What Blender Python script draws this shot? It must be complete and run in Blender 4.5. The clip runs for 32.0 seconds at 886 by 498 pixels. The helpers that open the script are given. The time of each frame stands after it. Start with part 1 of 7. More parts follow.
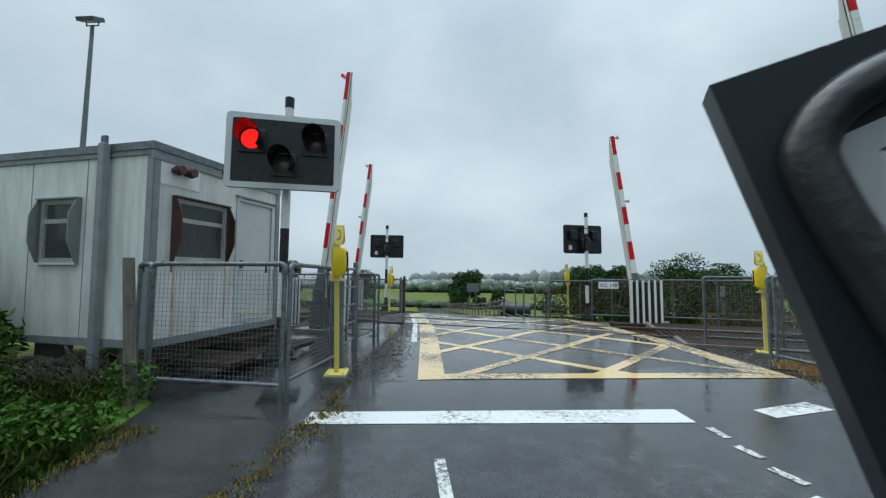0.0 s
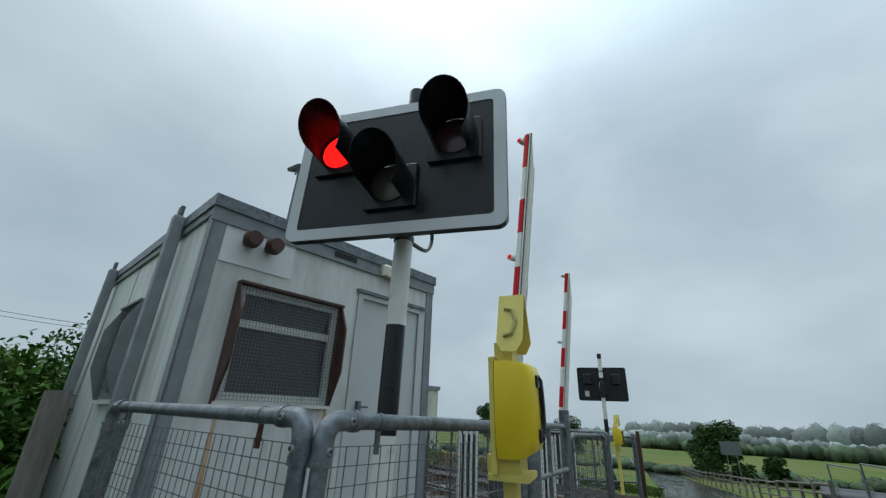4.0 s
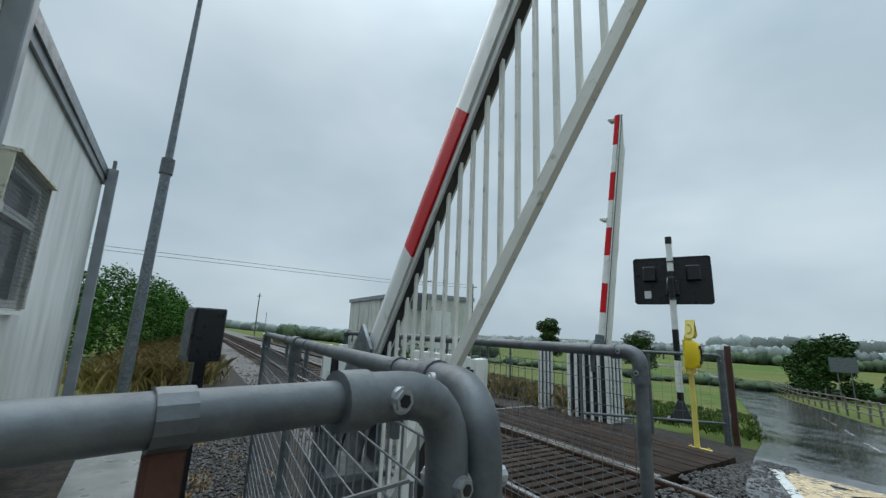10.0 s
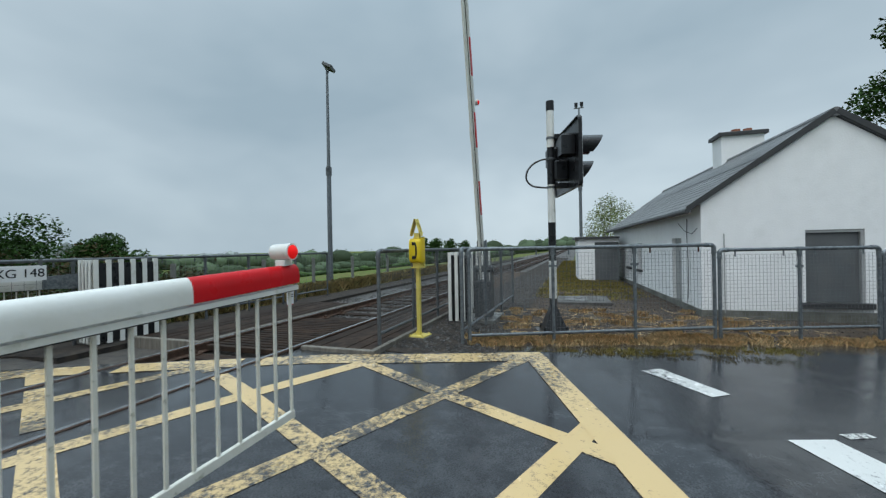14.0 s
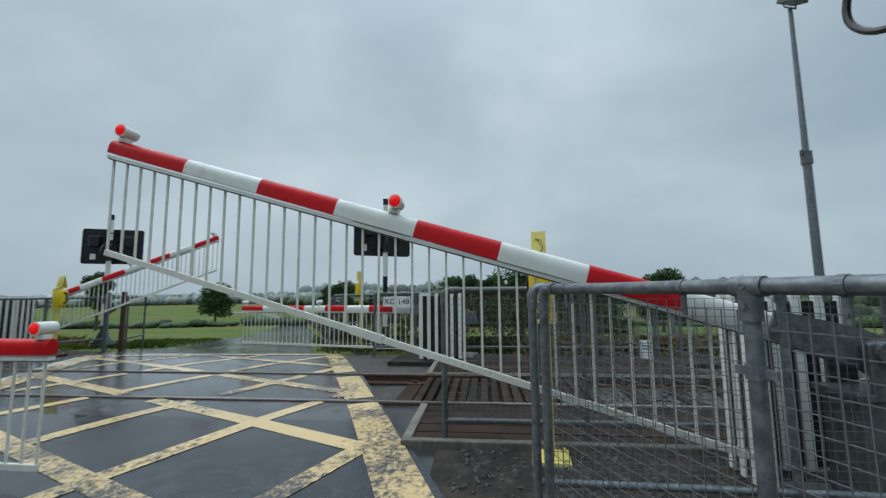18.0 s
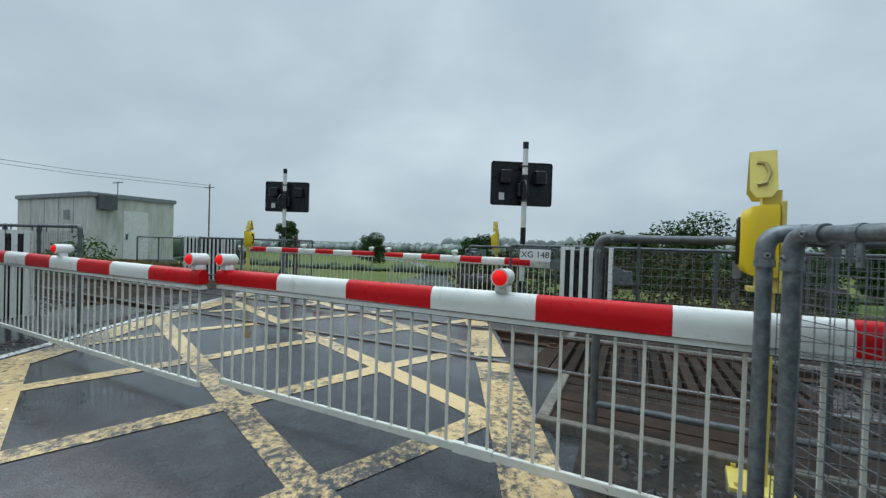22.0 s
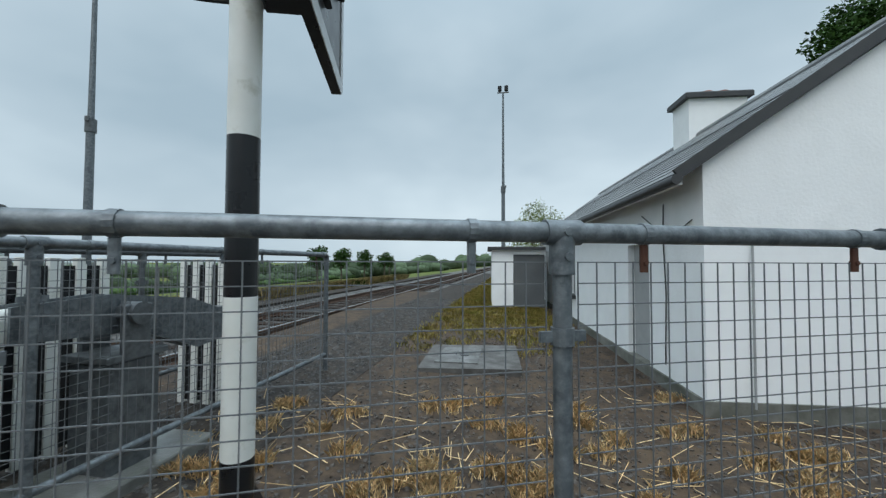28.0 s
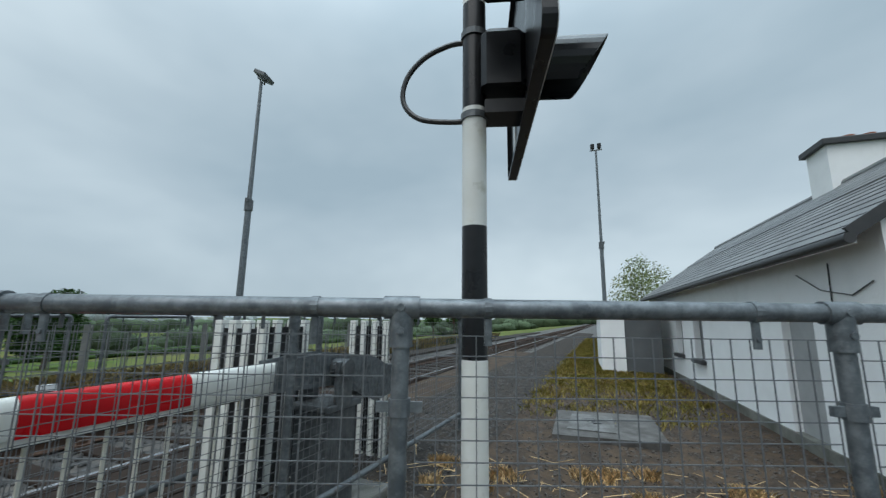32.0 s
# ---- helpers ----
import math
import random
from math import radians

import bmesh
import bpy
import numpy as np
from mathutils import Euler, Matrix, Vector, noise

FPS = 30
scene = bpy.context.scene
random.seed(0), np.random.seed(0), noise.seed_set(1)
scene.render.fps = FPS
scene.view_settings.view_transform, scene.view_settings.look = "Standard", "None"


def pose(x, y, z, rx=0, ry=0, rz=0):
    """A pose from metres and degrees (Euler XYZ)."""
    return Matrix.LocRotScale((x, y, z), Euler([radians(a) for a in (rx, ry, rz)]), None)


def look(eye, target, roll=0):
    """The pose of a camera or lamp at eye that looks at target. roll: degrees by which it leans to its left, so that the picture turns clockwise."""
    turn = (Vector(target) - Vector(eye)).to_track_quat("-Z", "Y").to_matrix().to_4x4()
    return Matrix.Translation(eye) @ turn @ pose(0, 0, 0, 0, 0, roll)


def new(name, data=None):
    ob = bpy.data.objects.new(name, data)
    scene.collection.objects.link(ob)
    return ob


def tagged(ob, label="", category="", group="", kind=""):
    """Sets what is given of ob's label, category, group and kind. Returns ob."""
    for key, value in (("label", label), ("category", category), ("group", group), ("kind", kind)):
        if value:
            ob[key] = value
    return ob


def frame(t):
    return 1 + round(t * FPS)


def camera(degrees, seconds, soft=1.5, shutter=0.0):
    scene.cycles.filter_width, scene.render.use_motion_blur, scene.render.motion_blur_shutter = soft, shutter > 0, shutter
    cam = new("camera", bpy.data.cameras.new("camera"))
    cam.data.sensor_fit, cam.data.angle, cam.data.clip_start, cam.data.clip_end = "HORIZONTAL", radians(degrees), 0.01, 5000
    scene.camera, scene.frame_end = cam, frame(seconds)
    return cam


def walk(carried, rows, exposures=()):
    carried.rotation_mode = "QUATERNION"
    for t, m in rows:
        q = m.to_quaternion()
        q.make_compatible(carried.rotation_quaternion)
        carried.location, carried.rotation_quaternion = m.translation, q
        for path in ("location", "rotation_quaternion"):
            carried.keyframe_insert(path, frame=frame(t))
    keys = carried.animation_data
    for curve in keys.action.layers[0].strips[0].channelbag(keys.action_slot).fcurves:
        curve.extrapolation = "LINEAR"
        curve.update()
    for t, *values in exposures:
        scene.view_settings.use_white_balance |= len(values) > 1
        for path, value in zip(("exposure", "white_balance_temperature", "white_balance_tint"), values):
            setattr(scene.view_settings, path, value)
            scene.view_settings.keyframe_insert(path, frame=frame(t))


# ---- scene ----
cam = camera(96.61, 32.0, soft=1.3, shutter=0.12)
PATH = [
    (0, (2.317, 0.355, 1.468), (2.184, 2.345, 1.622), 0.48),
    (0.5, (2.182, 0.507, 1.488), (2.013, 2.495, 1.637), -0.13),
    (1, (1.804, 0.606, 1.458), (1.944, 2.598, 1.577), -1.80),
    (1.5, (1.498, 0.943, 1.445), (1.006, 2.857, 1.758), -1.20),
    (2, (1.269, 1.642, 1.497), (0.703, 3.501, 1.968), -0.91),
    (2.5, (1.112, 2.352, 1.527), (0.508, 4.159, 2.134), -0.50),
    (4.5, (1.116, 4.771, 1.684), (0.050, 6.266, 2.477), 4.45),
    (5, (1.383, 5.147, 1.583), (0.295, 6.722, 2.162), 3.65),
    (5.5, (1.476, 5.662, 1.581), (0.514, 7.400, 1.817), -2.84),
    (6, (1.352, 6.295, 1.570), (0.424, 8.054, 1.781), -0.65),
    (6.5, (1.216, 7.015, 1.621), (0.041, 8.608, 1.904), -1.86),
    (7, (1.011, 7.650, 1.600), (-0.220, 9.198, 1.895), -0.41),
    (7.5, (0.810, 8.370, 1.601), (-0.512, 9.847, 1.867), -0.50),
    (8, (0.538, 8.855, 1.648), (-0.874, 10.226, 2.006), 0.19),
    (8.5, (0.414, 9.261, 1.656), (-1.127, 10.402, 2.228), 0.28),
    (9, (0.347, 9.436, 1.641), (-1.164, 10.621, 2.199), 0.38),
    (9.5, (0.322, 9.392, 1.628), (-1.161, 10.661, 2.068), 1.95),
    (10, (0.343, 9.408, 1.644), (-0.968, 10.860, 2.059), 2.43),
    (10.5, (0.407, 9.516, 1.670), (-0.628, 11.184, 2.049), 1.94),
    (11, (0.465, 9.390, 1.616), (0.070, 11.322, 1.954), -0.93),
    (11.5, (0.576, 9.419, 1.659), (1.005, 11.353, 1.935), 0.59),
    (12, (0.582, 9.361, 1.693), (1.768, 10.957, 1.910), 1.22),
    (12.5, (0.696, 9.309, 1.672), (2.486, 10.193, 1.806), 2.00),
    (13, (0.888, 9.145, 1.635), (2.875, 9.367, 1.696), 1.38),
    (13.5, (1.071, 8.626, 1.603), (3.070, 8.679, 1.595), -0.60),
    (15.5, (3.202, 6.318, 1.532), (5.137, 6.797, 1.696), -2.87),
    (16, (3.944, 5.941, 1.528), (5.781, 6.693, 1.768), -2.10),
    (16.5, (4.669, 5.553, 1.566), (6.250, 6.757, 1.796), -2.76),
    (17, (5.310, 5.418, 1.567), (6.506, 6.990, 1.880), -1.49),
    (18, (6.591, 5.291, 1.556), (6.962, 7.244, 1.766), -0.57),
    (18.5, (7.020, 5.143, 1.517), (6.819, 7.127, 1.674), 0.23),
    (19, (7.070, 5.115, 1.510), (6.736, 7.085, 1.581), 0.69),
    (19.5, (7.027, 5.144, 1.513), (6.659, 7.110, 1.556), 1.26),
    (20, (6.999, 5.164, 1.515), (6.343, 7.052, 1.454), 4.39),
    (20.5, (7.002, 5.162, 1.515), (6.320, 7.042, 1.499), 6.34),
    (21, (6.959, 5.210, 1.517), (6.458, 7.146, 1.513), 2.46),
    (21.5, (6.744, 5.586, 1.495), (6.563, 7.577, 1.440), 2.19),
    (22, (6.643, 6.068, 1.481), (6.327, 8.043, 1.456), 1.74),
    (22.5, (6.506, 6.683, 1.422), (6.104, 8.642, 1.402), 3.98),
    (23, (6.529, 7.232, 1.502), (6.775, 9.216, 1.568), 0.07),
    (23.5, (6.722, 7.723, 1.565), (8.105, 9.160, 1.715), 4.55),
    (24, (6.687, 7.940, 1.539), (8.660, 8.259, 1.596), 1.94),
    (24.5, (6.600, 7.728, 1.560), (8.598, 7.760, 1.648), 0.89),
    (25, (6.452, 7.374, 1.573), (8.451, 7.318, 1.597), 0.48),
    (25.5, (6.169, 7.096, 1.513), (8.141, 6.837, 1.307), 3.45),
    (26, (6.023, 6.718, 1.517), (8.016, 6.592, 1.416), 3.46),
    (26.5, (6.066, 6.535, 1.540), (8.050, 6.307, 1.421), 2.02),
    (28.5, (7.213, 5.419, 1.461), (9.201, 5.326, 1.665), -0.44),
    (29, (7.279, 5.445, 1.500), (9.201, 5.795, 1.932), -1.31),
    (29.5, (7.172, 5.602, 1.513), (9.060, 6.181, 1.827), -4.40),
    (30, (7.027, 5.796, 1.519), (8.917, 6.311, 1.923), -1.49),
    (30.5, (7.039, 5.946, 1.506), (8.979, 6.216, 1.910), -4.06),
    (31, (6.958, 6.160, 1.510), (8.890, 6.532, 1.868), -2.57),
    (31.5, (6.766, 6.361, 1.535), (8.701, 6.777, 1.819), -1.06),
    (32, (6.677, 6.218, 1.526), (8.637, 6.411, 1.876), 0.71),
]
EXPOSURE = [(0.0, 0.06), (2.0, -0.22), (5.0, -0.1), (6.0, 0.05), (7.0, 0.12), (8.0, -0.05), (9.0, -0.05), (11.0, -0.1), (12.0, 0.03), (13.0, -0.12), (16.0, -0.1), (19.0, -0.25), (22.0, -0.07), (24.0, 0.0), (26.0, 0.22), (29.0, 0.0), (32.0, -0.05)]
walk(cam, [(t, look(eye, target, roll)) for t, eye, target, roll in PATH], EXPOSURE)

# ---- sky and light: low overcast, rain in the air ----
world = bpy.data.worlds.new("overcast_sky")
scene.world = world
world.use_nodes = True
wn, wl = world.node_tree.nodes, world.node_tree.links
wn.clear()
w_out = wn.new("ShaderNodeOutputWorld")
w_bg = wn.new("ShaderNodeBackground")
w_sky = wn.new("ShaderNodeTexSky")
w_sky.sky_type, w_sky.sun_disc = "NISHITA", False
w_sky.sun_elevation, w_sky.sun_rotation = radians(55), radians(289)
w_sky.dust_density, w_sky.ozone_density = 4.0, 1.5
w_co = wn.new("ShaderNodeTexCoord")
w_map = wn.new("ShaderNodeMapping")
w_map.inputs["Scale"].default_value = (1.0, 1.0, 1.9)
w_big = wn.new("ShaderNodeTexNoise")
w_big.inputs["Scale"].default_value, w_big.inputs["Detail"].default_value = 1.5, 4.0
w_big.inputs["Roughness"].default_value, w_big.inputs["Distortion"].default_value = 0.5, 0.15
w_ramp = wn.new("ShaderNodeValToRGB")
cr = w_ramp.color_ramp
cr.elements[0].position, cr.elements[0].color = 0.30, (0.415, 0.55, 0.645, 1)
cr.elements[1].position, cr.elements[1].color = 0.74, (0.735, 0.88, 0.965, 1)
mid = cr.elements.new(0.52)
mid.color = (0.543, 0.678, 0.77, 1)
w_mix = wn.new("ShaderNodeMix")
w_mix.data_type, w_mix.blend_type = "RGBA", "MIX"
w_mix.inputs["Factor"].default_value = 0.93
w_gain = wn.new("ShaderNodeVectorMath")
w_gain.operation = "SCALE"
w_gain.inputs["Scale"].default_value = 9.4
wl.new(w_co.outputs["Generated"], w_map.inputs["Vector"])
wl.new(w_map.outputs["Vector"], w_big.inputs["Vector"])
wl.new(w_big.outputs["Fac"], w_ramp.inputs["Fac"])
wl.new(w_ramp.outputs["Color"], w_gain.inputs[0])
# an overcast sky is brightest overhead
w_sep = wn.new("ShaderNodeSeparateXYZ")
w_pow = wn.new("ShaderNodeMath")
w_pow.operation, w_pow.use_clamp = "POWER", True
w_pow.inputs[1].default_value = 7.0
w_up = wn.new("ShaderNodeMapRange")
w_up.inputs["To Min"].default_value, w_up.inputs["To Max"].default_value = 9.0, 62.0
wl.new(w_co.outputs["Generated"], w_sep.inputs["Vector"])
wl.new(w_sep.outputs["Z"], w_pow.inputs[0])
wl.new(w_pow.outputs[0], w_up.inputs["Value"])
wl.new(w_up.outputs["Result"], w_gain.inputs["Scale"])
wl.new(w_sky.outputs["Color"], w_mix.inputs[6])
wl.new(w_gain.outputs[0], w_mix.inputs[7])
wl.new(w_mix.outputs[2], w_bg.inputs["Color"])
w_bg.inputs["Strength"].default_value = 0.10
wl.new(w_bg.outputs["Background"], w_out.inputs["Surface"])

sun = new("sun", bpy.data.lights.new("sun", "SUN"))
sun.data.energy, sun.data.angle, sun.data.color = 1.15, radians(60), (1.0, 0.98, 0.96)
sun.matrix_world = look((0, 0, 60), (40, -14, 0))
scene.view_settings.exposure = 0.0


# ---- materials ----
def shade(name, base, rough=0.6, metal=0.0, second=None, scale=6.0, amount=0.5, stain=None, stain_scale=1.3, stain_amount=0.4,
          bump=0.15, bump_scale=60.0, spread=0.0, spec=0.5, coat=0.0, stretch=(1, 1, 1), lo=0.42, hi=0.62):
    m = bpy.data.materials.new(name)
    m.use_nodes = True
    n, l = m.node_tree.nodes, m.node_tree.links
    b = n["Principled BSDF"]
    b.inputs["Metallic"].default_value = metal
    b.inputs["Coat Weight"].default_value = coat
    b.inputs["Specular IOR Level"].default_value = spec
    co = n.new("ShaderNodeTexCoord")
    mp = n.new("ShaderNodeMapping")
    mp.inputs["Scale"].default_value = stretch
    l.new(co.outputs["Object"], mp.inputs["Vector"])
    fine = n.new("ShaderNodeTexNoise")
    fine.inputs["Scale"].default_value, fine.inputs["Detail"].default_value = scale, 6.0
    l.new(mp.outputs["Vector"], fine.inputs["Vector"])
    mix = n.new("ShaderNodeMix")
    mix.data_type = "RGBA"
    mix.inputs[6].default_value = (*base, 1)
    mix.inputs[7].default_value = (*(second or [c * 0.8 for c in base]), 1)
    amt = n.new("ShaderNodeMapRange")
    amt.inputs["From Min"].default_value, amt.inputs["From Max"].default_value = 0.35, 0.7
    amt.inputs["To Max"].default_value = amount
    l.new(fine.outputs["Fac"], amt.inputs["Value"])
    l.new(amt.outputs["Result"], mix.inputs["Factor"])
    last = mix.outputs[2]
    if stain:
        big = n.new("ShaderNodeTexNoise")
        big.inputs["Scale"].default_value, big.inputs["Detail"].default_value = stain_scale, 8.0
        big.inputs["Roughness"].default_value = 0.65
        l.new(mp.outputs["Vector"], big.inputs["Vector"])
        rng = n.new("ShaderNodeMapRange")
        rng.inputs["From Min"].default_value, rng.inputs["From Max"].default_value = lo, hi
        rng.inputs["To Max"].default_value = stain_amount
        l.new(big.outputs["Fac"], rng.inputs["Value"])
        mx = n.new("ShaderNodeMix")
        mx.data_type = "RGBA"
        mx.inputs[7].default_value = (*stain, 1)
        l.new(last, mx.inputs[6])
        l.new(rng.outputs["Result"], mx.inputs["Factor"])
        last = mx.outputs[2]
    if spread:
        info = n.new("ShaderNodeObjectInfo")
        val = n.new("ShaderNodeMapRange")
        val.inputs["To Min"].default_value, val.inputs["To Max"].default_value = 1 - spread, 1 + spread
        l.new(info.outputs["Random"], val.inputs["Value"])
        hsv = n.new("ShaderNodeHueSaturation")
        l.new(val.outputs["Result"], hsv.inputs["Value"])
        l.new(last, hsv.inputs["Color"])
        last = hsv.outputs["Color"]
    l.new(last, b.inputs["Base Color"])
    rr = n.new("ShaderNodeMapRange")
    rr.inputs["To Min"].default_value, rr.inputs["To Max"].default_value = max(0.03, rough - 0.12), min(1, rough + 0.12)
    l.new(fine.outputs["Fac"], rr.inputs["Value"])
    l.new(rr.outputs["Result"], b.inputs["Roughness"])
    if bump:
        gr = n.new("ShaderNodeTexNoise")
        gr.inputs["Scale"].default_value, gr.inputs["Detail"].default_value = bump_scale, 4.0
        l.new(mp.outputs["Vector"], gr.inputs["Vector"])
        bp = n.new("ShaderNodeBump")
        bp.inputs["Strength"].default_value, bp.inputs["Distance"].default_value = bump, 0.01
        l.new(gr.outputs["Fac"], bp.inputs["Height"])
        l.new(bp.outputs["Normal"], b.inputs["Normal"])
    return m


def wet_asphalt(name, dry, patch, paint=None, worn=0.5):
    """Rain-wet tarmac: standing water where the large noise is low, coarse chippings elsewhere. paint: a line colour that has worn off in flakes."""
    m = bpy.data.materials.new(name)
    m.use_nodes = True
    n, l = m.node_tree.nodes, m.node_tree.links
    b = n["Principled BSDF"]
    co = n.new("ShaderNodeTexCoord")
    big = n.new("ShaderNodeTexNoise")
    big.inputs["Scale"].default_value, big.inputs["Detail"].default_value, big.inputs["Roughness"].default_value = 0.55, 7.0, 0.62
    grain = n.new("ShaderNodeTexNoise")
    grain.inputs["Scale"].default_value, grain.inputs["Detail"].default_value = 75.0, 4.0
    mid_n = n.new("ShaderNodeTexNoise")
    mid_n.inputs["Scale"].default_value, mid_n.inputs["Detail"].default_value, mid_n.inputs["Roughness"].default_value = 5.0, 8.0, 0.7
    for t in (big, grain, mid_n):
        l.new(co.outputs["Object"], t.inputs["Vector"])
    mix = n.new("ShaderNodeMix")
    mix.data_type = "RGBA"
    mix.inputs[6].default_value, mix.inputs[7].default_value = (*dry, 1), (*patch, 1)
    r1 = n.new("ShaderNodeMapRange")
    r1.inputs["From Min"].default_value, r1.inputs["From Max"].default_value = 0.38, 0.66
    l.new(mid_n.outputs["Fac"], r1.inputs["Value"])
    l.new(r1.outputs["Result"], mix.inputs["Factor"])
    speck = n.new("ShaderNodeMapRange")
    speck.inputs["From Min"].default_value, speck.inputs["From Max"].default_value = 0.35, 0.68
    speck.inputs["To Min"].default_value, speck.inputs["To Max"].default_value = 0.7, 1.45
    l.new(grain.outputs["Fac"], speck.inputs["Value"])
    chip = n.new("ShaderNodeVectorMath")
    chip.operation = "SCALE"
    l.new(mix.outputs[2], chip.inputs[0])
    l.new(speck.outputs["Result"], chip.inputs["Scale"])
    film_n = n.new("ShaderNodeMath")
    film_n.operation = "MULTIPLY_ADD"
    film_n.inputs[1].default_value = 0.45
    half_n = n.new("ShaderNodeMath")
    half_n.operation = "MULTIPLY"
    half_n.inputs[1].default_value = 0.55
    l.new(big.outputs["Fac"], half_n.inputs[0])
    l.new(mid_n.outputs["Fac"], film_n.inputs[0])
    l.new(half_n.outputs[0], film_n.inputs[2])
    last = chip.outputs[0]
    if paint:
        flake = n.new("ShaderNodeTexNoise")
        flake.inputs["Scale"].default_value, flake.inputs["Detail"].default_value, flake.inputs["Roughness"].default_value = 17.0, 10.0, 0.8
        l.new(co.outputs["Object"], flake.inputs["Vector"])
        add = n.new("ShaderNodeMath")
        add.operation = "MULTIPLY_ADD"
        l.new(big.outputs["Fac"], add.inputs[0])
        add.inputs[1].default_value = 0.9
        l.new(flake.outputs["Fac"], add.inputs[2])
        r2 = n.new("ShaderNodeMapRange")
        edge = 0.72 + 0.5 * (1 - worn)
        r2.inputs["From Min"].default_value, r2.inputs["From Max"].default_value = edge - 0.03, edge + 0.10
        l.new(add.outputs[0], r2.inputs["Value"])
        pm = n.new("ShaderNodeMix")
        pm.data_type = "RGBA"
        pm.inputs[6].default_value = (*paint, 1)
        l.new(last, pm.inputs[7])
        l.new(r2.outputs["Result"], pm.inputs["Factor"])
        last = pm.outputs[2]
    l.new(last, b.inputs["Base Color"])
    rr = n.new("ShaderNodeMapRange")
    rr.inputs["From Min"].default_value, rr.inputs["From Max"].default_value = 0.42, 0.58
    rr.inputs["To Min"].default_value, rr.inputs["To Max"].default_value = 0.02, 0.20 if not paint else 0.34
    l.new(film_n.outputs[0], rr.inputs["Value"])
    l.new(rr.outputs["Result"], b.inputs["Roughness"])
    bp = n.new("ShaderNodeBump")
    bp.inputs["Distance"].default_value = 0.008
    bs = n.new("ShaderNodeMapRange")
    bs.inputs["From Min"].default_value, bs.inputs["From Max"].default_value = 0.42, 0.60
    bs.inputs["To Min"].default_value, bs.inputs["To Max"].default_value = 0.02, 0.34
    l.new(film_n.outputs[0], bs.inputs["Value"])
    l.new(bs.outputs["Result"], bp.inputs["Strength"])
    l.new(grain.outputs["Fac"], bp.inputs["Height"])
    l.new(bp.outputs["Normal"], b.inputs["Normal"])
    return m


def glow(name, colour, power):
    m = bpy.data.materials.new(name)
    m.use_nodes = True
    b = m.node_tree.nodes["Principled BSDF"]
    b.inputs["Base Color"].default_value = (*colour, 1)
    b.inputs["Emission Color"].default_value = (*colour, 1)
    b.inputs["Emission Strength"].default_value = power
    b.inputs["Roughness"].default_value = 0.5
    b.inputs["Specular IOR Level"].default_value = 0.1
    return m


ASPHALT = wet_asphalt("wet_asphalt", (0.046, 0.048, 0.052), (0.019, 0.020, 0.023))
YELLOW_LINE = wet_asphalt("worn_yellow_line", (0.05, 0.052, 0.056), (0.035, 0.037, 0.04), (0.60, 0.43, 0.21), 0.5)
WHITE_LINE = wet_asphalt("worn_white_line", (0.05, 0.052, 0.056), (0.035, 0.037, 0.04), (0.62, 0.62, 0.60), 0.42)
FADED_LINE = wet_asphalt("faded_white_line", (0.05, 0.052, 0.056), (0.035, 0.037, 0.04), (0.6, 0.6, 0.57), 0.62)
PATH_TAR = wet_asphalt("footway_tarmac", (0.040, 0.041, 0.042), (0.022, 0.023, 0.023))
GALV = shade("galvanised_steel", (0.135, 0.152, 0.164), 0.40, 0.4, (0.066, 0.078, 0.087), 9, 0.9, (0.25, 0.275, 0.29), 26, 0.55, 0.12, 90)
BOLT = shade("bright_zinc_bolt", (0.42, 0.44, 0.45), 0.35, 0.7, (0.25, 0.26, 0.27), 30, 0.7, bump=0)
GALV_DARK = shade("weathered_galvanised_steel", (0.105, 0.115, 0.122), 0.5, 0.4, (0.055, 0.06, 0.065), 9, 0.8, (0.17, 0.185, 0.19), 20, 0.5, 0.1, 90)
RUST = shade("rusty_steel", (0.10, 0.042, 0.026), 0.85, 0.2, (0.07, 0.03, 0.02), 14, 0.8, bump=0.4)
WIRE = shade("galvanised_wire", (0.16, 0.17, 0.18), 0.5, 0.4, bump=0)
WHITE_PAINT = shade("white_paint", (0.72, 0.73, 0.70), 0.35, 0, (0.60, 0.60, 0.55), 5, 0.6, (0.25, 0.24, 0.14), 7, 0.45, 0.1, 40, lo=0.58, hi=0.72)
CREAM_PAINT = shade("algae_stained_white_paint", (0.66, 0.64, 0.52), 0.45, 0, (0.52, 0.49, 0.36), 6, 0.7, (0.10, 0.10, 0.05), 14, 0.75, 0.15, 40, lo=0.54, hi=0.62)
SKIRT_PAINT = shade("spotted_white_paint", (0.66, 0.655, 0.60), 0.42, 0, (0.56, 0.55, 0.47), 7, 0.7, (0.12, 0.12, 0.06), 22, 0.6, 0.1, 40, lo=0.60, hi=0.70)
RED_PAINT = shade("red_paint", (0.56, 0.010, 0.015), 0.3, 0, (0.44, 0.008, 0.012), 5, 0.6, bump=0.05, spec=0.2)
BLACK_PAINT = shade("black_paint", (0.009, 0.0095, 0.011), 0.3, 0, (0.018, 0.019, 0.021), 7, 0.6, bump=0.05, spec=0.35)
YELLOW_PAINT = shade("yellow_paint", (0.72, 0.52, 0.012), 0.33, 0, (0.60, 0.42, 0.01), 5, 0.6, (0.22, 0.12, 0.02), 9, 0.35, 0.05, 60, lo=0.62, hi=0.75)
PALE_YELLOW = shade("faded_yellow_paint", (0.66, 0.55, 0.13), 0.45, 0, (0.55, 0.44, 0.10), 5, 0.7, (0.2, 0.13, 0.04), 12, 0.4, 0.1, 60, lo=0.6, hi=0.75)
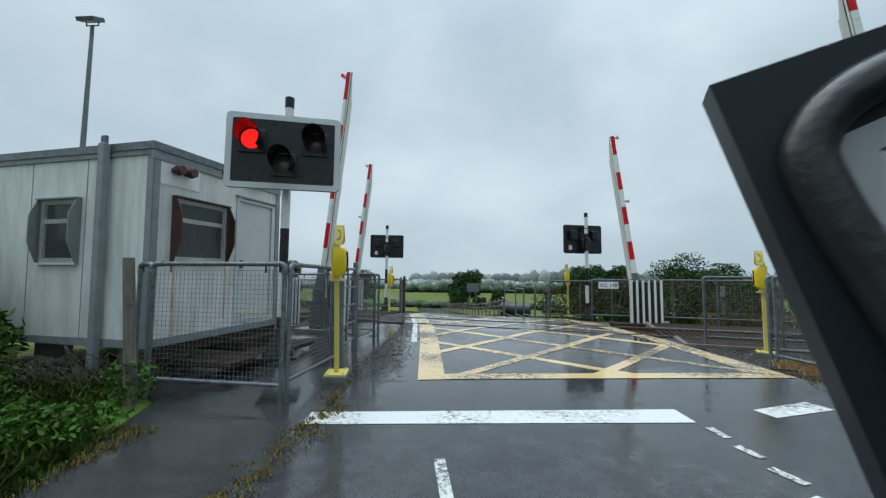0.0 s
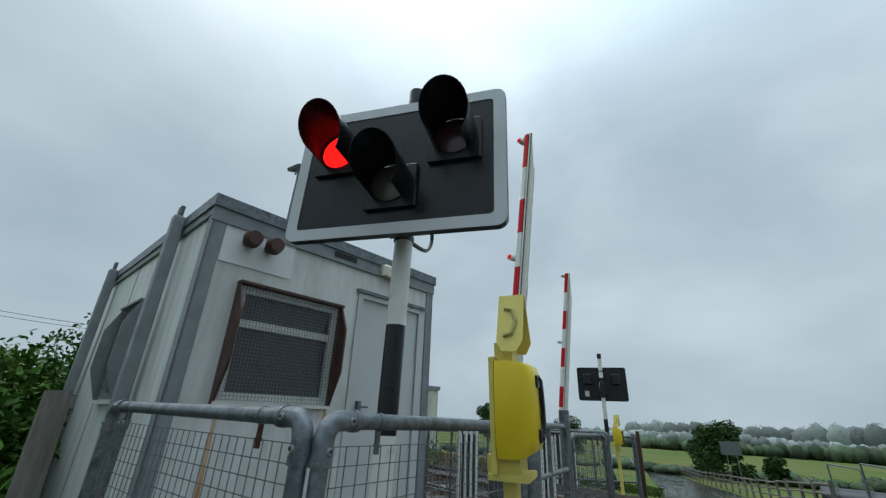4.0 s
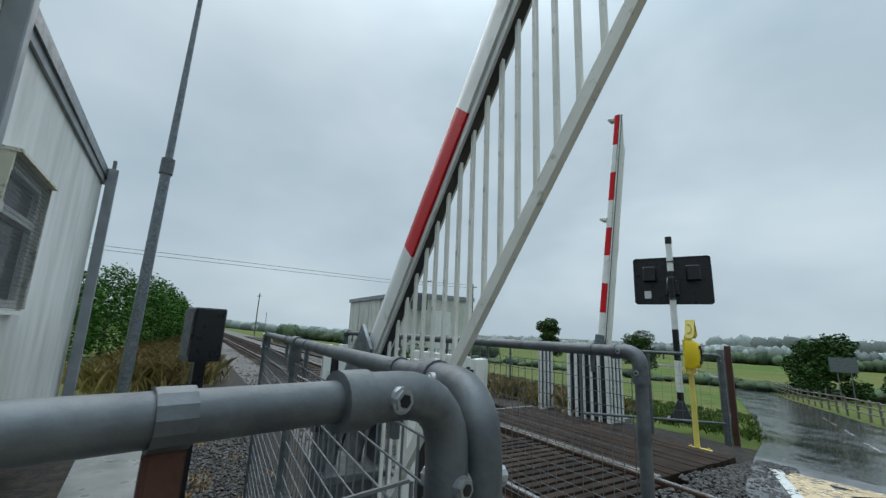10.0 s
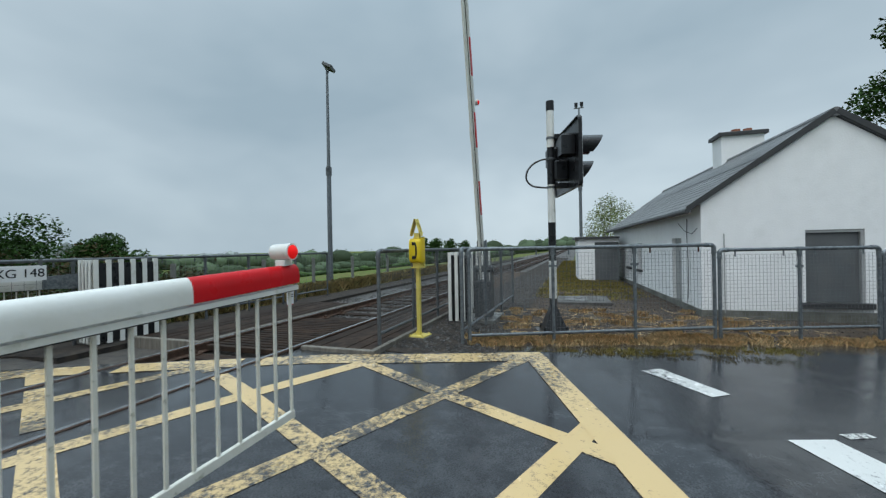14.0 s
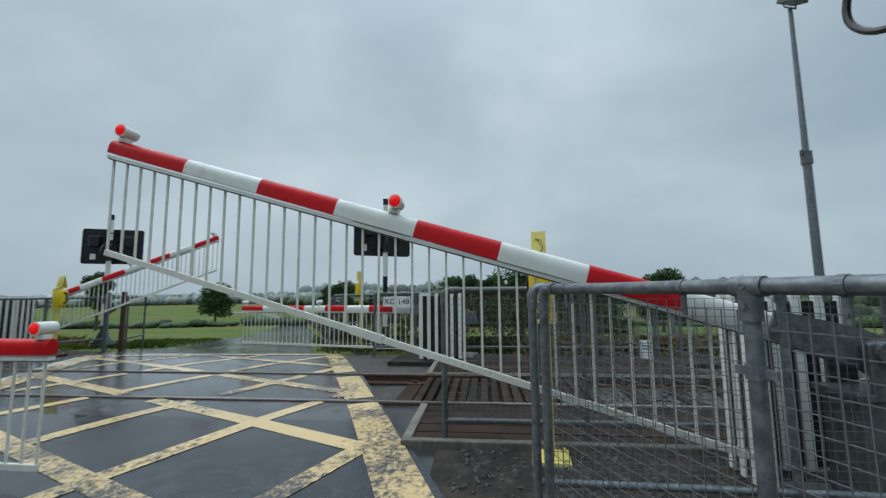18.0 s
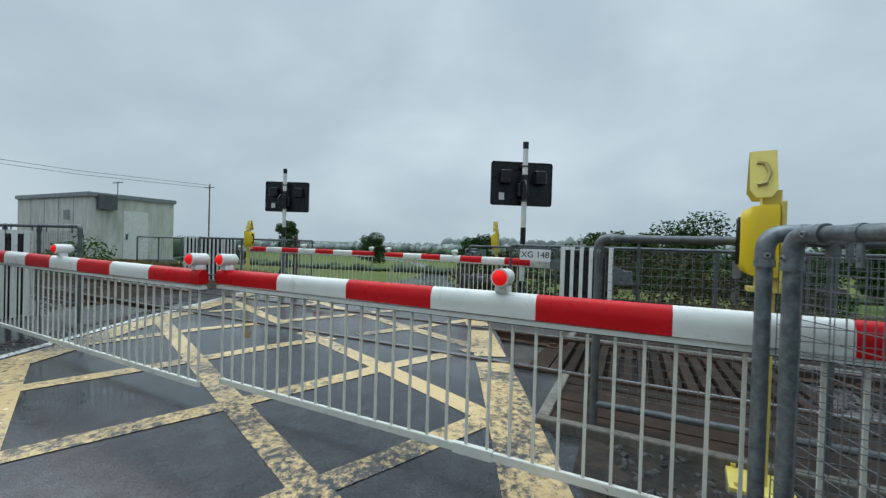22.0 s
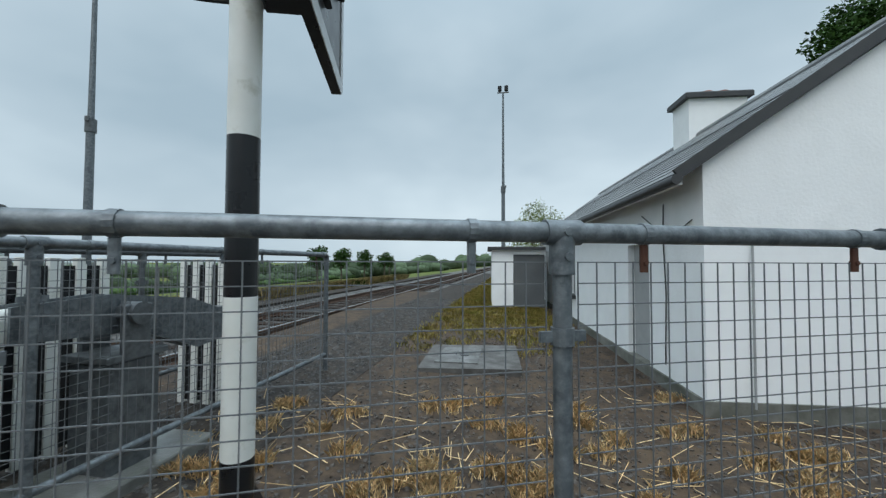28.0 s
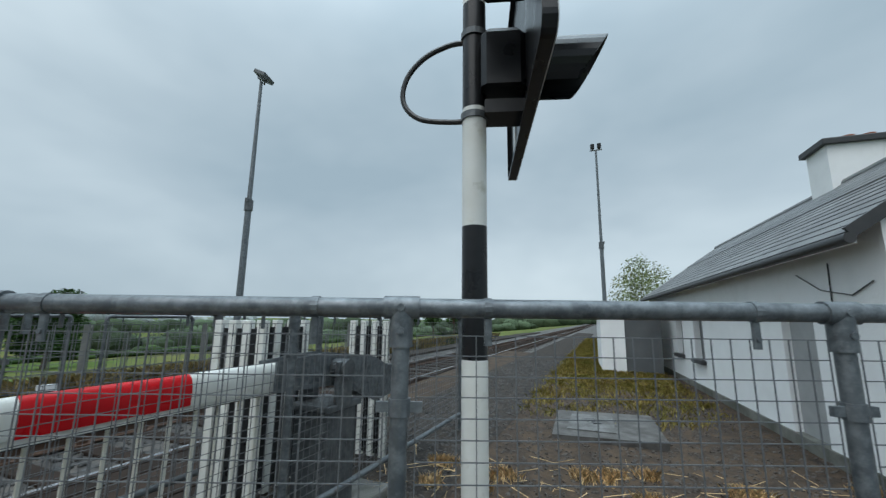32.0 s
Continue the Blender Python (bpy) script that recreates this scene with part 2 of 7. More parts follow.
LAMP_RED = glow("lit_red_lamp", (1.0, 0.012, 0.010), 1.5)
BOOM_LENS = glow("red_boom_lens", (0.75, 0.012, 0.012), 0.45)
DARK_LENS = shade("dark_red_lens", (0.07, 0.03, 0.03), 0.2, 0, bump=0.05)
AMBER_DARK = shade("dark_amber_lens", (0.10, 0.085, 0.07), 0.2, 0, bump=0.05)
CABIN_WHITE = shade("cabin_cladding", (0.70, 0.71, 0.69), 0.4, 0, (0.56, 0.57, 0.54), 3, 0.6, (0.36, 0.37, 0.32), 1.6, 0.45, 0.06, 30, stretch=(2.5, 2.5, 0.5))
CABIN_GREY = shade("cabin_grey_trim", (0.235, 0.255, 0.27), 0.5, 0, (0.15, 0.16, 0.17), 5, 0.7, bump=0.06)
DARK_GLASS = shade("dark_window_glass", (0.035, 0.038, 0.042), 0.08, 0, (0.05, 0.055, 0.06), 3, 0.7, bump=0)
SLAB = shade("wet_concrete", (0.22, 0.22, 0.21), 0.3, 0, (0.14, 0.14, 0.135), 4, 0.8, (0.07, 0.075, 0.06), 2.2, 0.6, 0.3, 50)
WHITEWASH = shade("whitewashed_render", (0.85, 0.86, 0.86), 0.75, 0, (0.79, 0.80, 0.80), 2.5, 0.7, (0.50, 0.51, 0.48), 1.1, 0.22, 0.35, 28, lo=0.52, hi=0.75)
SLATE = shade("roof_slate", (0.115, 0.12, 0.125), 0.42, 0, (0.07, 0.075, 0.08), 6, 0.8, (0.20, 0.20, 0.19), 3, 0.5, 0.2, 40, spread=0.25)
DARK_TRIM = shade("dark_barge_board", (0.03, 0.031, 0.033), 0.5, 0, (0.05, 0.05, 0.05), 8, 0.6, bump=0.1)
CHIMNEY_POT = shade("terracotta_pot", (0.30, 0.11, 0.06), 0.8, 0, (0.2, 0.08, 0.05), 9, 0.7, bump=0.3)
WOOD = shade("weathered_timber", (0.20, 0.18, 0.15), 0.8, 0, (0.10, 0.09, 0.075), 5, 0.8, (0.05, 0.05, 0.045), 3, 0.5, 0.4, 30, stretch=(4, 4, 0.6), spread=0.15)
SLEEPER = shade("wet_creosoted_timber", (0.030, 0.020, 0.015), 0.75, 0, (0.012, 0.0095, 0.008), 6, 0.8, (0.05, 0.03, 0.02), 2.5, 0.5, 0.4, 30, spread=0.25, spec=0.12)
BALLAST = shade("ballast_stone", (0.06, 0.058, 0.056), 0.5, 0, (0.04, 0.038, 0.036), 12, 0.9, (0.13, 0.11, 0.09), 5, 0.5, 0.4, 60, spec=0.2)
RAIL = shade("rusty_rail_side", (0.10, 0.055, 0.035), 0.7, 0.2, (0.05, 0.03, 0.022), 10, 0.8, bump=0.3)
RAIL_TOP = shade("bright_rail_head", (0.34, 0.34, 0.35), 0.22, 0.8, (0.24, 0.22, 0.21), 12, 0.6, bump=0.05)
RUBBER = shade("wet_black_rubber", (0.018, 0.018, 0.019), 0.35, 0, (0.03, 0.03, 0.03), 8, 0.6, bump=0.2)
SOIL = shade("wet_cinder_ground", (0.060, 0.042, 0.031), 0.85, 0, (0.020, 0.018, 0.016), 16, 0.9, (0.11, 0.073, 0.044), 3.5, 0.6, 0.7, 45, spec=0.2)
SIGN_WHITE = shade("white_sign_plate", (0.75, 0.76, 0.76), 0.35, 0, (0.66, 0.67, 0.67), 4, 0.5, bump=0.03)
PLASTIC_GREY = shade("grey_plastic", (0.34, 0.35, 0.35), 0.45, 0, bump=0.05)
BROWN_PAINT = shade("dark_brown_paint", (0.075, 0.028, 0.018), 0.5, 0, (0.04, 0.017, 0.012), 7, 0.7, bump=0.15)


# ---- mesh helpers ----
def from_parts(pieces):
    """One mesh from (verts, faces) pieces."""
    vs, fs = [], []
    for v, f in pieces:
        k = len(vs)
        vs += [tuple(p) for p in v]
        fs += [tuple(i + k for i in q) for q in f]
    me = bpy.data.meshes.new("mesh")
    me.from_pydata(vs, [], fs)
    me.update()
    return me


def brick(x0, y0, z0, x1, y1, z1, c=0.0):
    """A box; c: chamfer of its vertical edges and of its top rim."""
    if c <= 0:
        v = [(x, y, z) for z in (z0, z1) for x, y in ((x0, y0), (x1, y0), (x1, y1), (x0, y1))]
        return v, [(3, 2, 1, 0), (4, 5, 6, 7)] + [(i, (i + 1) % 4, 4 + (i + 1) % 4, 4 + i) for i in range(4)]
    def ring(k, z):
        return [(x0 + k, y0, z), (x1 - k, y0, z), (x1, y0 + k, z), (x1, y1 - k, z), (x1 - k, y1, z), (x0 + k, y1, z), (x0, y1 - k, z), (x0, y0 + k, z)]
    def inner(z):
        a, b, d, e = x0 + c, x1 - c, y0 + c, y1 - c
        return [(a, d, z), (b, d, z), (b, d, z), (b, e, z), (b, e, z), (a, e, z), (a, e, z), (a, d, z)]
    v = ring(c, z0) + ring(c, z1 - c) + [(a * 0.5 + p * 0.5, b * 0.5 + q * 0.5, z1) for (a, b, _), (p, q, _) in zip(ring(2 * c, z1), inner(z1))]
    f = [tuple(range(7, -1, -1)), tuple(range(16, 24))]
    for k in (0, 8):
        f += [(k + i, k + (i + 1) % 8, k + 8 + (i + 1) % 8, k + 8 + i) for i in range(8)]
    return v, f


def tube(p, q, r, sides=10, r2=None, caps=True):
    p, q = Vector(p), Vector(q)
    d = (q - p).normalized()
    a = d.orthogonal().normalized()
    b = d.cross(a)
    r2 = r if r2 is None else r2
    v = [e + (a * math.cos(t) + b * math.sin(t)) * s for e, s in ((p, r), (q, r2)) for t in (2 * math.pi * i / sides for i in range(sides))]
    f = [(i, (i + 1) % sides, sides + (i + 1) % sides, sides + i) for i in range(sides)]
    if caps:
        f += [tuple(range(sides - 1, -1, -1)), tuple(range(sides, 2 * sides))]
    return v, f


def pipe(points, r, sides=10):
    """A tube along a bent line."""
    pts = [Vector(p) for p in points]
    v, f = [], []
    a = None
    for i, p in enumerate(pts):
        d = (pts[min(i + 1, len(pts) - 1)] - pts[max(i - 1, 0)]).normalized()
        a = d.orthogonal().normalized() if a is None else (a - d * a.dot(d)).normalized()
        b = d.cross(a)
        v += [p + (a * math.cos(t) + b * math.sin(t)) * r for t in (2 * math.pi * k / sides for k in range(sides))]
    for i in range(len(pts) - 1):
        f += [(i * sides + k, i * sides + (k + 1) % sides, (i + 1) * sides + (k + 1) % sides, (i + 1) * sides + k) for k in range(sides)]
    f += [tuple(range(sides - 1, -1, -1)), tuple(range(len(v) - sides, len(v)))]
    return v, f


def bend(p, corner, q, r, n=5):
    """Points from p to q round a corner with radius about r."""
    p, c, q = Vector(p), Vector(corner), Vector(q)
    a, b = c + (p - c).normalized() * r, c + (q - c).normalized() * r
    return [p] + [a.lerp(c, t).lerp(c.lerp(b, t), t) for t in (i / n for i in range(n + 1))] + [q]


def turned(piece, m):
    return [m @ Vector(p) for p in piece[0]], piece[1]


def prism(poly, z0, z1):
    """An upright prism over a counter-clockwise polygon."""
    n = len(poly)
    v = [(x, y, z0) for x, y in poly] + [(x, y, z1) for x, y in poly]
    return v, [tuple(range(n - 1, -1, -1)), tuple(range(n, 2 * n))] + [(i, (i + 1) % n, n + (i + 1) % n, n + i) for i in range(n)]


def smooth(me, on=True):
    for p in me.polygons:
        p.use_smooth = on
    return me


def part(name, pieces, material, parent, label="", m=None, soft=False):
    """One mesh part under a thing. pieces: a mesh, or (verts, faces) pieces."""
    me = pieces if isinstance(pieces, bpy.types.Mesh) else from_parts(pieces)
    if not me.materials:
        me.materials.append(material)
    if soft:
        smooth(me)
        me.set_sharp_from_angle(angle=radians(40))
    ob = new(name, me)
    ob.parent = parent
    if m is not None:
        ob.matrix_basis = m
    if label:
        ob["label"] = label
    return ob


def thing(name, m, label, category, group="", kind=""):
    ob = new(name)
    ob.empty_display_size = 0.2
    ob.matrix_basis = m
    return tagged(ob, label, category, group, kind)


def along(p, q, z=0.0):
    """A pose at p with its x axis towards q."""
    return pose(p[0], p[1], z, 0, 0, math.degrees(math.atan2(q[1] - p[1], q[0] - p[0])))


# ---- the lie of the land ----
TRACK_X, TRACK_Y = 0.0, 13.55
TRACK_TURN = -16.5
TU = Vector((math.cos(radians(TRACK_TURN)), math.sin(radians(TRACK_TURN))))
TN = Vector((-TU.y, TU.x))
PROFILE = [(-60, -0.9), (-20, -0.35), (-9, -0.12), (-3, 0.06), (-1.6, 0.12), (1.6, 0.12), (3.5, 0.04), (7, -0.32), (10, -0.62), (16, -1.1), (25, -1.9), (45, -3.2), (70, -4.3), (120, -5.2), (400, -6.5)]


def on_track(s, d):
    """The plan point s metres along the track and d metres across it, to the far side."""
    return TRACK_X + TU.x * s + TN.x * d, TRACK_Y + TU.y * s + TN.y * d


def lie(x, y):
    d = (x - TRACK_X) * TN.x + (y - TRACK_Y) * TN.y
    z = float(np.interp(d, [a for a, _ in PROFILE], [b for _, b in PROFILE]))
    return z


RT = pose(TRACK_X, TRACK_Y, 0, 0, 0, TRACK_TURN)
# ---- ground ----
def ground_height(s, d):
    x, y = on_track(s, d)
    z = lie(x, y) - (0.40 if abs(d) < 3.3 else 0.17 if abs(d) < 6.2 else 0.07)
    return z + 0.05 * noise.noise((x * 0.35, y * 0.35, 0)) * min(1.0, max(0.0, (abs(d) - 6.2) / 3))


def make_ground():
    """One sheet out to the horizon, its rows across the track at every change of slope."""
    def axis(lo, hi, extra):
        a = [lo + i * 0.8 for i in range(int((hi - lo) / 0.8) + 1)]
        step, lo, hi = 1.2, a[0], a[-1]
        while hi < 2600:
            step *= 1.28
            hi += step
            lo -= step
            a = [lo] + a + [hi]
        return sorted(a + [e for e in extra if all(abs(e - q) > 0.05 for q in a)])
    us, vs = axis(-18, 28, []), axis(-22, 26, [a for a, _ in PROFILE])
    n = len(us)
    v = [(*on_track(u, w), ground_height(u, w)) for w in vs for u in us]
    f = [(j * n + i, j * n + i + 1, (j + 1) * n + i + 1, (j + 1) * n + i) for j in range(len(vs) - 1) for i in range(n - 1)]
    me = smooth(from_parts([(v, f)]))
    ob = new("ground", me)
    me.materials.append(GRASS_LAND)
    return tagged(ob, "rough wet grass and fields round the crossing", "ground", kind="structure")


GRASS_LAND = shade("grass_land", (0.088, 0.14, 0.028), 0.95, 0, (0.05, 0.085, 0.02), 0.9, 0.9, (0.15, 0.13, 0.05), 0.06, 0.8, 0.8, 18, spec=0.1)
make_ground()


def strip(name, poly, top, material, label, category, deep=0.25, kind="structure"):
    """A paved area that follows the land; poly: counter-clockwise plan points."""
    bm = bmesh.new()
    vs = [bm.verts.new((x, y, 0)) for x, y in poly]
    bm.faces.new(vs)
    x0, x1 = min(p[0] for p in poly), max(p[0] for p in poly)
    ds = [(p[0] - TRACK_X) * TN.x + (p[1] - TRACK_Y) * TN.y for p in poly]
    for d, _ in PROFILE:
        if min(ds) < d < max(ds):
            bmesh.ops.bisect_plane(bm, geom=bm.verts[:] + bm.edges[:] + bm.faces[:], plane_co=(*on_track(0, d), 0), plane_no=(TN.x, TN.y, 0))
    for q in bm.verts:
        q.co.z = lie(q.co.x, q.co.y) + top
    ext = bmesh.ops.extrude_face_region(bm, geom=bm.faces[:])
    for q in ext["geom"]:
        if isinstance(q, bmesh.types.BMVert):
            q.co.z -= deep
    bmesh.ops.recalc_face_normals(bm, faces=bm.faces[:])
    me = bpy.data.meshes.new(name)
    bm.to_mesh(me)
    bm.free()
    me.materials.append(material)
    return tagged(new(name, me), label, category, kind=kind)


ROAD_L = [(0.6, -30), (0.62, 0), (0.62, 6), (0.45, 9), (0.35, 12.2), (-0.3, 15.2), (-0.45, 19.6), (-1.1, 26.5), (-2.6, 40), (-6.6, 69), (-11.2, 98), (-26, 134), (-62, 182)]
ROAD_R = [(7.9, -30), (8.0, -6), (7.4, 4.6), (7.3, 7.4), (6.8, 10.4), (6.3, 14), (5.15, 16.4), (4.85, 18.9), (4.55, 20.9), (4.05, 25.5), (3.35, 33), (1.8, 43), (-2.6, 70), (-8.0, 98), (-22.5, 137), (-58, 187)]
ROAD_PLAN = ROAD_R + ROAD_L[::-1]
strip("road", ROAD_PLAN, 0.0, ASPHALT, "wet grey tarmac road over the railway", "road")
# ---- road markings ----
def clip_line(p, d, poly):
    """The stretch of the line p + k d inside a convex, counter-clockwise polygon."""
    lo, hi = -99.0, 99.0
    for i, a in enumerate(poly):
        b = poly[(i + 1) % len(poly)]
        nx, ny = -(b[1] - a[1]), b[0] - a[0]
        num, den = nx * (p[0] - a[0]) + ny * (p[1] - a[1]), nx * d[0] + ny * d[1]
        if abs(den) < 1e-9:
            if num < 0:
                return None
        elif den > 0:
            lo = max(lo, -num / den)
        else:
            hi = min(hi, -num / den)
    return (lo, hi) if hi - lo > 0.2 else None


def painted(quads, material, label, name="road_marking", top=0.005):
    """Thin thermoplastic lines that follow the road, cut short beside the rails."""
    vs, fs = [], []
    for a, b, w0, w1 in quads:
        a, b = Vector(a), Vector(b)
        d = (b - a).normalized()
        n = Vector((-d.y, d.x))
        steps = max(1, int((b - a).length / 0.12))
        for i in range(steps):
            mid_p = a.lerp(b, (i + 0.5) / steps)
            across = abs((mid_p.x - TRACK_X) * TN.x + (mid_p.y - TRACK_Y) * TN.y)
            if abs(across - 0.80) < 0.12:
                continue
            k = len(vs)
            for e in (i / steps, (i + 1) / steps):
                p, w = a.lerp(b, e), w0 + (w1 - w0) * e
                for c in (p + n * w / 2, p, p - n * w / 2):
                    vs.append((c.x, c.y, lie(c.x, c.y) + top))
            fs += [(k, k + 1, k + 4, k + 3), (k + 1, k + 2, k + 5, k + 4)]
    me = from_parts([(vs, fs)])
    me.materials.append(material)
    return tagged(new(name, me), label, "road marking", kind="structure")


BOX = [(1.78, 6.62), (7.02, 6.98), (5.80, 15.3), (0.26, 16.4)]
hatch, rising = [], []
for lines, first, step, (nx, ny), n in ((hatch, 8.42, 1.455, (0.616, 0.788), 7), (rising, 1.33, 1.505, (-0.743, 0.669), 7)):
    for k in range(n):
        c = first + step * k
        p = (nx * c, ny * c)
        d = (ny, -nx)
        run = clip_line(p, d, BOX)
        if run:
            lines.append(((p[0] + d[0] * run[0], p[1] + d[1] * run[0]), (p[0] + d[0] * run[1], p[1] + d[1] * run[1]), 0.2, 0.2))


def side_line(points, w0, w1):
    n = len(points) - 1
    return [(a, b, w0 + (w1 - w0) * i / n, w0 + (w1 - w0) * (i + 1) / n) for i, (a, b) in enumerate(zip(points, points[1:]))]


painted(hatch, YELLOW_LINE, "worn yellow hatching lines of the box junction", top=0.0045)
painted(rising, YELLOW_LINE, "worn yellow cross hatching of the box junction", top=0.006)
painted(side_line([(1.76, 6.40), (1.34, 10.1), (1.04, 12.0), (0.58, 14.4), (0.18, 16.4)], 0.42, 0.40) + side_line([(7.08, 6.8), (6.90, 8.1), (6.66, 9.8), (6.42, 11.4), (5.92, 14.5), (5.74, 15.5)], 0.42, 0.36), YELLOW_LINE, "broad yellow side lines of the box junction", top=0.0075)
painted([((1.56, 6.56), (7.2, 6.96), 0.29, 0.29), ((0.05, 16.5), (5.8, 15.4), 0.22, 0.22)], YELLOW_LINE, "yellow end lines of the box junction", top=0.009)
painted(side_line([(1.07, 9.4), (0.72, 12.2), (-0.1, 16.6)], 0.13, 0.13), WHITE_LINE, "white edge line beside the yellow box", top=0.005)
painted([((0.5, 4.81), (4.76, 5.13), 0.36, 0.40)], WHITE_LINE, "white stop line across the lane")
painted([((5.70, 5.24), (6.56, 5.56), 0.26, 0.3)], WHITE_LINE, "short white dash of the far lane")
painted([((4.83, 4.8 - 0.42 * k), (4.87 + 0.03 * k, 4.55 - 0.42 * k), 0.09, 0.09) for k in range(9)], FADED_LINE, "worn white centre line")
painted([((2.06, 3.95), (2.17, 3.3), 0.1, 0.1), ((2.2, 2.9), (2.4, 1.2), 0.1, 0.1)], FADED_LINE, "faded yellow edge line")
painted([((1.62 - 0.2 * k, 19 + 4.4 * k), (1.50 - 0.2 * k, 21.0 + 4.4 * k), 0.09, 0.09) for k in range(5)], FADED_LINE, "white centre dashes of the far road")


# ---- railway ----
def rail_profile(x0, x1):
    """One rail along x: foot, web and rounded head; the running surface is at z = 0."""
    half = [(-0.07, -0.15), (-0.07, -0.135), (-0.012, -0.115), (-0.012, -0.04), (-0.035, -0.032), (-0.035, -0.006), (-0.028, 0.0)]
    line = half + [(-a, b) for a, b in half[::-1]]
    n = len(line)
    v = [(x, a, b) for x in (x0, x1) for a, b in line]
    return v, [(i, i + 1, n + i + 1, n + i) for i in range(n - 1)] + [tuple(range(n - 1, -1, -1)), tuple(range(n, 2 * n))]


track = thing("railway_track", RT @ pose(0, 0, 0), "single railway track of rusty rails on wet timber sleepers", "railway track")
for d in (-0.835, 0.835):
    for x0, x1 in ((-190, -0.9), (-0.9, 7.6), (7.6, 240)):
        r = part("rail", [rail_profile(x0, x1)], RAIL, track, "rusty running rail", pose(0, d, 0.135))
        part("rail_head", [brick(x0, d - 0.027, 0.1355, x1, d + 0.027, 0.139)], RAIL_TOP, track, "polished top of the rail")
random.seed(4)
sleeper_me = from_parts([brick(-0.125, -1.3, -0.16, 0.125, 1.3, -0.012, 0.012)])
sleeper_me.materials.append(SLEEPER)
chair_me = from_parts([brick(-0.09, -0.15, -0.012, 0.09, 0.15, 0.004), brick(-0.05, -0.11, 0.004, 0.05, -0.075, 0.05), brick(-0.05, 0.075, 0.004, 0.05, 0.11, 0.05)])
chair_me.materials.append(RAIL)
for k in range(150):
    x = -34 + 0.68 * k
    if -1.2 < x < 7.2:
        continue
    part("sleeper", sleeper_me, SLEEPER, track, "", pose(x, 0.03 * random.uniform(-1, 1), 0.0, 0, 0, random.uniform(-1, 1)))
    if 7 < x < 20 or -12 < x < -1:
        for d in (-0.835, 0.835):
            part("rail_chair", chair_me, RAIL, track, "", pose(x, d, 0.0))
far_sleepers = [turned(brick(-0.125, -1.3, -0.16, 0.125, 1.3, -0.012), pose(x, 0, 0)) for x in [-34 - 0.68 * k for k in range(1, 220)] + [68 + 0.68 * k for k in range(250)]]
tagged(part("sleeper_row", far_sleepers, SLEEPER, track, "far sleepers of the track"), kind="stuff")


def ballast_bed():
    """A raised shoulder of stone under the track, with loose stones on the stretches that are passed close by."""
    bm = bmesh.new()
    me = bpy.data.meshes.new("ballast_bed")
    xs = [-190, -120, -80, -50] + [-30 + 0.8 * k for k in range(90)] + [50, 80, 120, 180, 240]
    prof = [(-4.4, -0.12), (-3.4, -0.01), (-2.1, -0.03), (-1.6, -0.03), (-0.4, -0.045), (0.4, -0.045), (1.6, -0.03), (2.1, -0.03), (3.4, -0.01), (4.4, -0.12)]
    rows = [[bm.verts.new((x, d + 0.08 * noise.noise((x * 0.9, d, 3)), z + 0.03 * noise.noise((x * 1.7, d * 2, 5)))) for d, z in prof] for x in xs]
    for a, b in zip(rows, rows[1:]):
        for i in range(len(prof) - 1):
            bm.faces.new((a[i], b[i], b[i + 1], a[i + 1]))
    bmesh.ops.recalc_face_normals(bm, faces=bm.faces[:])
    bm.to_mesh(me)
    bm.free()
    me.materials.append(BALLAST)
    ob = new("ballast_bed", me)
    ob.matrix_basis = RT
    return tagged(ob, "grey ballast shoulder under the railway track", "ballast", kind="structure")


ballast_bed()


def loose_stones(name, label, material, spots, lo, hi, seed):
    """Angular stones, one joined object; spots: (x, y, z) places."""
    rng = random.Random(seed)
    shapes = []
    for _ in range(7):
        bm = bmesh.new()
        bmesh.ops.create_icosphere(bm, subdivisions=1, radius=1.0)
        for q in bm.verts:
            q.co *= rng.uniform(0.62, 1.2)
        for q in bm.verts:
            q.co.z *= 0.68
        bm.verts.index_update()
        shapes.append(([q.co.copy() for q in bm.verts], [tuple(w.index for w in f.verts) for f in bm.faces]))
        bm.free()
    vs, fs = [], []
    for x, y, z in spots:
        v, f = rng.choice(shapes)
        s = rng.uniform(lo, hi)
        m = Matrix.LocRotScale((x, y, z), Euler((rng.uniform(-0.7, 0.7), rng.uniform(-0.7, 0.7), rng.uniform(0, 6.3))), (s, s, s))
        k = len(vs)
        vs += [tuple(m @ p) for p in v]
        fs += [tuple(i + k for i in q) for q in f]
    me = bpy.data.meshes.new(name)
    me.from_pydata(vs, [], fs)
    me.materials.append(material)
    return tagged(new(name, me), label, "stones", kind="stuff")


rng = random.Random(11)
spots = []
for x0, x1, n in ((-14, -0.95, 5200), (7.7, 24, 6500), (-30, -14, 1500), (24, 40, 1500)):
    for _ in range(n):
        s, d = rng.uniform(x0, x1), rng.uniform(-2.7, 2.7)
        if abs(abs(d) - 0.835) < 0.07 or (abs(d) < 0.75 and (x0 == 7.7 and s < 10.2 or -3.4 < s < -1.2)):
            continue
        z = float(np.interp(abs(d), [0, 1.6, 2.1, 2.9], [-0.04, -0.025, -0.03, -0.015]))
        px, py = on_track(s, d)
        spots.append((px, py, z))
GRIT = shade("wet_grit", (0.07, 0.055, 0.044), 0.6, 0, (0.04, 0.035, 0.03), 20, 0.8, bump=0.3)
STONE = shade("loose_ballast", (0.056, 0.054, 0.052), 0.5, 0, (0.022, 0.021, 0.021), 25, 0.9, (0.12, 0.11, 0.10), 6, 0.5, 0.2, 90, spec=0.25)
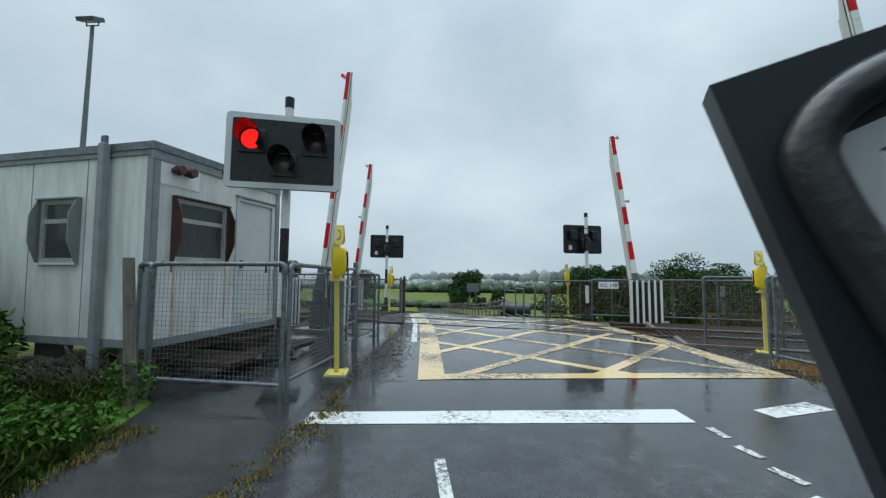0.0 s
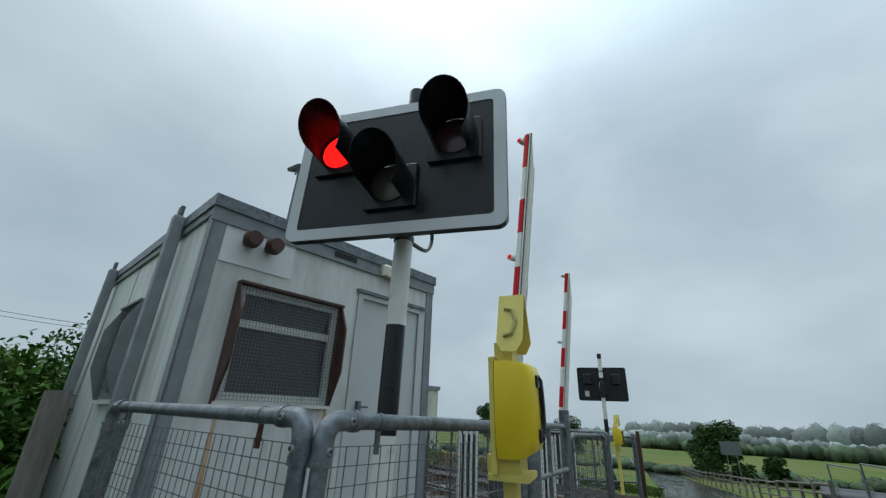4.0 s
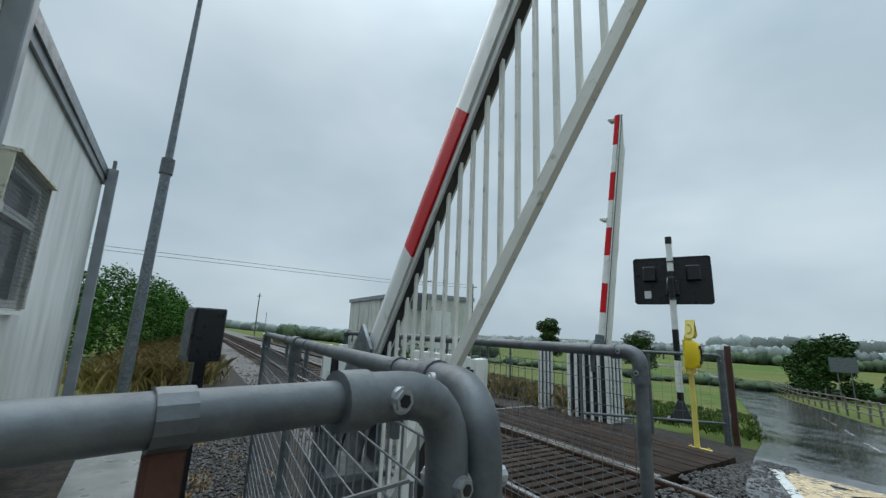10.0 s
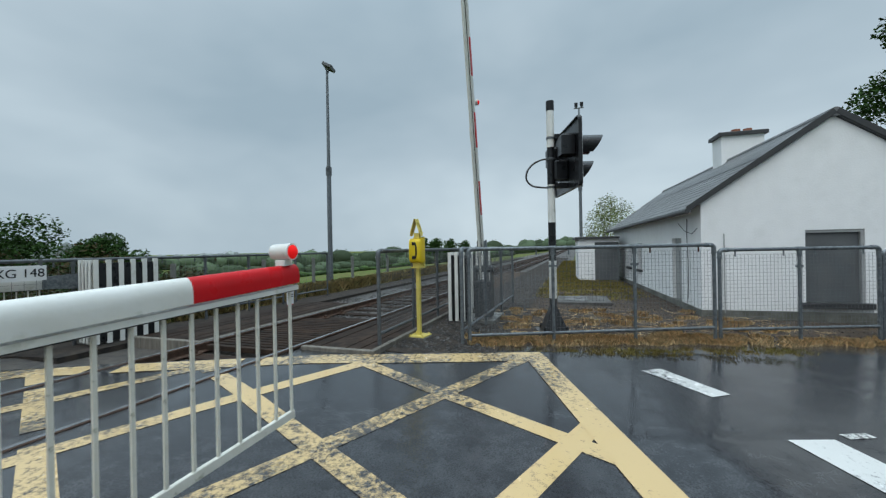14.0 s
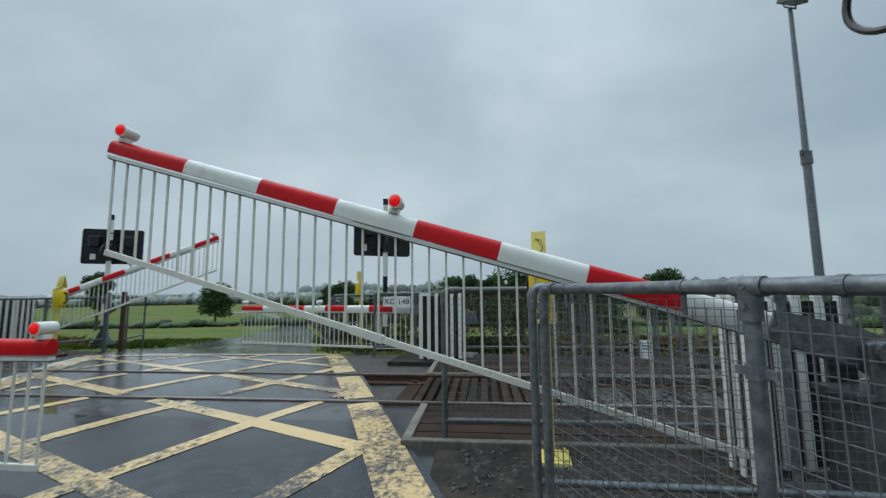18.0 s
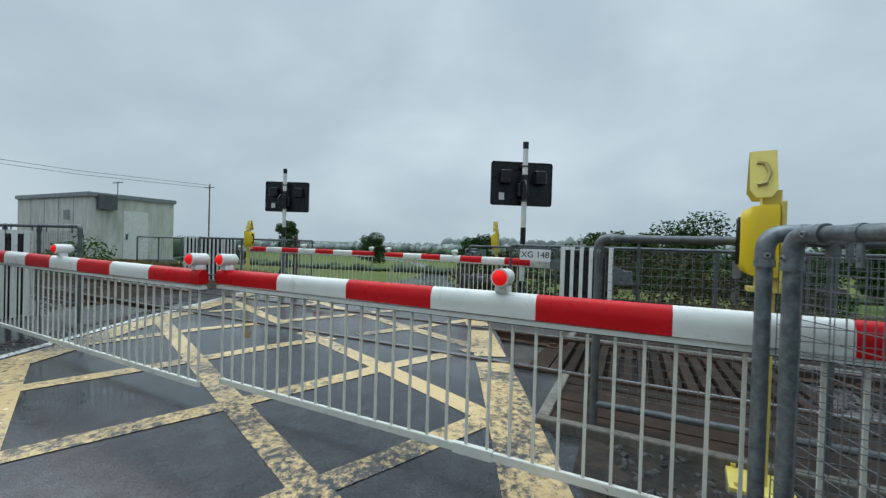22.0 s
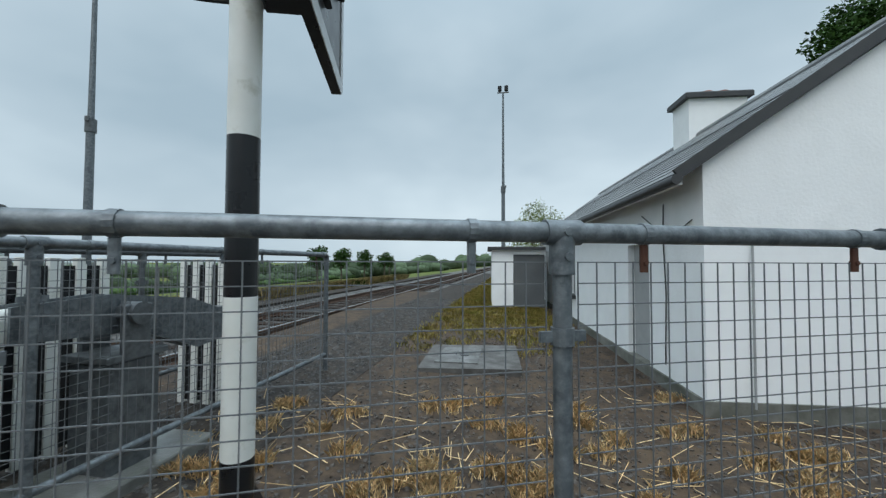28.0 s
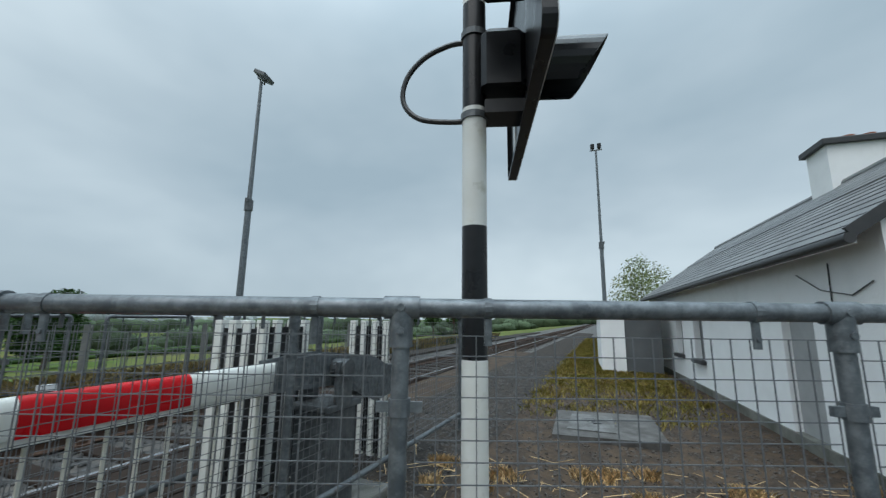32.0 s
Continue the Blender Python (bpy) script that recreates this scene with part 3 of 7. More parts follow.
for _ in range(4200):
    d = rng.uniform(-0.72, 3.3)
    s = rng.uniform(-1.15, 0.28 + 0.12 * math.sin(3 * d)) if d < 1.2 else rng.uniform(-1.3, -0.1 - 0.35 * (d - 1.2))
    if abs(abs(d) - 0.835) > 0.08:
        px, py = on_track(s, d)
        spots.append((px, py, lie(px, py) + rng.uniform(-0.03, -0.008)))
for _ in range(3600):
    px, py = on_track(rng.uniform(8.4, 24), rng.uniform(-3.7, -2.1))
    spots.append((px, py, lie(px, py) - 0.015))
loose_stones("loose_ballast", "wet grey ballast stones between and beside the rails", STONE, spots, 0.018, 0.036, 3)

# rubber-edged crossing deck at each end of the road, timber cattle grids beside it
deck = thing("cattle_guard", RT @ pose(0, 0, 0), "dark timber cattle guard slats between the rails", "cattle guard", "cattle guards")
for k in range(17):
    part("slat", [turned(brick(-0.05, -0.76, 0.02, 0.05, 0.76, 0.10, 0.008), pose(7.75 + 0.15 * k, 0, 0))], SLEEPER, deck)
deck = thing("cattle_guard", RT @ pose(0, 0, 0), "dark timber cattle guard slats between the rails", "cattle guard", "cattle guards")
for k in range(17):
    part("slat", [turned(brick(-0.05, -0.76, 0.02, 0.05, 0.76, 0.10, 0.008), pose(-3.4 + 0.15 * k, 0, 0))], SLEEPER, deck)


def platform(name, s0, s1, d0, d1, label):
    th = thing(name, RT, label, "boardwalk", "timber boardwalks beside the rails")
    n = int((d1 - d0) / 0.2)
    for k in range(n):
        a = d0 + (d1 - d0) * k / n
        part("plank", [brick(s0, a, -0.05, s1, a + (d1 - d0) / n - 0.012, 0.125 + 0.004 * (k % 3), 0.006)], SLEEPER, th)
    part("edge_beam", [brick(s0 - 0.1, d0 - 0.09, -0.1, s1, d0 - 0.005, 0.15, 0.01)], WOOD, th)
    part("end_beam", [brick(s0 - 0.1, d0, -0.1, s0 - 0.006, d1, 0.15, 0.01)], WOOD, th)
    return th


platform("boardwalk", 7.95, 12.4, -2.1, -0.95, "wet dark timber boardwalk beside the near rail")
platform("boardwalk", 7.75, 12.4, 0.95, 2.5, "wet dark timber boardwalk beside the far rail")
platform("boardwalk", -5.2, -1.35, 0.95, 2.75, "wet brown timber boardwalk beside the far rail")
# ---- road signals ----
def rounded(w, h, r, n=5):
    """A rounded rectangle, counter-clockwise, about the origin."""
    out = []
    for cx, cz, a0 in ((w - r, h - r, 0), (-w + r, h - r, 90), (-w + r, -h + r, 180), (w - r, -h + r, 270)):
        for i in range(n + 1):
            a = radians(a0 + 90 * i / n)
            out.append((cx + r * math.cos(a), cz + r * math.sin(a)))
    return out


def plate(poly, y0, y1, cx=0.0, cz=0.0):
    """A flat plate in the x-z plane, from y0 back to y1."""
    v, f = prism(poly, 0, 1)
    return [(x + cx, y1 + (y0 - y1) * z, y + cz) for x, y, z in v], f


def frame_plate(outer, inner, y0, y1, cx=0.0, cz=0.0):
    n = len(outer)
    v = [(x + cx, y, z + cz) for y in (y0, y1) for ring in (outer, inner) for x, z in ring]
    f = []
    for i in range(n):
        j = (i + 1) % n
        f += [(i, j, n + j, n + i), (2 * n + i, 3 * n + i, 3 * n + j, 2 * n + j), (i, 2 * n + i, 2 * n + j, j), (n + i, n + j, 3 * n + j, 3 * n + i)]
    return v, f


def eased(points, n=5):
    """A smooth line through points."""
    p = [Vector(q) for q in points]
    p = [p[0] * 2 - p[1]] + p + [p[-1] * 2 - p[-2]]
    out = []
    for i in range(1, len(p) - 2):
        for k in range(n):
            t = k / n
            out.append(0.5 * (2 * p[i] + (p[i + 1] - p[i - 1]) * t + (2 * p[i - 1] - 5 * p[i] + 4 * p[i + 1] - p[i + 2]) * t * t + (3 * p[i] - p[i - 1] - 3 * p[i + 1] + p[i + 2]) * t ** 3))
    return out + [p[-2]]


def hood(r, length, cut=0.62, n=22):
    """A cowl round a lens: a tube along -y that is open below."""
    v, f = [], []
    for k, rr in enumerate((r, r - 0.006)):
        for i in range(n + 1):
            a = radians(-52 + 284 * i / n)
            reach = length * (0.45 + 0.55 * (0.5 + 0.5 * math.sin(a)) ** 0.8)
            v += [(rr * math.cos(a), 0, rr * math.sin(a)), (rr * math.cos(a), -reach, rr * math.sin(a))]
    m = 2 * (n + 1)
    for i in range(n):
        f += [(2 * i, 2 * i + 2, 2 * i + 3, 2 * i + 1), (m + 2 * i, m + 2 * i + 1, m + 2 * i + 3, m + 2 * i + 2), (2 * i + 1, 2 * i + 3, m + 2 * i + 3, m + 2 * i + 1)]
    f += [(0, 1, m + 1, m), (2 * n, m + 2 * n, m + 2 * n + 1, 2 * n + 1)]
    return v, f


def lens(r, y):
    """A shallow dome, bulging towards -y."""
    v, f, n = [(0, y - 0.03, 0)], [], 24
    for k, (a, d) in enumerate(((0.55, 0.022), (1.0, 0.0))):
        v += [(r * a * math.cos(2 * math.pi * i / n), y - d, r * a * math.sin(2 * math.pi * i / n)) for i in range(n)]
    f += [(0, 1 + i, 1 + (i + 1) % n) for i in range(n)]
    f += [(1 + i, 1 + n + i, 1 + n + (i + 1) % n, 1 + (i + 1) % n) for i in range(n)]
    return v, f


def signal(x, y, z, turn, label, lit, height=4.28, lower=0.0):
    """A road signal on a banded pole; its face looks along its own -y. lit: which red lamp shows (-1, 1 or 0)."""
    th = thing("road_signal", pose(x, y, z, 0, 0, turn), label, "traffic signal", "road signals of the crossing")
    cuts = [0.0, 0.62, 1.32, 2.03, 2.73, 3.42, height - 0.18, height]
    for k in range(7):
        part("pole_band", [tube((0, 0, cuts[k]), (0, 0, cuts[k + 1]), 0.07 if k < 6 else 0.074, 18)], (BLACK_PAINT, WHITE_PAINT)[k % 2], th, soft=True)
    foot = [tube((0, 0, 0.03), (0, 0, 0.46), 0.30, 4, 0.085), brick(-0.3, -0.3, 0, 0.3, 0.3, 0.03, 0.006)]
    foot += [turned(brick(0.07, -0.012, 0.03, 0.30, 0.012, 0.12), pose(0, 0, 0, 0, 0, a)) for a in (45, 135, 225, 315)]
    part("pole_base", foot, BLACK_PAINT, th, "black flared steel foot")
    bz, w, h, by = height - 0.90 - lower, 0.842, 0.582, -0.30
    board = part("backboard", [plate(rounded(w, h, 0.07), by - 0.012, by + 0.012, 0, bz)], BLACK_PAINT, th, "black signal backboard")
    part("border", [frame_plate(rounded(w + 0.004, h + 0.004, 0.074), rounded(w - 0.085, h - 0.085, 0.03), by - 0.019, by - 0.012, 0, bz)], SIGN_GREY, board, "pale grey reflective border")
    part("rim", [frame_plate(rounded(w + 0.006, h + 0.006, 0.074), rounded(w - 0.012, h - 0.012, 0.07), by - 0.014, by + 0.045, 0, bz)], BLACK_PAINT, board)
    for cx, cz, side in ((-0.47, 0.16, -1), (0.47, 0.16, 1), (0.0, -0.19, 0)):
        unit = part("lamp_unit", [brick(cx - 0.20, by - 0.05, bz + cz - 0.20, cx + 0.20, by - 0.014, bz + cz + 0.16, 0.01)], BLACK_PAINT, th)
        part("hood", [turned(hood(0.172, 0.42), pose(cx, by - 0.05, bz + cz))], BLACK_PAINT, unit, "black lamp hood")
        mat = LAMP_RED if side and side == lit else (DARK_LENS if side else AMBER_DARK)
        part("lens", [turned(lens(0.15, -0.004), pose(cx, by - 0.055, bz + cz))], mat, unit, "lit red lens" if side and side == lit else "unlit lens", soft=True)
        part("lamp_housing", [brick(cx - 0.15, by + 0.012, bz + cz - 0.17, cx + 0.15, by + 0.26, bz + cz + 0.18, 0.03)], BLACK_PAINT, unit)
    for z0 in (bz - 0.5, bz + 0.40):
        part("bracket", [brick(-0.09, by + 0.012, z0, 0.09, -0.06, z0 + 0.08)], BLACK_PAINT, th)
    for z0 in (bz - 0.51, bz + 0.40, bz + 0.02):
        part("clamp", [tube((0, 0, z0), (0, 0, z0 + 0.04), 0.08, 18)], GALV_DARK, th)
    part("maker_plate", [brick(0.47, by + 0.013, bz - 0.44, 0.62, by + 0.02, bz - 0.25)], SIGN_WHITE, th, "small white plate on the back of the board")
    loop = [(0.05, 0.05, bz + 0.05), (0.06, 0.16, bz + 0.04), (0.07, 0.31, bz - 0.03), (0.08, 0.42, bz - 0.16), (0.08, 0.44, bz - 0.32), (0.07, 0.34, bz - 0.44), (0.05, 0.15, bz - 0.48), (0.03, -0.02, bz - 0.48), (0.05, by + 0.15, bz - 0.43)]
    part("cable", [pipe(eased(loop), 0.017, 8)], RUBBER, th, "black cable loop", soft=True)
    return th


SIGN_GREY = shade("pale_reflective_border", (0.55, 0.57, 0.58), 0.4, 0, (0.48, 0.5, 0.51), 4, 0.5, bump=0.03)
signal(-0.66, 6.51, 0.235, 15.9, "black road signal with a lit red lamp on a banded pole", -1, height=4.21, lower=0.115)
signal(8.82, 6.255, 0.0, 0.5, "black road signal with a lit red lamp before the cottage", -1, lower=0.21)
signal(7.07, 16.71, -0.05, 194.9, "black road signal seen from behind beside the field", -1, lower=0.16)
signal(-1.88, 20.19, -0.08, 190.2, "black road signal seen from behind beside the far road", -1, lower=0.15)


# ---- emergency telephones ----
def telephone(x, y, z, turn, label, raised=0.0, lift=0.0, lean=0.0):
    """A yellow telephone on a post; the receiver side looks along its own -y."""
    th = thing("emergency_telephone", Matrix.Translation((x, y, 0)) @ pose(0, 0, 0, lean, 0, 0) @ pose(0, 0, 0, 0, 0, turn), label, "telephone", "emergency telephones")
    raised += z
    if raised - z > 0.01:
        part("plinth", [brick(-0.17, -0.17, z - 0.15, 0.17, 0.17, raised, 0.012)], SLAB, th, "concrete plinth")
    b = raised
    part("base_plate", [brick(-0.16, -0.16, b, 0.16, 0.16, b + 0.02, 0.004)] + [tube((sx * 0.12, sy * 0.12, b + 0.02), (sx * 0.12, sy * 0.12, b + 0.045), 0.014, 6) for sx in (-1, 1) for sy in (-1, 1)], PALE_YELLOW, th, "yellow steel foot with bolts")
    part("post", [brick(-0.033, -0.033, b + 0.02, 0.033, 0.033, 1.30 + lift, 0.007)], PALE_YELLOW, th, soft=False)
    part("bracket", [brick(-0.085, -0.10, 1.30, 0.085, 0.085, 1.325), brick(-0.07, -0.06, 1.325, 0.07, 0.09, 1.40)], PALE_YELLOW, th)
    body = [(-0.105, 1.39), (0.105, 1.39), (0.12, 1.45), (0.12, 1.75), (0.105, 1.81), (-0.105, 1.81), (-0.12, 1.75), (-0.12, 1.45)]
    shell = []
    rings = []
    for yy, s in ((0.03, 1.0), (-0.03, 1.0), (-0.09, 0.97), (-0.13, 0.86), (-0.145, 0.7)):
        rings.append([(px * s, yy, 1.60 + (pz - 1.60) * s) for px, pz in body])
    v = [p for r in rings for p in r]
    f = [tuple(range(8)), tuple(range(len(v) - 1, len(v) - 9, -1))]
    for k in range(len(rings) - 1):
        f += [(k * 8 + i, (k + 1) * 8 + i, (k + 1) * 8 + (i + 1) % 8, k * 8 + (i + 1) % 8) for i in range(8)]
    cab = part("cabinet", [(v, f)], YELLOW_PAINT, th, "bright yellow telephone cabinet", soft=True)
    part("back_plate", [brick(-0.11, 0.035, 1.33, 0.11, 0.06, 1.83, 0.004)], PALE_YELLOW, th)
    arc = [(0.0, -0.148, 1.73), (0.03, -0.15, 1.72), (0.045, -0.15, 1.67), (0.047, -0.151, 1.60), (0.045, -0.15, 1.53), (0.03, -0.15, 1.48), (0.0, -0.148, 1.47)]
    for side in (1,):
        part("receiver_symbol", [pipe(arc, 0.016, 6), brick(-0.035, -0.156, 1.69, 0.035, -0.132, 1.745, 0.004), brick(-0.035, -0.156, 1.455, 0.035, -0.132, 1.51, 0.004)], BLACK_PAINT, cab, "black receiver sign")
    # folded sign on top, two faces meeting at a ridge
    part("sign_stem", [brick(-0.05, -0.045, 1.78, 0.05, 0.045, 1.90)], PALE_YELLOW, th)
    for s in (-1, 1):
        fold = [(s * 0.004, 0.02, 2.14), (s * 0.004, -0.11, 2.14), (s * 0.085, -0.11, 1.90), (s * 0.10, -0.08, 1.85), (s * 0.10, -0.01, 1.85), (s * 0.085, 0.02, 1.90)]
        v = fold + [(a + s * 0.006, c, d + 0.002) for a, c, d in fold]
        f = [tuple(range(6)), tuple(range(11, 5, -1))] + [(i, (i + 1) % 6, 6 + (i + 1) % 6, 6 + i) for i in range(6)]
        wing = part("sign_wing", [(v, f)], PALE_YELLOW, th, "faded yellow folded sign plate")
        tilt = [(s * (0.014 + 0.082 * (2.13 - pz) / 0.23), px, pz) for px, pz in ((-s * 0.03 - 0.045, 2.07), (s * 0.01 - 0.045, 2.06), (s * 0.028 - 0.045, 2.00), (s * 0.01 - 0.045, 1.94), (-s * 0.03 - 0.045, 1.93))]
        part("receiver_symbol", [pipe(tilt, 0.013, 6)], FADED_SIGN, wing, "faded receiver sign")
    for piece in th.children:
        if lift and piece.name.split(".")[0] not in ("plinth", "base_plate", "post"):
            piece.matrix_basis = Matrix.Translation((0, 0, lift)) @ piece.matrix_basis
    return th


FADED_SIGN = shade("faded_symbol", (0.42, 0.35, 0.10), 0.5, 0, bump=0.05)
telephone(0.315, 6.35, -0.05, 97, "yellow emergency telephone on a leaning post beside the footway fence", 0.09, lift=0.14, lean=4.6)
telephone(8.19, 8.70, 0.0, -113, "yellow emergency telephone on a post behind the barrier", 0.085, lift=-0.045)
telephone(-1.02, 16.86, 0.06, 85, "yellow emergency telephone on a post by the far gate", 0.0, lift=-0.13)
telephone(6.38, 17.02, -0.06, -95, "yellow emergency telephone on a post by the field", 0.08)


# ---- tubular fences ----
RAIL_R = 0.030


def wire_mesh(x0, x1, z0, z1, step=0.056, r=0.0023):
    """Welded mesh in the x-z plane."""
    out = []
    nx, nz = max(2, round((x1 - x0) / step)), max(2, round((z1 - z0) / step))
    for i in range(nx + 1):
        x = x0 + (x1 - x0) * i / nx
        out.append(tube((x, 0, z0), (x, 0, z1), r, 4, caps=False))
    for k in range(nz + 1):
        z = z0 + (z1 - z0) * k / nz
        out.append(tube((x0, 0.004, z), (x1, 0.004, z), r, 4, caps=False))
    return out


def fence(p, q, zt, label, spans=3, foot=None, ends=(True, True), low=0.2, mesh=True, steel=None, mesh_step=0.062, rail_r=RAIL_R):
    """A frame of tube with welded mesh from p to q; zt: height of the top rail over z = 0. ends: whether it ends in a bent corner."""
    steel = steel or GALV
    a, b = Vector(p), Vector(q)
    length = (b - a).length
    z0 = min(lie(*p), lie(*q)) - 0.25 if foot is None else foot
    th = thing("mesh_fence", along(p, q, 0), label, "fence", "mesh fences of the crossing")
    line = []
    if ends[0]:
        line += bend((0, 0, z0), (0, 0, zt), (0.3, 0, zt), 0.07)[:-1]
    else:
        line += [(0, 0, zt)]
    if ends[1]:
        line += bend((length - 0.3, 0, zt), (length, 0, zt), (length, 0, z0), 0.07)[1:]
    else:
        line += [(length, 0, zt)]
    part("top_rail", [pipe(line, rail_r, 12)], steel, th, "galvanised steel tube rail", soft=True)
    for k in range(spans + 1):
        x = length * k / spans
        if (k == 0 and ends[0]) or (k == spans and ends[1]):
            sg = 1 if k == 0 else -1
            elbow = part("elbow_fitting", [pipe(bend((x, 0, zt - 0.13), (x, 0, zt), (x + sg * 0.13, 0, zt), 0.075, 7), rail_r + 0.006, 16), tube((x, 0, zt - 0.145), (x, 0, zt - 0.115), rail_r + 0.009, 16), tube((x + sg * 0.115, 0, zt), (x + sg * 0.145, 0, zt), rail_r + 0.009, 16)], steel, th, soft=True)
            for q_, w_ in ((x, zt - 0.095), (x + sg * 0.09, zt)):
                for face in (-1, 1):
                    part("set_screw", [tube((q_, face * (rail_r + 0.002), w_), (q_, face * (rail_r + 0.010), w_), 0.0125, 12), tube((q_, face * (rail_r + 0.010), w_), (q_, face * (rail_r + 0.013), w_), 0.0105, 6)], BOLT, elbow, "bright socket screw")
                    part("screw_socket", [tube((q_, face * (rail_r + 0.013), w_), (q_, face * (rail_r + 0.0142), w_), 0.0065, 6)], BLACK_PAINT, elbow)
            continue
        post = part("post", [tube((x, 0, z0), (x, 0, zt - rail_r), rail_r * 0.92, 12)], steel, th, soft=True)
        part("tee_fitting", [tube((x - 0.055, 0, zt), (x + 0.055, 0, zt), rail_r + 0.007, 12), tube((x, 0, zt - 0.12), (x, 0, zt), rail_r + 0.007, 12), tube((x, -rail_r - 0.012, zt - 0.07), (x, -rail_r + 0.01, zt - 0.07), 0.012, 8), tube((x, -rail_r - 0.012, zt), (x, -rail_r + 0.01, zt), 0.012, 8)], steel, post, soft=True)
        part("clip", [brick(x - 0.07, -0.008, zt - 0.31, x + 0.07, 0.008, zt - 0.28), tube((x, 0, zt - 0.32), (x, 0, zt - 0.27), rail_r + 0.004, 12)], steel, post)
    zl = max(lie(*p), lie(*q)) + low
    part("bottom_rail", [tube((0, 0, zl), (length, 0, zl), rail_r * 0.85, 10)], steel, th, soft=True)
    if mesh:
        for k in range(spans):
            x0, x1 = length * k / spans + 0.05, length * (k + 1) / spans - 0.05
            part("wire_mesh", wire_mesh(x0, x1, zl + 0.02, zt - 0.085, mesh_step), WIRE, th, "welded wire mesh panel")
            for x in (x0 + 0.22, x1 - 0.22):
                ring = part("hanger", [tube((x - 0.012, 0, zt), (x + 0.012, 0, zt), rail_r + 0.003, 14)], steel, th)
                part("hanger_tab", [brick(x - 0.012, -0.007, zt - 0.115, x + 0.012, 0.007, zt - rail_r - 0.001, 0.003), tube((x, -0.013, zt - 0.085), (x, 0.013, zt - 0.085), 0.008, 6)], RUST if (k + int(x * 10)) % 4 == 0 else steel, ring)
    return th


fence((-2.0, 5.50), (-0.06, 5.32), 1.65, "galvanised mesh fence round the footway in front of the cabin", 1)
fence((-2.38, 5.72), (-2.06, 5.55), 1.65, "short galvanised return panel of the footway fence", 1)
fence((0.0, 5.36), (0.05, 7.06), 1.645, "galvanised mesh fence between footway and road", 1)
fence((-0.04, 8.62), (0.035, 9.77), 1.58, "galvanised mesh fence between gate and railway", 1, rail_r=0.018, steel=GALV_DARK)
fence((0.05, 9.815), (-2.66, 10.80), 1.578, "galvanised mesh fence beside the near barrier", 2, rail_r=0.018, steel=GALV_DARK)
fence((-0.25, 11.51), (-4.4, 12.72), 1.59, "galvanised mesh fence along the near rail", 3, steel=GALV_DARK)
fence((7.77, 7.84), (8.20, 3.72), 1.56, "galvanised mesh fence beside the cottage yard", 3, rail_r=0.030, low=0.12)
fence((8.22, 3.62), (8.36, 0.9), 1.47, "lower galvanised mesh fence in front of the cottage", 2)
fence((8.37, 0.82), (8.5, -3.2), 1.40, "lower galvanised mesh fence in front of the cottage gable", 3)
fence((7.74, 7.96), (12.4, 6.52), 1.57, "galvanised mesh fence between barrier and yard", 3)
fence((7.34, 9.22), (12.5, 7.72), 1.56, "galvanised mesh fence along the near rail", 4, steel=GALV_DARK)
fence((6.75, 15.05), (12.9, 13.22), 1.50, "galvanised mesh fence along the far rail", 5, steel=GALV_DARK, mesh_step=0.15)
fence((13.4, 13.05), (15.0, 12.6), 1.50, "galvanised mesh fence along the far rail", 1, steel=GALV_DARK, mesh_step=0.15)
fence((-0.82, 18.35), (-2.9, 17.1), 1.45, "galvanised mesh fence by the far barrier", 2, steel=GALV_DARK, mesh_step=0.15)
fence((-0.82, 18.45), (-1.05, 20.9), 1.45, "galvanised mesh fence beside the far road", 2, steel=GALV_DARK, mesh_step=0.15)
fence((-3.6, 19.6), (-9.5, 21.2), 1.40, "galvanised fence along the far field", 4, steel=GALV_DARK, mesh_step=0.15)
fence((5.64, 16.96), (7.9, 16.35), 1.45, "galvanised fence round the far signal", 2, steel=GALV_DARK, mesh=False)


def step_fence(p, q, zt, group="stepped fence frames"):
    z = min(lie(*p), lie(*q))
    th = thing("tubular_barrier_frame", along(p, q, 0), "galvanised tube frame beside the wet road and field", "fence", group)
    n = (Vector(q) - Vector(p)).length
    line = bend((0, 0, z - 0.2), (0, 0, zt), (0.2, 0, zt), 0.05)[:-1] + bend((n - 0.2, 0, zt), (n, 0, zt), (n, 0, z - 0.2), 0.05)[1:]
    part("hoop", [pipe(line, 0.024, 8)], GALV, th, soft=True)
    part("lower_rail", [tube((0, 0, z + 0.22), (n, 0, z + 0.22), 0.02, 8)], GALV, th, soft=True)


for p, q, zt in (((5.55, 16.9), (5.75, 18.2), 1.36), ((5.72, 18.3), (5.47, 19.6), 1.26), ((5.45, 19.68), (5.13, 21.0), 1.14), ((5.11, 21.08), (4.92, 22.7), 1.02), ((4.90, 22.78), (4.50, 24.9), 0.86)):
    step_fence(p, q, zt)


# field gate and its heavy posts by the cabin
def post_thing(name, x, y, z0, z1, r, material, label, category, group=""):
    th = thing(name, pose(x, y, 0), label, category, group)
    part("shaft", [tube((0, 0, z0), (0, 0, z1), r, 20)], material, th, soft=True)
    part("cap", [tube((0, 0, z1), (0, 0, z1 + 0.006), r * 0.93, 20)], GALV_DARK, th)
    return th


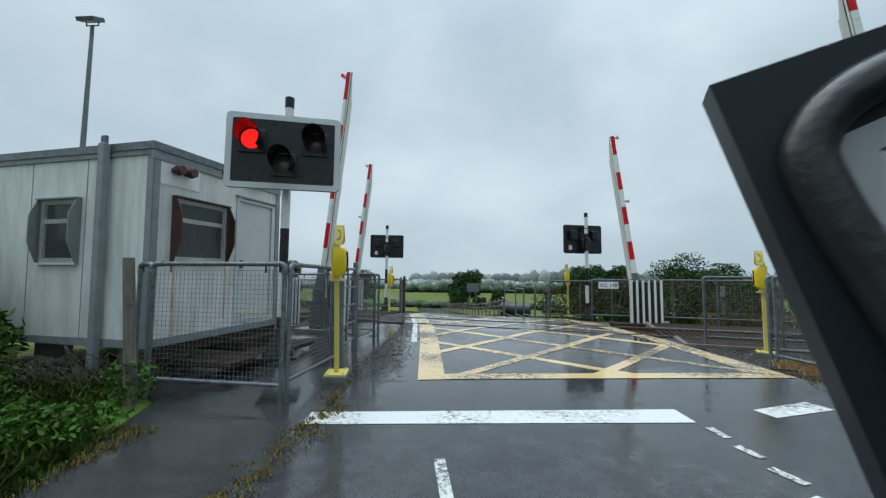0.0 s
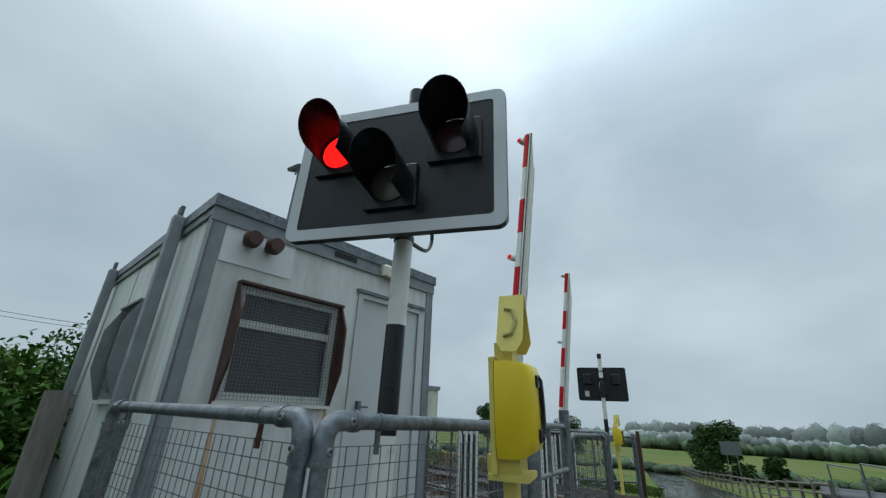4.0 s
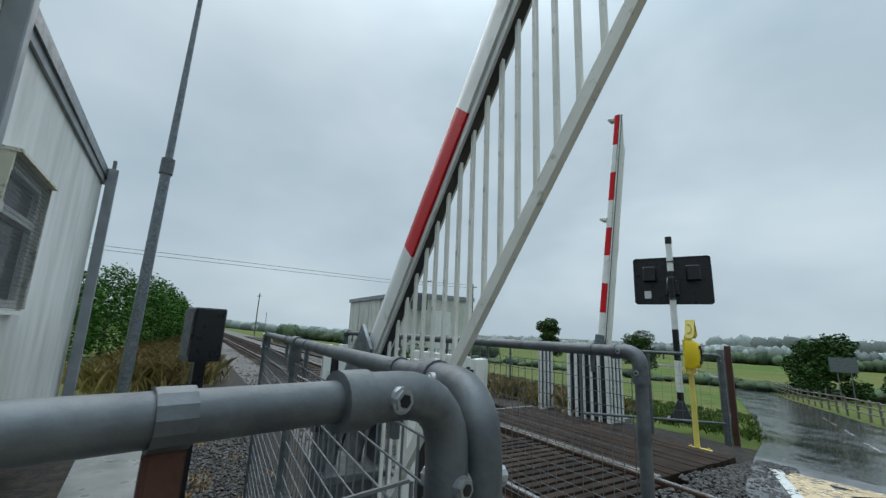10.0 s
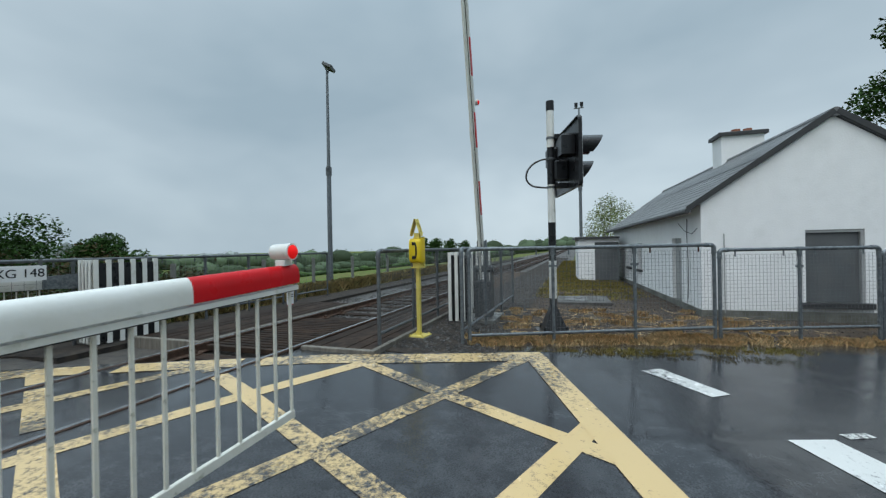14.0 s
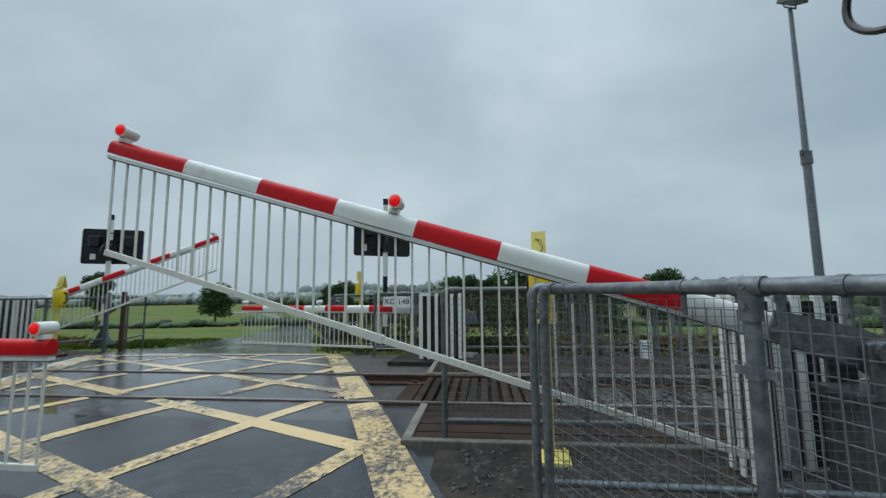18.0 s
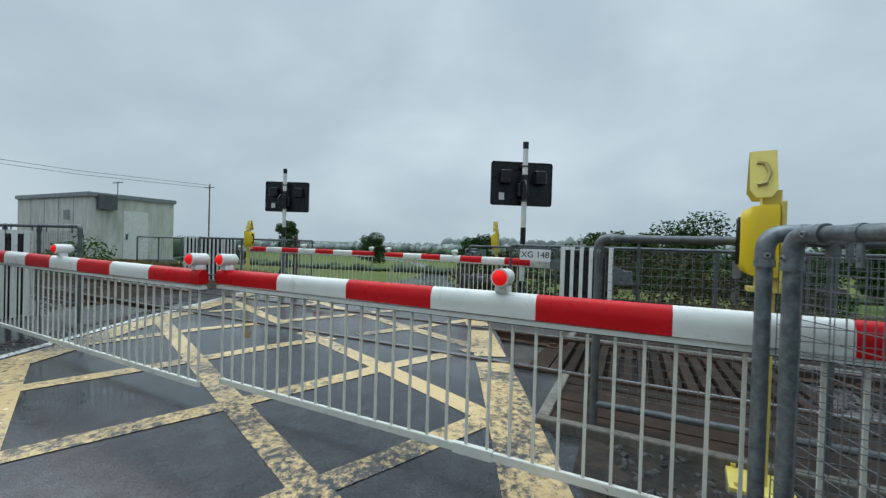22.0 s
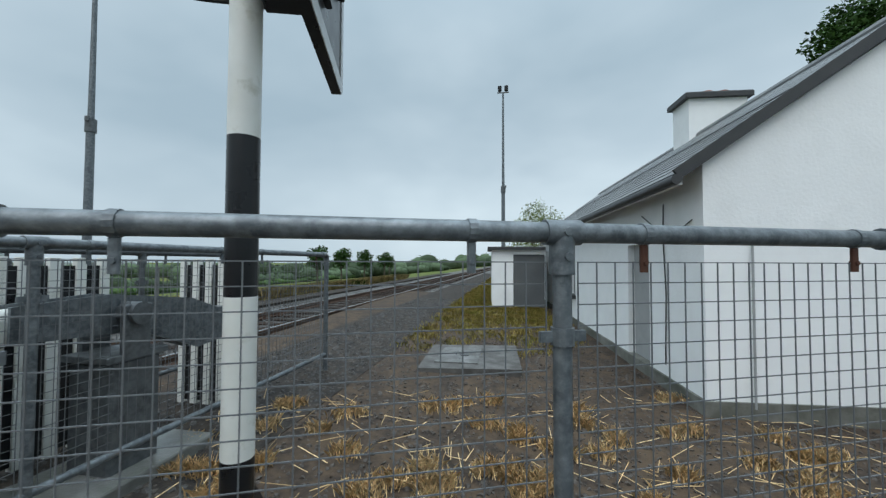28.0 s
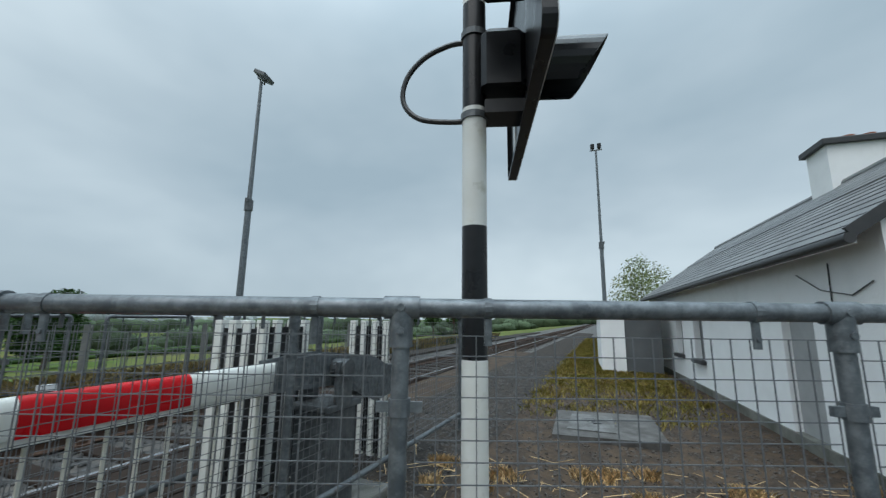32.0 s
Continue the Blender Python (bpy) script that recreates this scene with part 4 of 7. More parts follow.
post_thing("gate_post", 0.055, 7.19, -0.2, 1.87, 0.072, GALV, "thick galvanised tube gate post with hinges", "gate post", "gate posts")
post_thing("gate_post", -0.07, 8.53, -0.2, 1.80, 0.05, GALV, "thick galvanised tube gate post with a latch", "gate post", "gate posts")
gate = thing("footway_gate", along((0.0, 7.32), (-0.05, 8.46), 0.06), "closed galvanised five-bar tube gate of the footway", "gate")
gl = 1.14
part("gate_frame", [pipe(bend((0.0, 0, 0.18), (0.0, 0, 1.60), (0.2, 0, 1.60), 0.05)[:-1] + bend((gl - 0.2, 0, 1.60), (gl, 0, 1.60), (gl, 0, 0.18), 0.12)[1:], 0.024, 10)], GALV, gate, soft=True)
for k, z in enumerate((0.2, 0.54, 0.89, 1.24)):
    part("gate_bar", [tube((0, 0, z), (gl, 0, z), 0.019, 10)], GALV, gate, soft=True)
part("gate_stile", [tube((0.55, 0, 0.2), (0.55, 0, 1.60), 0.019, 10)], GALV, gate, soft=True)
part("hinge", [brick(-0.13, -0.02, 1.36, 0.02, 0.02, 1.41), brick(-0.13, -0.02, 0.3, 0.02, 0.02, 0.35)], GALV_DARK, gate)
part("latch", [brick(gl - 0.05, -0.02, 1.03, gl + 0.06, 0.02, 1.06, 0.004)], GALV_DARK, gate)
inner = thing("footway_post", pose(-0.12, 7.30, 0), "galvanised latch post with a bracket beside the gate", "post")
part("shaft", [tube((0, 0, 0.0), (0, 0, 1.66), 0.03, 12)], GALV, inner, soft=True)
part("stop_plate", [brick(-0.09, -0.02, 1.6, 0.05, 0.02, 1.68), brick(-0.11, -0.03, 1.45, -0.08, 0.03, 1.66)], GALV_DARK, inner)
old_post = thing("timber_post", pose(-2.05, 5.30, 0, 2, -3, 0), "grey weathered timber fence post beside the mesh fence", "post")
part("shaft", [tube((0, 0, -0.3), (0, 0, 1.72), 0.075, 9, 0.068)], WOOD, old_post)
part("staple", [tube((0.06, -0.05, 1.1), (0.08, -0.05, 1.1), 0.01, 6)], RUST, old_post)
dark_post = thing("timber_post", pose(-0.78, 19.15, 0), "dark timber post at the end of the far fence", "post")
part("shaft", [brick(-0.05, -0.06, -0.4, 0.05, 0.06, 1.62, 0.006)], BROWN_PAINT, dark_post)
heavy = thing("gate_post", pose(-0.82, 18.42, 0), "grey steel post of the far gate", "gate post", "gate posts")
part("shaft", [brick(-0.05, -0.05, -0.3, 0.05, 0.05, 1.55, 0.006)], GALV, heavy)


# ---- lifting barriers ----
EDGES = [0.50, 1.17, 1.86, 2.53, 3.21, 3.89, 4.59, 5.30, 6.07]
FALL = [(0.0, 83.0), (0.45, 80.0), (0.9, 74.5), (1.4, 66.5), (1.9, 58.5), (2.4, 50.5), (2.9, 42.5), (3.4, 35.0), (3.9, 27.2), (4.4, 19.5), (4.9, 12.6), (5.4, 7.4), (5.9, 4.0), (6.4, 1.6), (6.9, 0.4), (7.4, 0.0)]
SLOW_FALL = [(0.0, 83.0), (0.4, 80.0), (0.9, 74.5), (1.4, 66.5), (1.9, 59.0), (2.4, 50.6), (2.9, 42.6), (3.4, 34.9), (3.9, 28.8), (4.4, 23.2), (4.9, 15.0), (5.4, 8.6), (5.9, 5.4), (6.4, 2.8), (6.9, 1.0), (7.4, 0.2), (7.9, 0.0)]
DROP = 0.83
keyed_parts = []


def boom_section(x0, x1, h0, h1, tk=0.044):
    """A length of hollow boom with a rounded back, along x."""
    v = []
    n = 0
    for x, h in ((x0, h0), (x1, h1)):
        ring = [(-tk, -h * 0.46), (tk, -h * 0.46), (tk * 1.05, -h * 0.1)] + [(tk * 1.05 * math.cos(a * math.pi / 12), h * 0.49 * math.sin(a * math.pi / 12)) for a in range(0, 13)] + [(-tk * 1.05, -h * 0.1)]
        n = len(ring)
        v += [(x, a, b) for a, b in ring]
    return v, [(i, (i + 1) % n, n + (i + 1) % n, n + i) for i in range(n)] + [tuple(range(n - 1, -1, -1)), tuple(range(n, 2 * n))]


def slat_panel(name, th, w, z0, z1, m, label, n=6):
    """A guard of upright white slats on two dark rails."""
    p = part(name, [brick(0, 0.012, z0 + 0.03, w, 0.03, z1 - 0.06)], BLACK_PAINT, th, label, m)
    for k in range(n):
        x = (w - 0.07) * k / (n - 1)
        part("slat", [brick(x, -0.006, z0, x + 0.07, 0.048, z1, 0.003)], WHITE_PAINT, p)
    return p


def barrier(pivot, tip, t0, label, facing, zp=1.13, side=1, fall=FALL, inset=0.0, rear=True):
    """A lifting barrier with a hanging skirt. side: on which side of the boom its guards stand; facing: the way its lamps look."""
    a, b = Vector(pivot), Vector(tip)
    k = ((b - a).length - inset) / 6.07
    th = thing("lifting_barrier", along(pivot, tip, 0), label, "barrier", "lifting barriers of the crossing")
    g = lie(*pivot)
    part("plinth", [brick(-0.55, -0.32, g - 0.2, 0.5, 0.32, g + 0.06, 0.012)], SLAB, th, "wet concrete plinth")
    ped = part("pedestal", [brick(-0.20, -0.17, g + 0.06, 0.16, 0.17, zp - 0.30, 0.02), brick(-0.24, -0.19, zp - 0.30, 0.2, 0.19, zp - 0.26, 0.006)], GALV_DARK, th, "grey steel machine pedestal", pose(inset, 0, 0))
    part("bearing", [tube((0, -0.22, zp), (0, 0.22, zp), 0.075, 16)], GALV_DARK, ped)
    for y in (-0.19, 0.15):
        part("bearing_plate", [brick(-0.10, y, zp - 0.27, 0.10, y + 0.04, zp + 0.06, 0.01)], GALV_DARK, ped)
    boom = part("boom", [boom_section(EDGES[0] * k, EDGES[1] * k, 0.178, 0.174)], WHITE_PAINT, th, "white hollow barrier boom", pose(inset, 0, zp))
    for i in range(1, len(EDGES) - 1):
        h0, h1 = (0.178 - 0.045 * EDGES[j] / 6 for j in (i, i + 1))
        part("boom_stripe", [boom_section(EDGES[i] * k, EDGES[i + 1] * k, h0, h1)], RED_PAINT if i % 2 else WHITE_PAINT, boom, "red reflective stripe" if i % 2 else "white reflective stripe", soft=True)
    part("under_strip", [brick(EDGES[0] * k, -0.018, -0.116, EDGES[-1] * k, 0.018, -0.1085)], RUBBER, boom, "black strip under the boom")
    part("boom_lip", [brick(EDGES[0] * k, -0.032, -0.108, EDGES[-1] * k, 0.032, -0.079)], WHITE_PAINT, boom)
    cheek = [(0.62, -0.10), (0.62, 0.10), (0.1, 0.13), (-0.55, 0.05), (-0.95, -0.10), (-1.02, -0.32), (-0.62, -0.36), (-0.1, -0.14)]
    for y in (-0.085, 0.067):
        v, f = prism(cheek[::-1], 0, 0.018)
        part("boom_arm", [([(px, y + pz, py) for px, py, pz in v], f)], GALV, boom, "galvanised steel boom arm")
    part("counterweight", [brick(-0.98, -0.066, -0.33, -0.62, 0.066, -0.06, 0.012), brick(-0.60, -0.066, -0.2, -0.42, 0.066, -0.02, 0.01)], GALV_DARK, boom, "grey steel counterweight")
    for r in (3.42, 5.98):
        h = 0.178 - 0.045 * r / 6
        unit = part("boom_lamp", [brick(r * k - 0.04, -0.04, h * 0.47, r * k + 0.04, 0.04, h * 0.47 + 0.04, 0.006), turned(tube((0, 0, 0), (0, 0, 0.15), 0.056, 18, 0.05), pose(r * k, facing * 0.075, h * 0.47 + 0.09, 90 if facing > 0 else -90, 0, 0))], WHITE_PAINT, boom, "white lamp housing on the boom", soft=True)
        part("lamp_lens", [turned(lens(0.046, -0.002), pose(r * k, facing * 0.075, h * 0.47 + 0.09, 0, 0, 0 if facing < 0 else 180))], BOOM_LENS, unit, "dull red lens", soft=True)
        part("lamp_lens", [turned(lens(0.04, -0.002), pose(r * k, -facing * 0.076, h * 0.47 + 0.09, 0, 0, 180 if facing < 0 else 0))], WHITE_PAINT, unit)
    rows = [(0.0, FALL[0][1])] + [(t0 + t, v) for t, v in fall if 0 < t0 + t < 32] + [(32.0, 0.0)]
    rail = part("skirt_rail", [brick(0.66 * k, -0.014, -0.025, 6.04 * k, 0.014, 0.025, 0.005), brick(3.45 * k, -0.02, -0.032, 3.72 * k, 0.02, 0.032, 0.004)], SKIRT_PAINT, boom, "lichen-spotted white lower rail")
    keyed_parts.append((boom, [(t, pose(inset, 0, zp, 0, -v, 0)) for t, v in rows]))
    keyed_parts.append((rail, [(t, pose(-DROP * math.sin(radians(v)), 0, -0.11 - DROP * math.cos(radians(v)))) for t, v in rows]))
    n = 39
    for i in range(n):
        x = (0.68 + (6.02 - 0.68) * i / (n - 1)) * k
        bar = part("skirt_bar", BAR_MESH, SKIRT_PAINT, boom, "")
        keyed_parts.append((bar, [(t, pose(x, 0, -0.11, 0, v, 0)) for t, v in rows]))
    s = side
    z0, z1 = g + 0.03, 1.50
    slat_panel("side_guard", th, 0.95, z0, z1, pose(-0.42, s * 0.62, 0, 0, 0, 0), "white slatted guard along the machine")
    slat_panel("end_guard", th, 0.50, z0, z1, pose(0.56, s * 0.12 if s > 0 else -0.62, 0, 0, 0, 90), "white slatted end guard", 4)
    if rear:
        slat_panel("rear_guard", th, 0.50, z0, z1, pose(-1.15, s * 0.12 if s > 0 else -0.62, 0, 0, 0, 90), "white slatted rear guard", 4)
    return th


BAR_MESH = from_parts([brick(-0.0085, -0.007, -DROP, 0.0085, 0.007, 0.012)])
BAR_MESH.materials.append(SKIRT_PAINT)
barrier((-1.8, 10.97), (4.06, 9.12), 7.6, "red and white lifting barrier with hanging bars, beside the cabin", -1, side=1, fall=SLOW_FALL, inset=0.05)
barrier((9.9, 7.47), (4.10, 9.27), 13.4, "red and white lifting barrier with hanging bars, beside the cottage yard", 1, side=-1)
barrier((8.5, 14.4), (3.16, 17.28), 7.2, "red and white lifting barrier with hanging bars, beside the far field", -1, side=1, inset=0.38, rear=False)
barrier((-3.08, 18.55), (2.65, 17.65), 13.65, "red and white lifting barrier with hanging bars, by the far gate", 1, side=-1)

# number board of the crossing
board = thing("crossing_number_sign", pose(7.27, 14.84, 0, 0, 0, -16.5), "white sign board with black letters XG 148 on the fence", "sign")
part("panel", [brick(-0.33, -0.02, 1.19, 0.33, -0.006, 1.43, 0.003)], SIGN_WHITE, board)
txt = bpy.data.curves.new("letters", "FONT")
txt.body, txt.size, txt.align_x, txt.align_y, txt.extrude = "XG 148", 0.19, "CENTER", "CENTER", 0.002
txt.materials.append(BLACK_PAINT)
letters = new("letters", txt)
letters.parent = board
letters.matrix_basis = pose(0, -0.0225, 1.305, 90, 0, 0)
letters["label"] = "black letters"
part("hook", [brick(-0.28, -0.02, 1.42, -0.25, 0.03, 1.53), brick(0.25, -0.02, 1.42, 0.28, 0.03, 1.53)], GALV_DARK, board)


# ---- masts ----
def mast(x, y, top, joint, label, head, turn=0):
    z = lie(x, y) - 0.1
    th = thing("light_mast", pose(x, y, z, 0, 0, turn), label, "lamp mast", "masts of the crossing")
    part("lower_tube", [tube((0, 0, 0), (0, 0, joint - z), 0.105, 14, 0.095)], GALV, th, soft=True)
    part("collar", [tube((0, 0, joint - z - 0.28), (0, 0, joint - z + 0.06), 0.125, 14), brick(-0.16, -0.04, joint - z - 0.02, -0.10, 0.04, joint - z + 0.1)], GALV_DARK, th)
    part("upper_tube", [tube((0, 0, joint - z), (0, 0, top - z), 0.075, 12, 0.05)], GALV, th, soft=True)
    part("foot", [brick(-0.2, -0.2, 0, 0.2, 0.2, 0.14, 0.01)], SLAB, th)
    t = top - z
    if head == "flood":
        part("yoke", [pipe([(-0.2, 0, t + 0.12), (-0.2, 0, t + 0.02), (0.2, 0, t + 0.02), (0.2, 0, t + 0.12)], 0.02, 8)], GALV_DARK, th)
        lamp = part("floodlight", [turned(brick(-0.30, -0.21, -0.06, 0.30, 0.21, 0.06, 0.02), pose(0, -0.08, t + 0.17, 25, 0, 0))], GALV_DARK, th, "grey floodlight")
        part("glass", [turned(brick(-0.2, -0.14, -0.06, 0.2, 0.13, -0.052), pose(0, -0.08, t + 0.17, 25, 0, 0))], DARK_GLASS, lamp)
    else:
        part("cross_arm", [brick(-0.3, -0.03, t, 0.3, 0.03, t + 0.05)], GALV_DARK, th)
        for sx in (-0.17, 0.17):
            cam_head = part("camera_head", [tube((sx, 0, t + 0.05), (sx, 0, t + 0.12), 0.04, 10), tube((sx, 0, t + 0.12), (sx, 0, t + 0.36), 0.10, 12, 0.11)], BLACK_PAINT, th, "black camera housing", soft=True)
    return th


m = mast(-9.39, 11.3, 9.22, 4.97, "tall grey steel mast with a floodlight behind the cabin", "flood")
m = mast(17.95, 13.45, 9.2, 5.06, "tall grey steel mast with a floodlight beside the track", "flood")
m = mast(27.0, 0.16, 10.4, 5.4, "tall grey steel mast with two camera heads behind the cottage", "cams", 72)

box = thing("trackside_box", pose(-4.10, 10.83, 0), "black steel box on a black post beside the track", "equipment box")
part("post", [brick(-0.05, -0.05, -0.1, 0.05, 0.05, 1.3)], BLACK_PAINT, box)
part("case", [brick(-0.16, -0.14, 1.28, 0.16, 0.14, 1.785, 0.015)], BLACK_PAINT, box)
part("hatch", [brick(-0.12, -0.15, 1.33, 0.12, -0.14, 1.74)], GALV_DARK, box)
marker = thing("marker_post", pose(12.3, 12.75, 0, 0, 0, -20), "small white marker board with red foot beside the track", "marker")
part("board", [brick(-0.12, -0.015, 0.1, 0.12, 0.015, 0.48, 0.003)], SIGN_WHITE, marker)
part("foot", [brick(-0.1, -0.02, -0.1, 0.1, 0.02, 0.1)], RED_PAINT, marker)
part("bars", [brick(-0.08, -0.019, 0.36, 0.08, -0.016, 0.385), brick(-0.08, -0.019, 0.30, 0.08, -0.016, 0.325)], BLACK_PAINT, marker, "dark unreadable bars of writing")
marker = thing("marker_post", pose(-7.4, 13.7, 0, 0, 0, -20), "small white marker board beside the track", "marker")
part("board", [brick(-0.14, -0.015, 0.12, 0.14, 0.015, 0.5, 0.003)], SIGN_WHITE, marker)
part("foot", [brick(-0.1, -0.02, -0.1, 0.1, 0.02, 0.12)], RED_PAINT, marker)
# ---- paved and bare areas ----
strip("footway", [(-2.5, -12), (0.6, -12), (0.6, 9.6), (0.42, 12.32), (-1.05, 12.78), (-1.15, 10.7), (-2.2, 10.6), (-2.4, 9.4), (-2.5, 5.9), (-1.7, 5.3), (-1.1, 3.4), (-1.3, 1.0)], -0.018, PATH_TAR, "dark wet tarmac footway beside the cabin", "footway")
strip("yard_ground", [(9.6, -14), (11.5, 2.0), (20, 0.3), (24, 2.0), (26, 5.2), (13, 8.4), (7.75, 9.0), (7.72, 7.9), (8.16, 3.7), (8.3, 0), (8.3, -14)], -0.02, SOIL, "dark wet cinder yard with scattered straw beside the cottage", "yard")
strip("road_margin", [(7.6, -14), (8.3, -14), (8.3, 0), (8.16, 3.7), (7.72, 7.9), (7.75, 9.0), (7.3, 10.6), (6.5, 10.9), (6.95, 7.4), (7.1, 4.6), (7.6, -6)], -0.024, PATH_TAR, "dark wet tarmac margin between road and fence", "footway")
CINDER = shade("track_side_cinders", (0.034, 0.030, 0.027), 0.85, 0, (0.018, 0.017, 0.016), 20, 0.9, (0.085, 0.065, 0.05), 6, 0.5, 0.8, 50, spec=0.15)
for s0, s1, d0, d1 in ((8.2, 60, -3.75, -2.0), (6.6, 60, 2.4, 5.0), (-60, 0.4, 2.4, 4.6), (-60, 1.2, -4.6, -2.4)):
    strip("track_verge", [on_track(s0, d0), on_track(s1, d0), on_track(s1, d1), on_track(s0, d1)], -0.012 if s0 == 8.2 else -0.026, CINDER, "dark wet cinder strip along the railway", "verge")
strip("concrete_path", [(-2.15, 9.2), (-1.3, 9.75), (-3.2, 10.25), (-9.4, 12.0), (-9.7, 11.1), (-3.2, 9.75)], 0.03, SLAB, "wet pale concrete path behind the cabin", "path")
strip("cabin_side_soil", [(-2.1, 9.0), (-2.15, 9.25), (-3.2, 9.8), (-9.5, 11.2), (-9.4, 10.0)], -0.01, CINDER, "dark wet cinder strip behind the cabin", "soil")
strip("bank_soil", [(-2.1, 5.7), (-2.6, 5.9), (-7.5, 6.9), (-9, 5), (-4, 3.6), (-2.2, 4.6)], -0.015, SOIL, "dark soil under brambles beside the cabin", "soil")
CHAMBER = shade("damp_concrete", (0.13, 0.125, 0.118), 0.6, 0, (0.07, 0.068, 0.064), 5, 0.9, (0.045, 0.04, 0.035), 2.5, 0.7, 0.4, 40, spec=0.3)
CHAMBER_LID = shade("worn_lid_concrete", (0.19, 0.19, 0.185), 0.5, 0, (0.10, 0.10, 0.095), 6, 0.9, (0.06, 0.055, 0.05), 4, 0.8, 0.4, 40, spec=0.3)
manhole = thing("manhole_cover", pose(0, 0, 0), "grey concrete chamber cover with a cracked lid in the yard", "manhole cover")
v, f = prism([(12.35, 5.30), (12.12, 3.92), (13.62, 3.55), (13.83, 4.95)], -0.12, 0.05)
part("slab", [(v, f)], CHAMBER, manhole)
v, f = prism([(12.62, 5.05), (12.45, 4.45), (13.4, 4.2), (13.55, 4.78)], 0.05, 0.066)
part("lid", [(v, f)], CHAMBER_LID, manhole, "grey cracked lid")
part("crack", [brick(12.72, 4.66, 0.0665, 13.22, 4.675, 0.0685), brick(13.2, 4.5, 0.0665, 13.215, 4.66, 0.0685)], BLACK_PAINT, manhole)
part("keyhole", [brick(12.9, 4.5, 0.066, 13.0, 4.62, 0.075)], BLACK_PAINT, manhole)


RUST_STAIN = shade("rust_stain", (0.42, 0.17, 0.045), 0.6, 0, (0.55, 0.36, 0.16), 14, 0.9, (0.6, 0.55, 0.42), 5, 0.6, 0.05, stretch=(1, 1, 0.3))


def pierced(u0, u1, z0, z1, y0, y1, holes):
    """One slab of wall along x with openings (u0, u1, z0, z1) cut through it."""
    xs = sorted({u0, u1, *(h[0] for h in holes), *(h[1] for h in holes)})
    zs = sorted({z0, z1, *(h[2] for h in holes), *(h[3] for h in holes)})
    nx, nz = len(xs), len(zs)
    v = [(x, y, z) for y in (y0, y1) for z in zs for x in xs]
    def solid(i, j):
        return 0 <= i < nx - 1 and 0 <= j < nz - 1 and not any(h[0] <= (xs[i] + xs[i + 1]) / 2 <= h[1] and h[2] <= (zs[j] + zs[j + 1]) / 2 <= h[3] for h in holes)
    def at(i, j, k):
        return k * nx * nz + j * nx + i
    f = []
    for i in range(nx - 1):
        for j in range(nz - 1):
            if not solid(i, j):
                continue
            f += [(at(i, j, 0), at(i + 1, j, 0), at(i + 1, j + 1, 0), at(i, j + 1, 0)), (at(i, j + 1, 1), at(i + 1, j + 1, 1), at(i + 1, j, 1), at(i, j, 1))]
            for (di, dj), (p, q) in (((-1, 0), ((i, j + 1), (i, j))), ((1, 0), ((i + 1, j), (i + 1, j + 1))), ((0, -1), ((i, j), (i + 1, j))), ((0, 1), ((i + 1, j + 1), (i, j + 1)))):
                if not solid(i + di, j + dj):
                    f.append((at(*p, 0), at(*p, 1), at(*q, 1), at(*q, 0)))
    return v, f


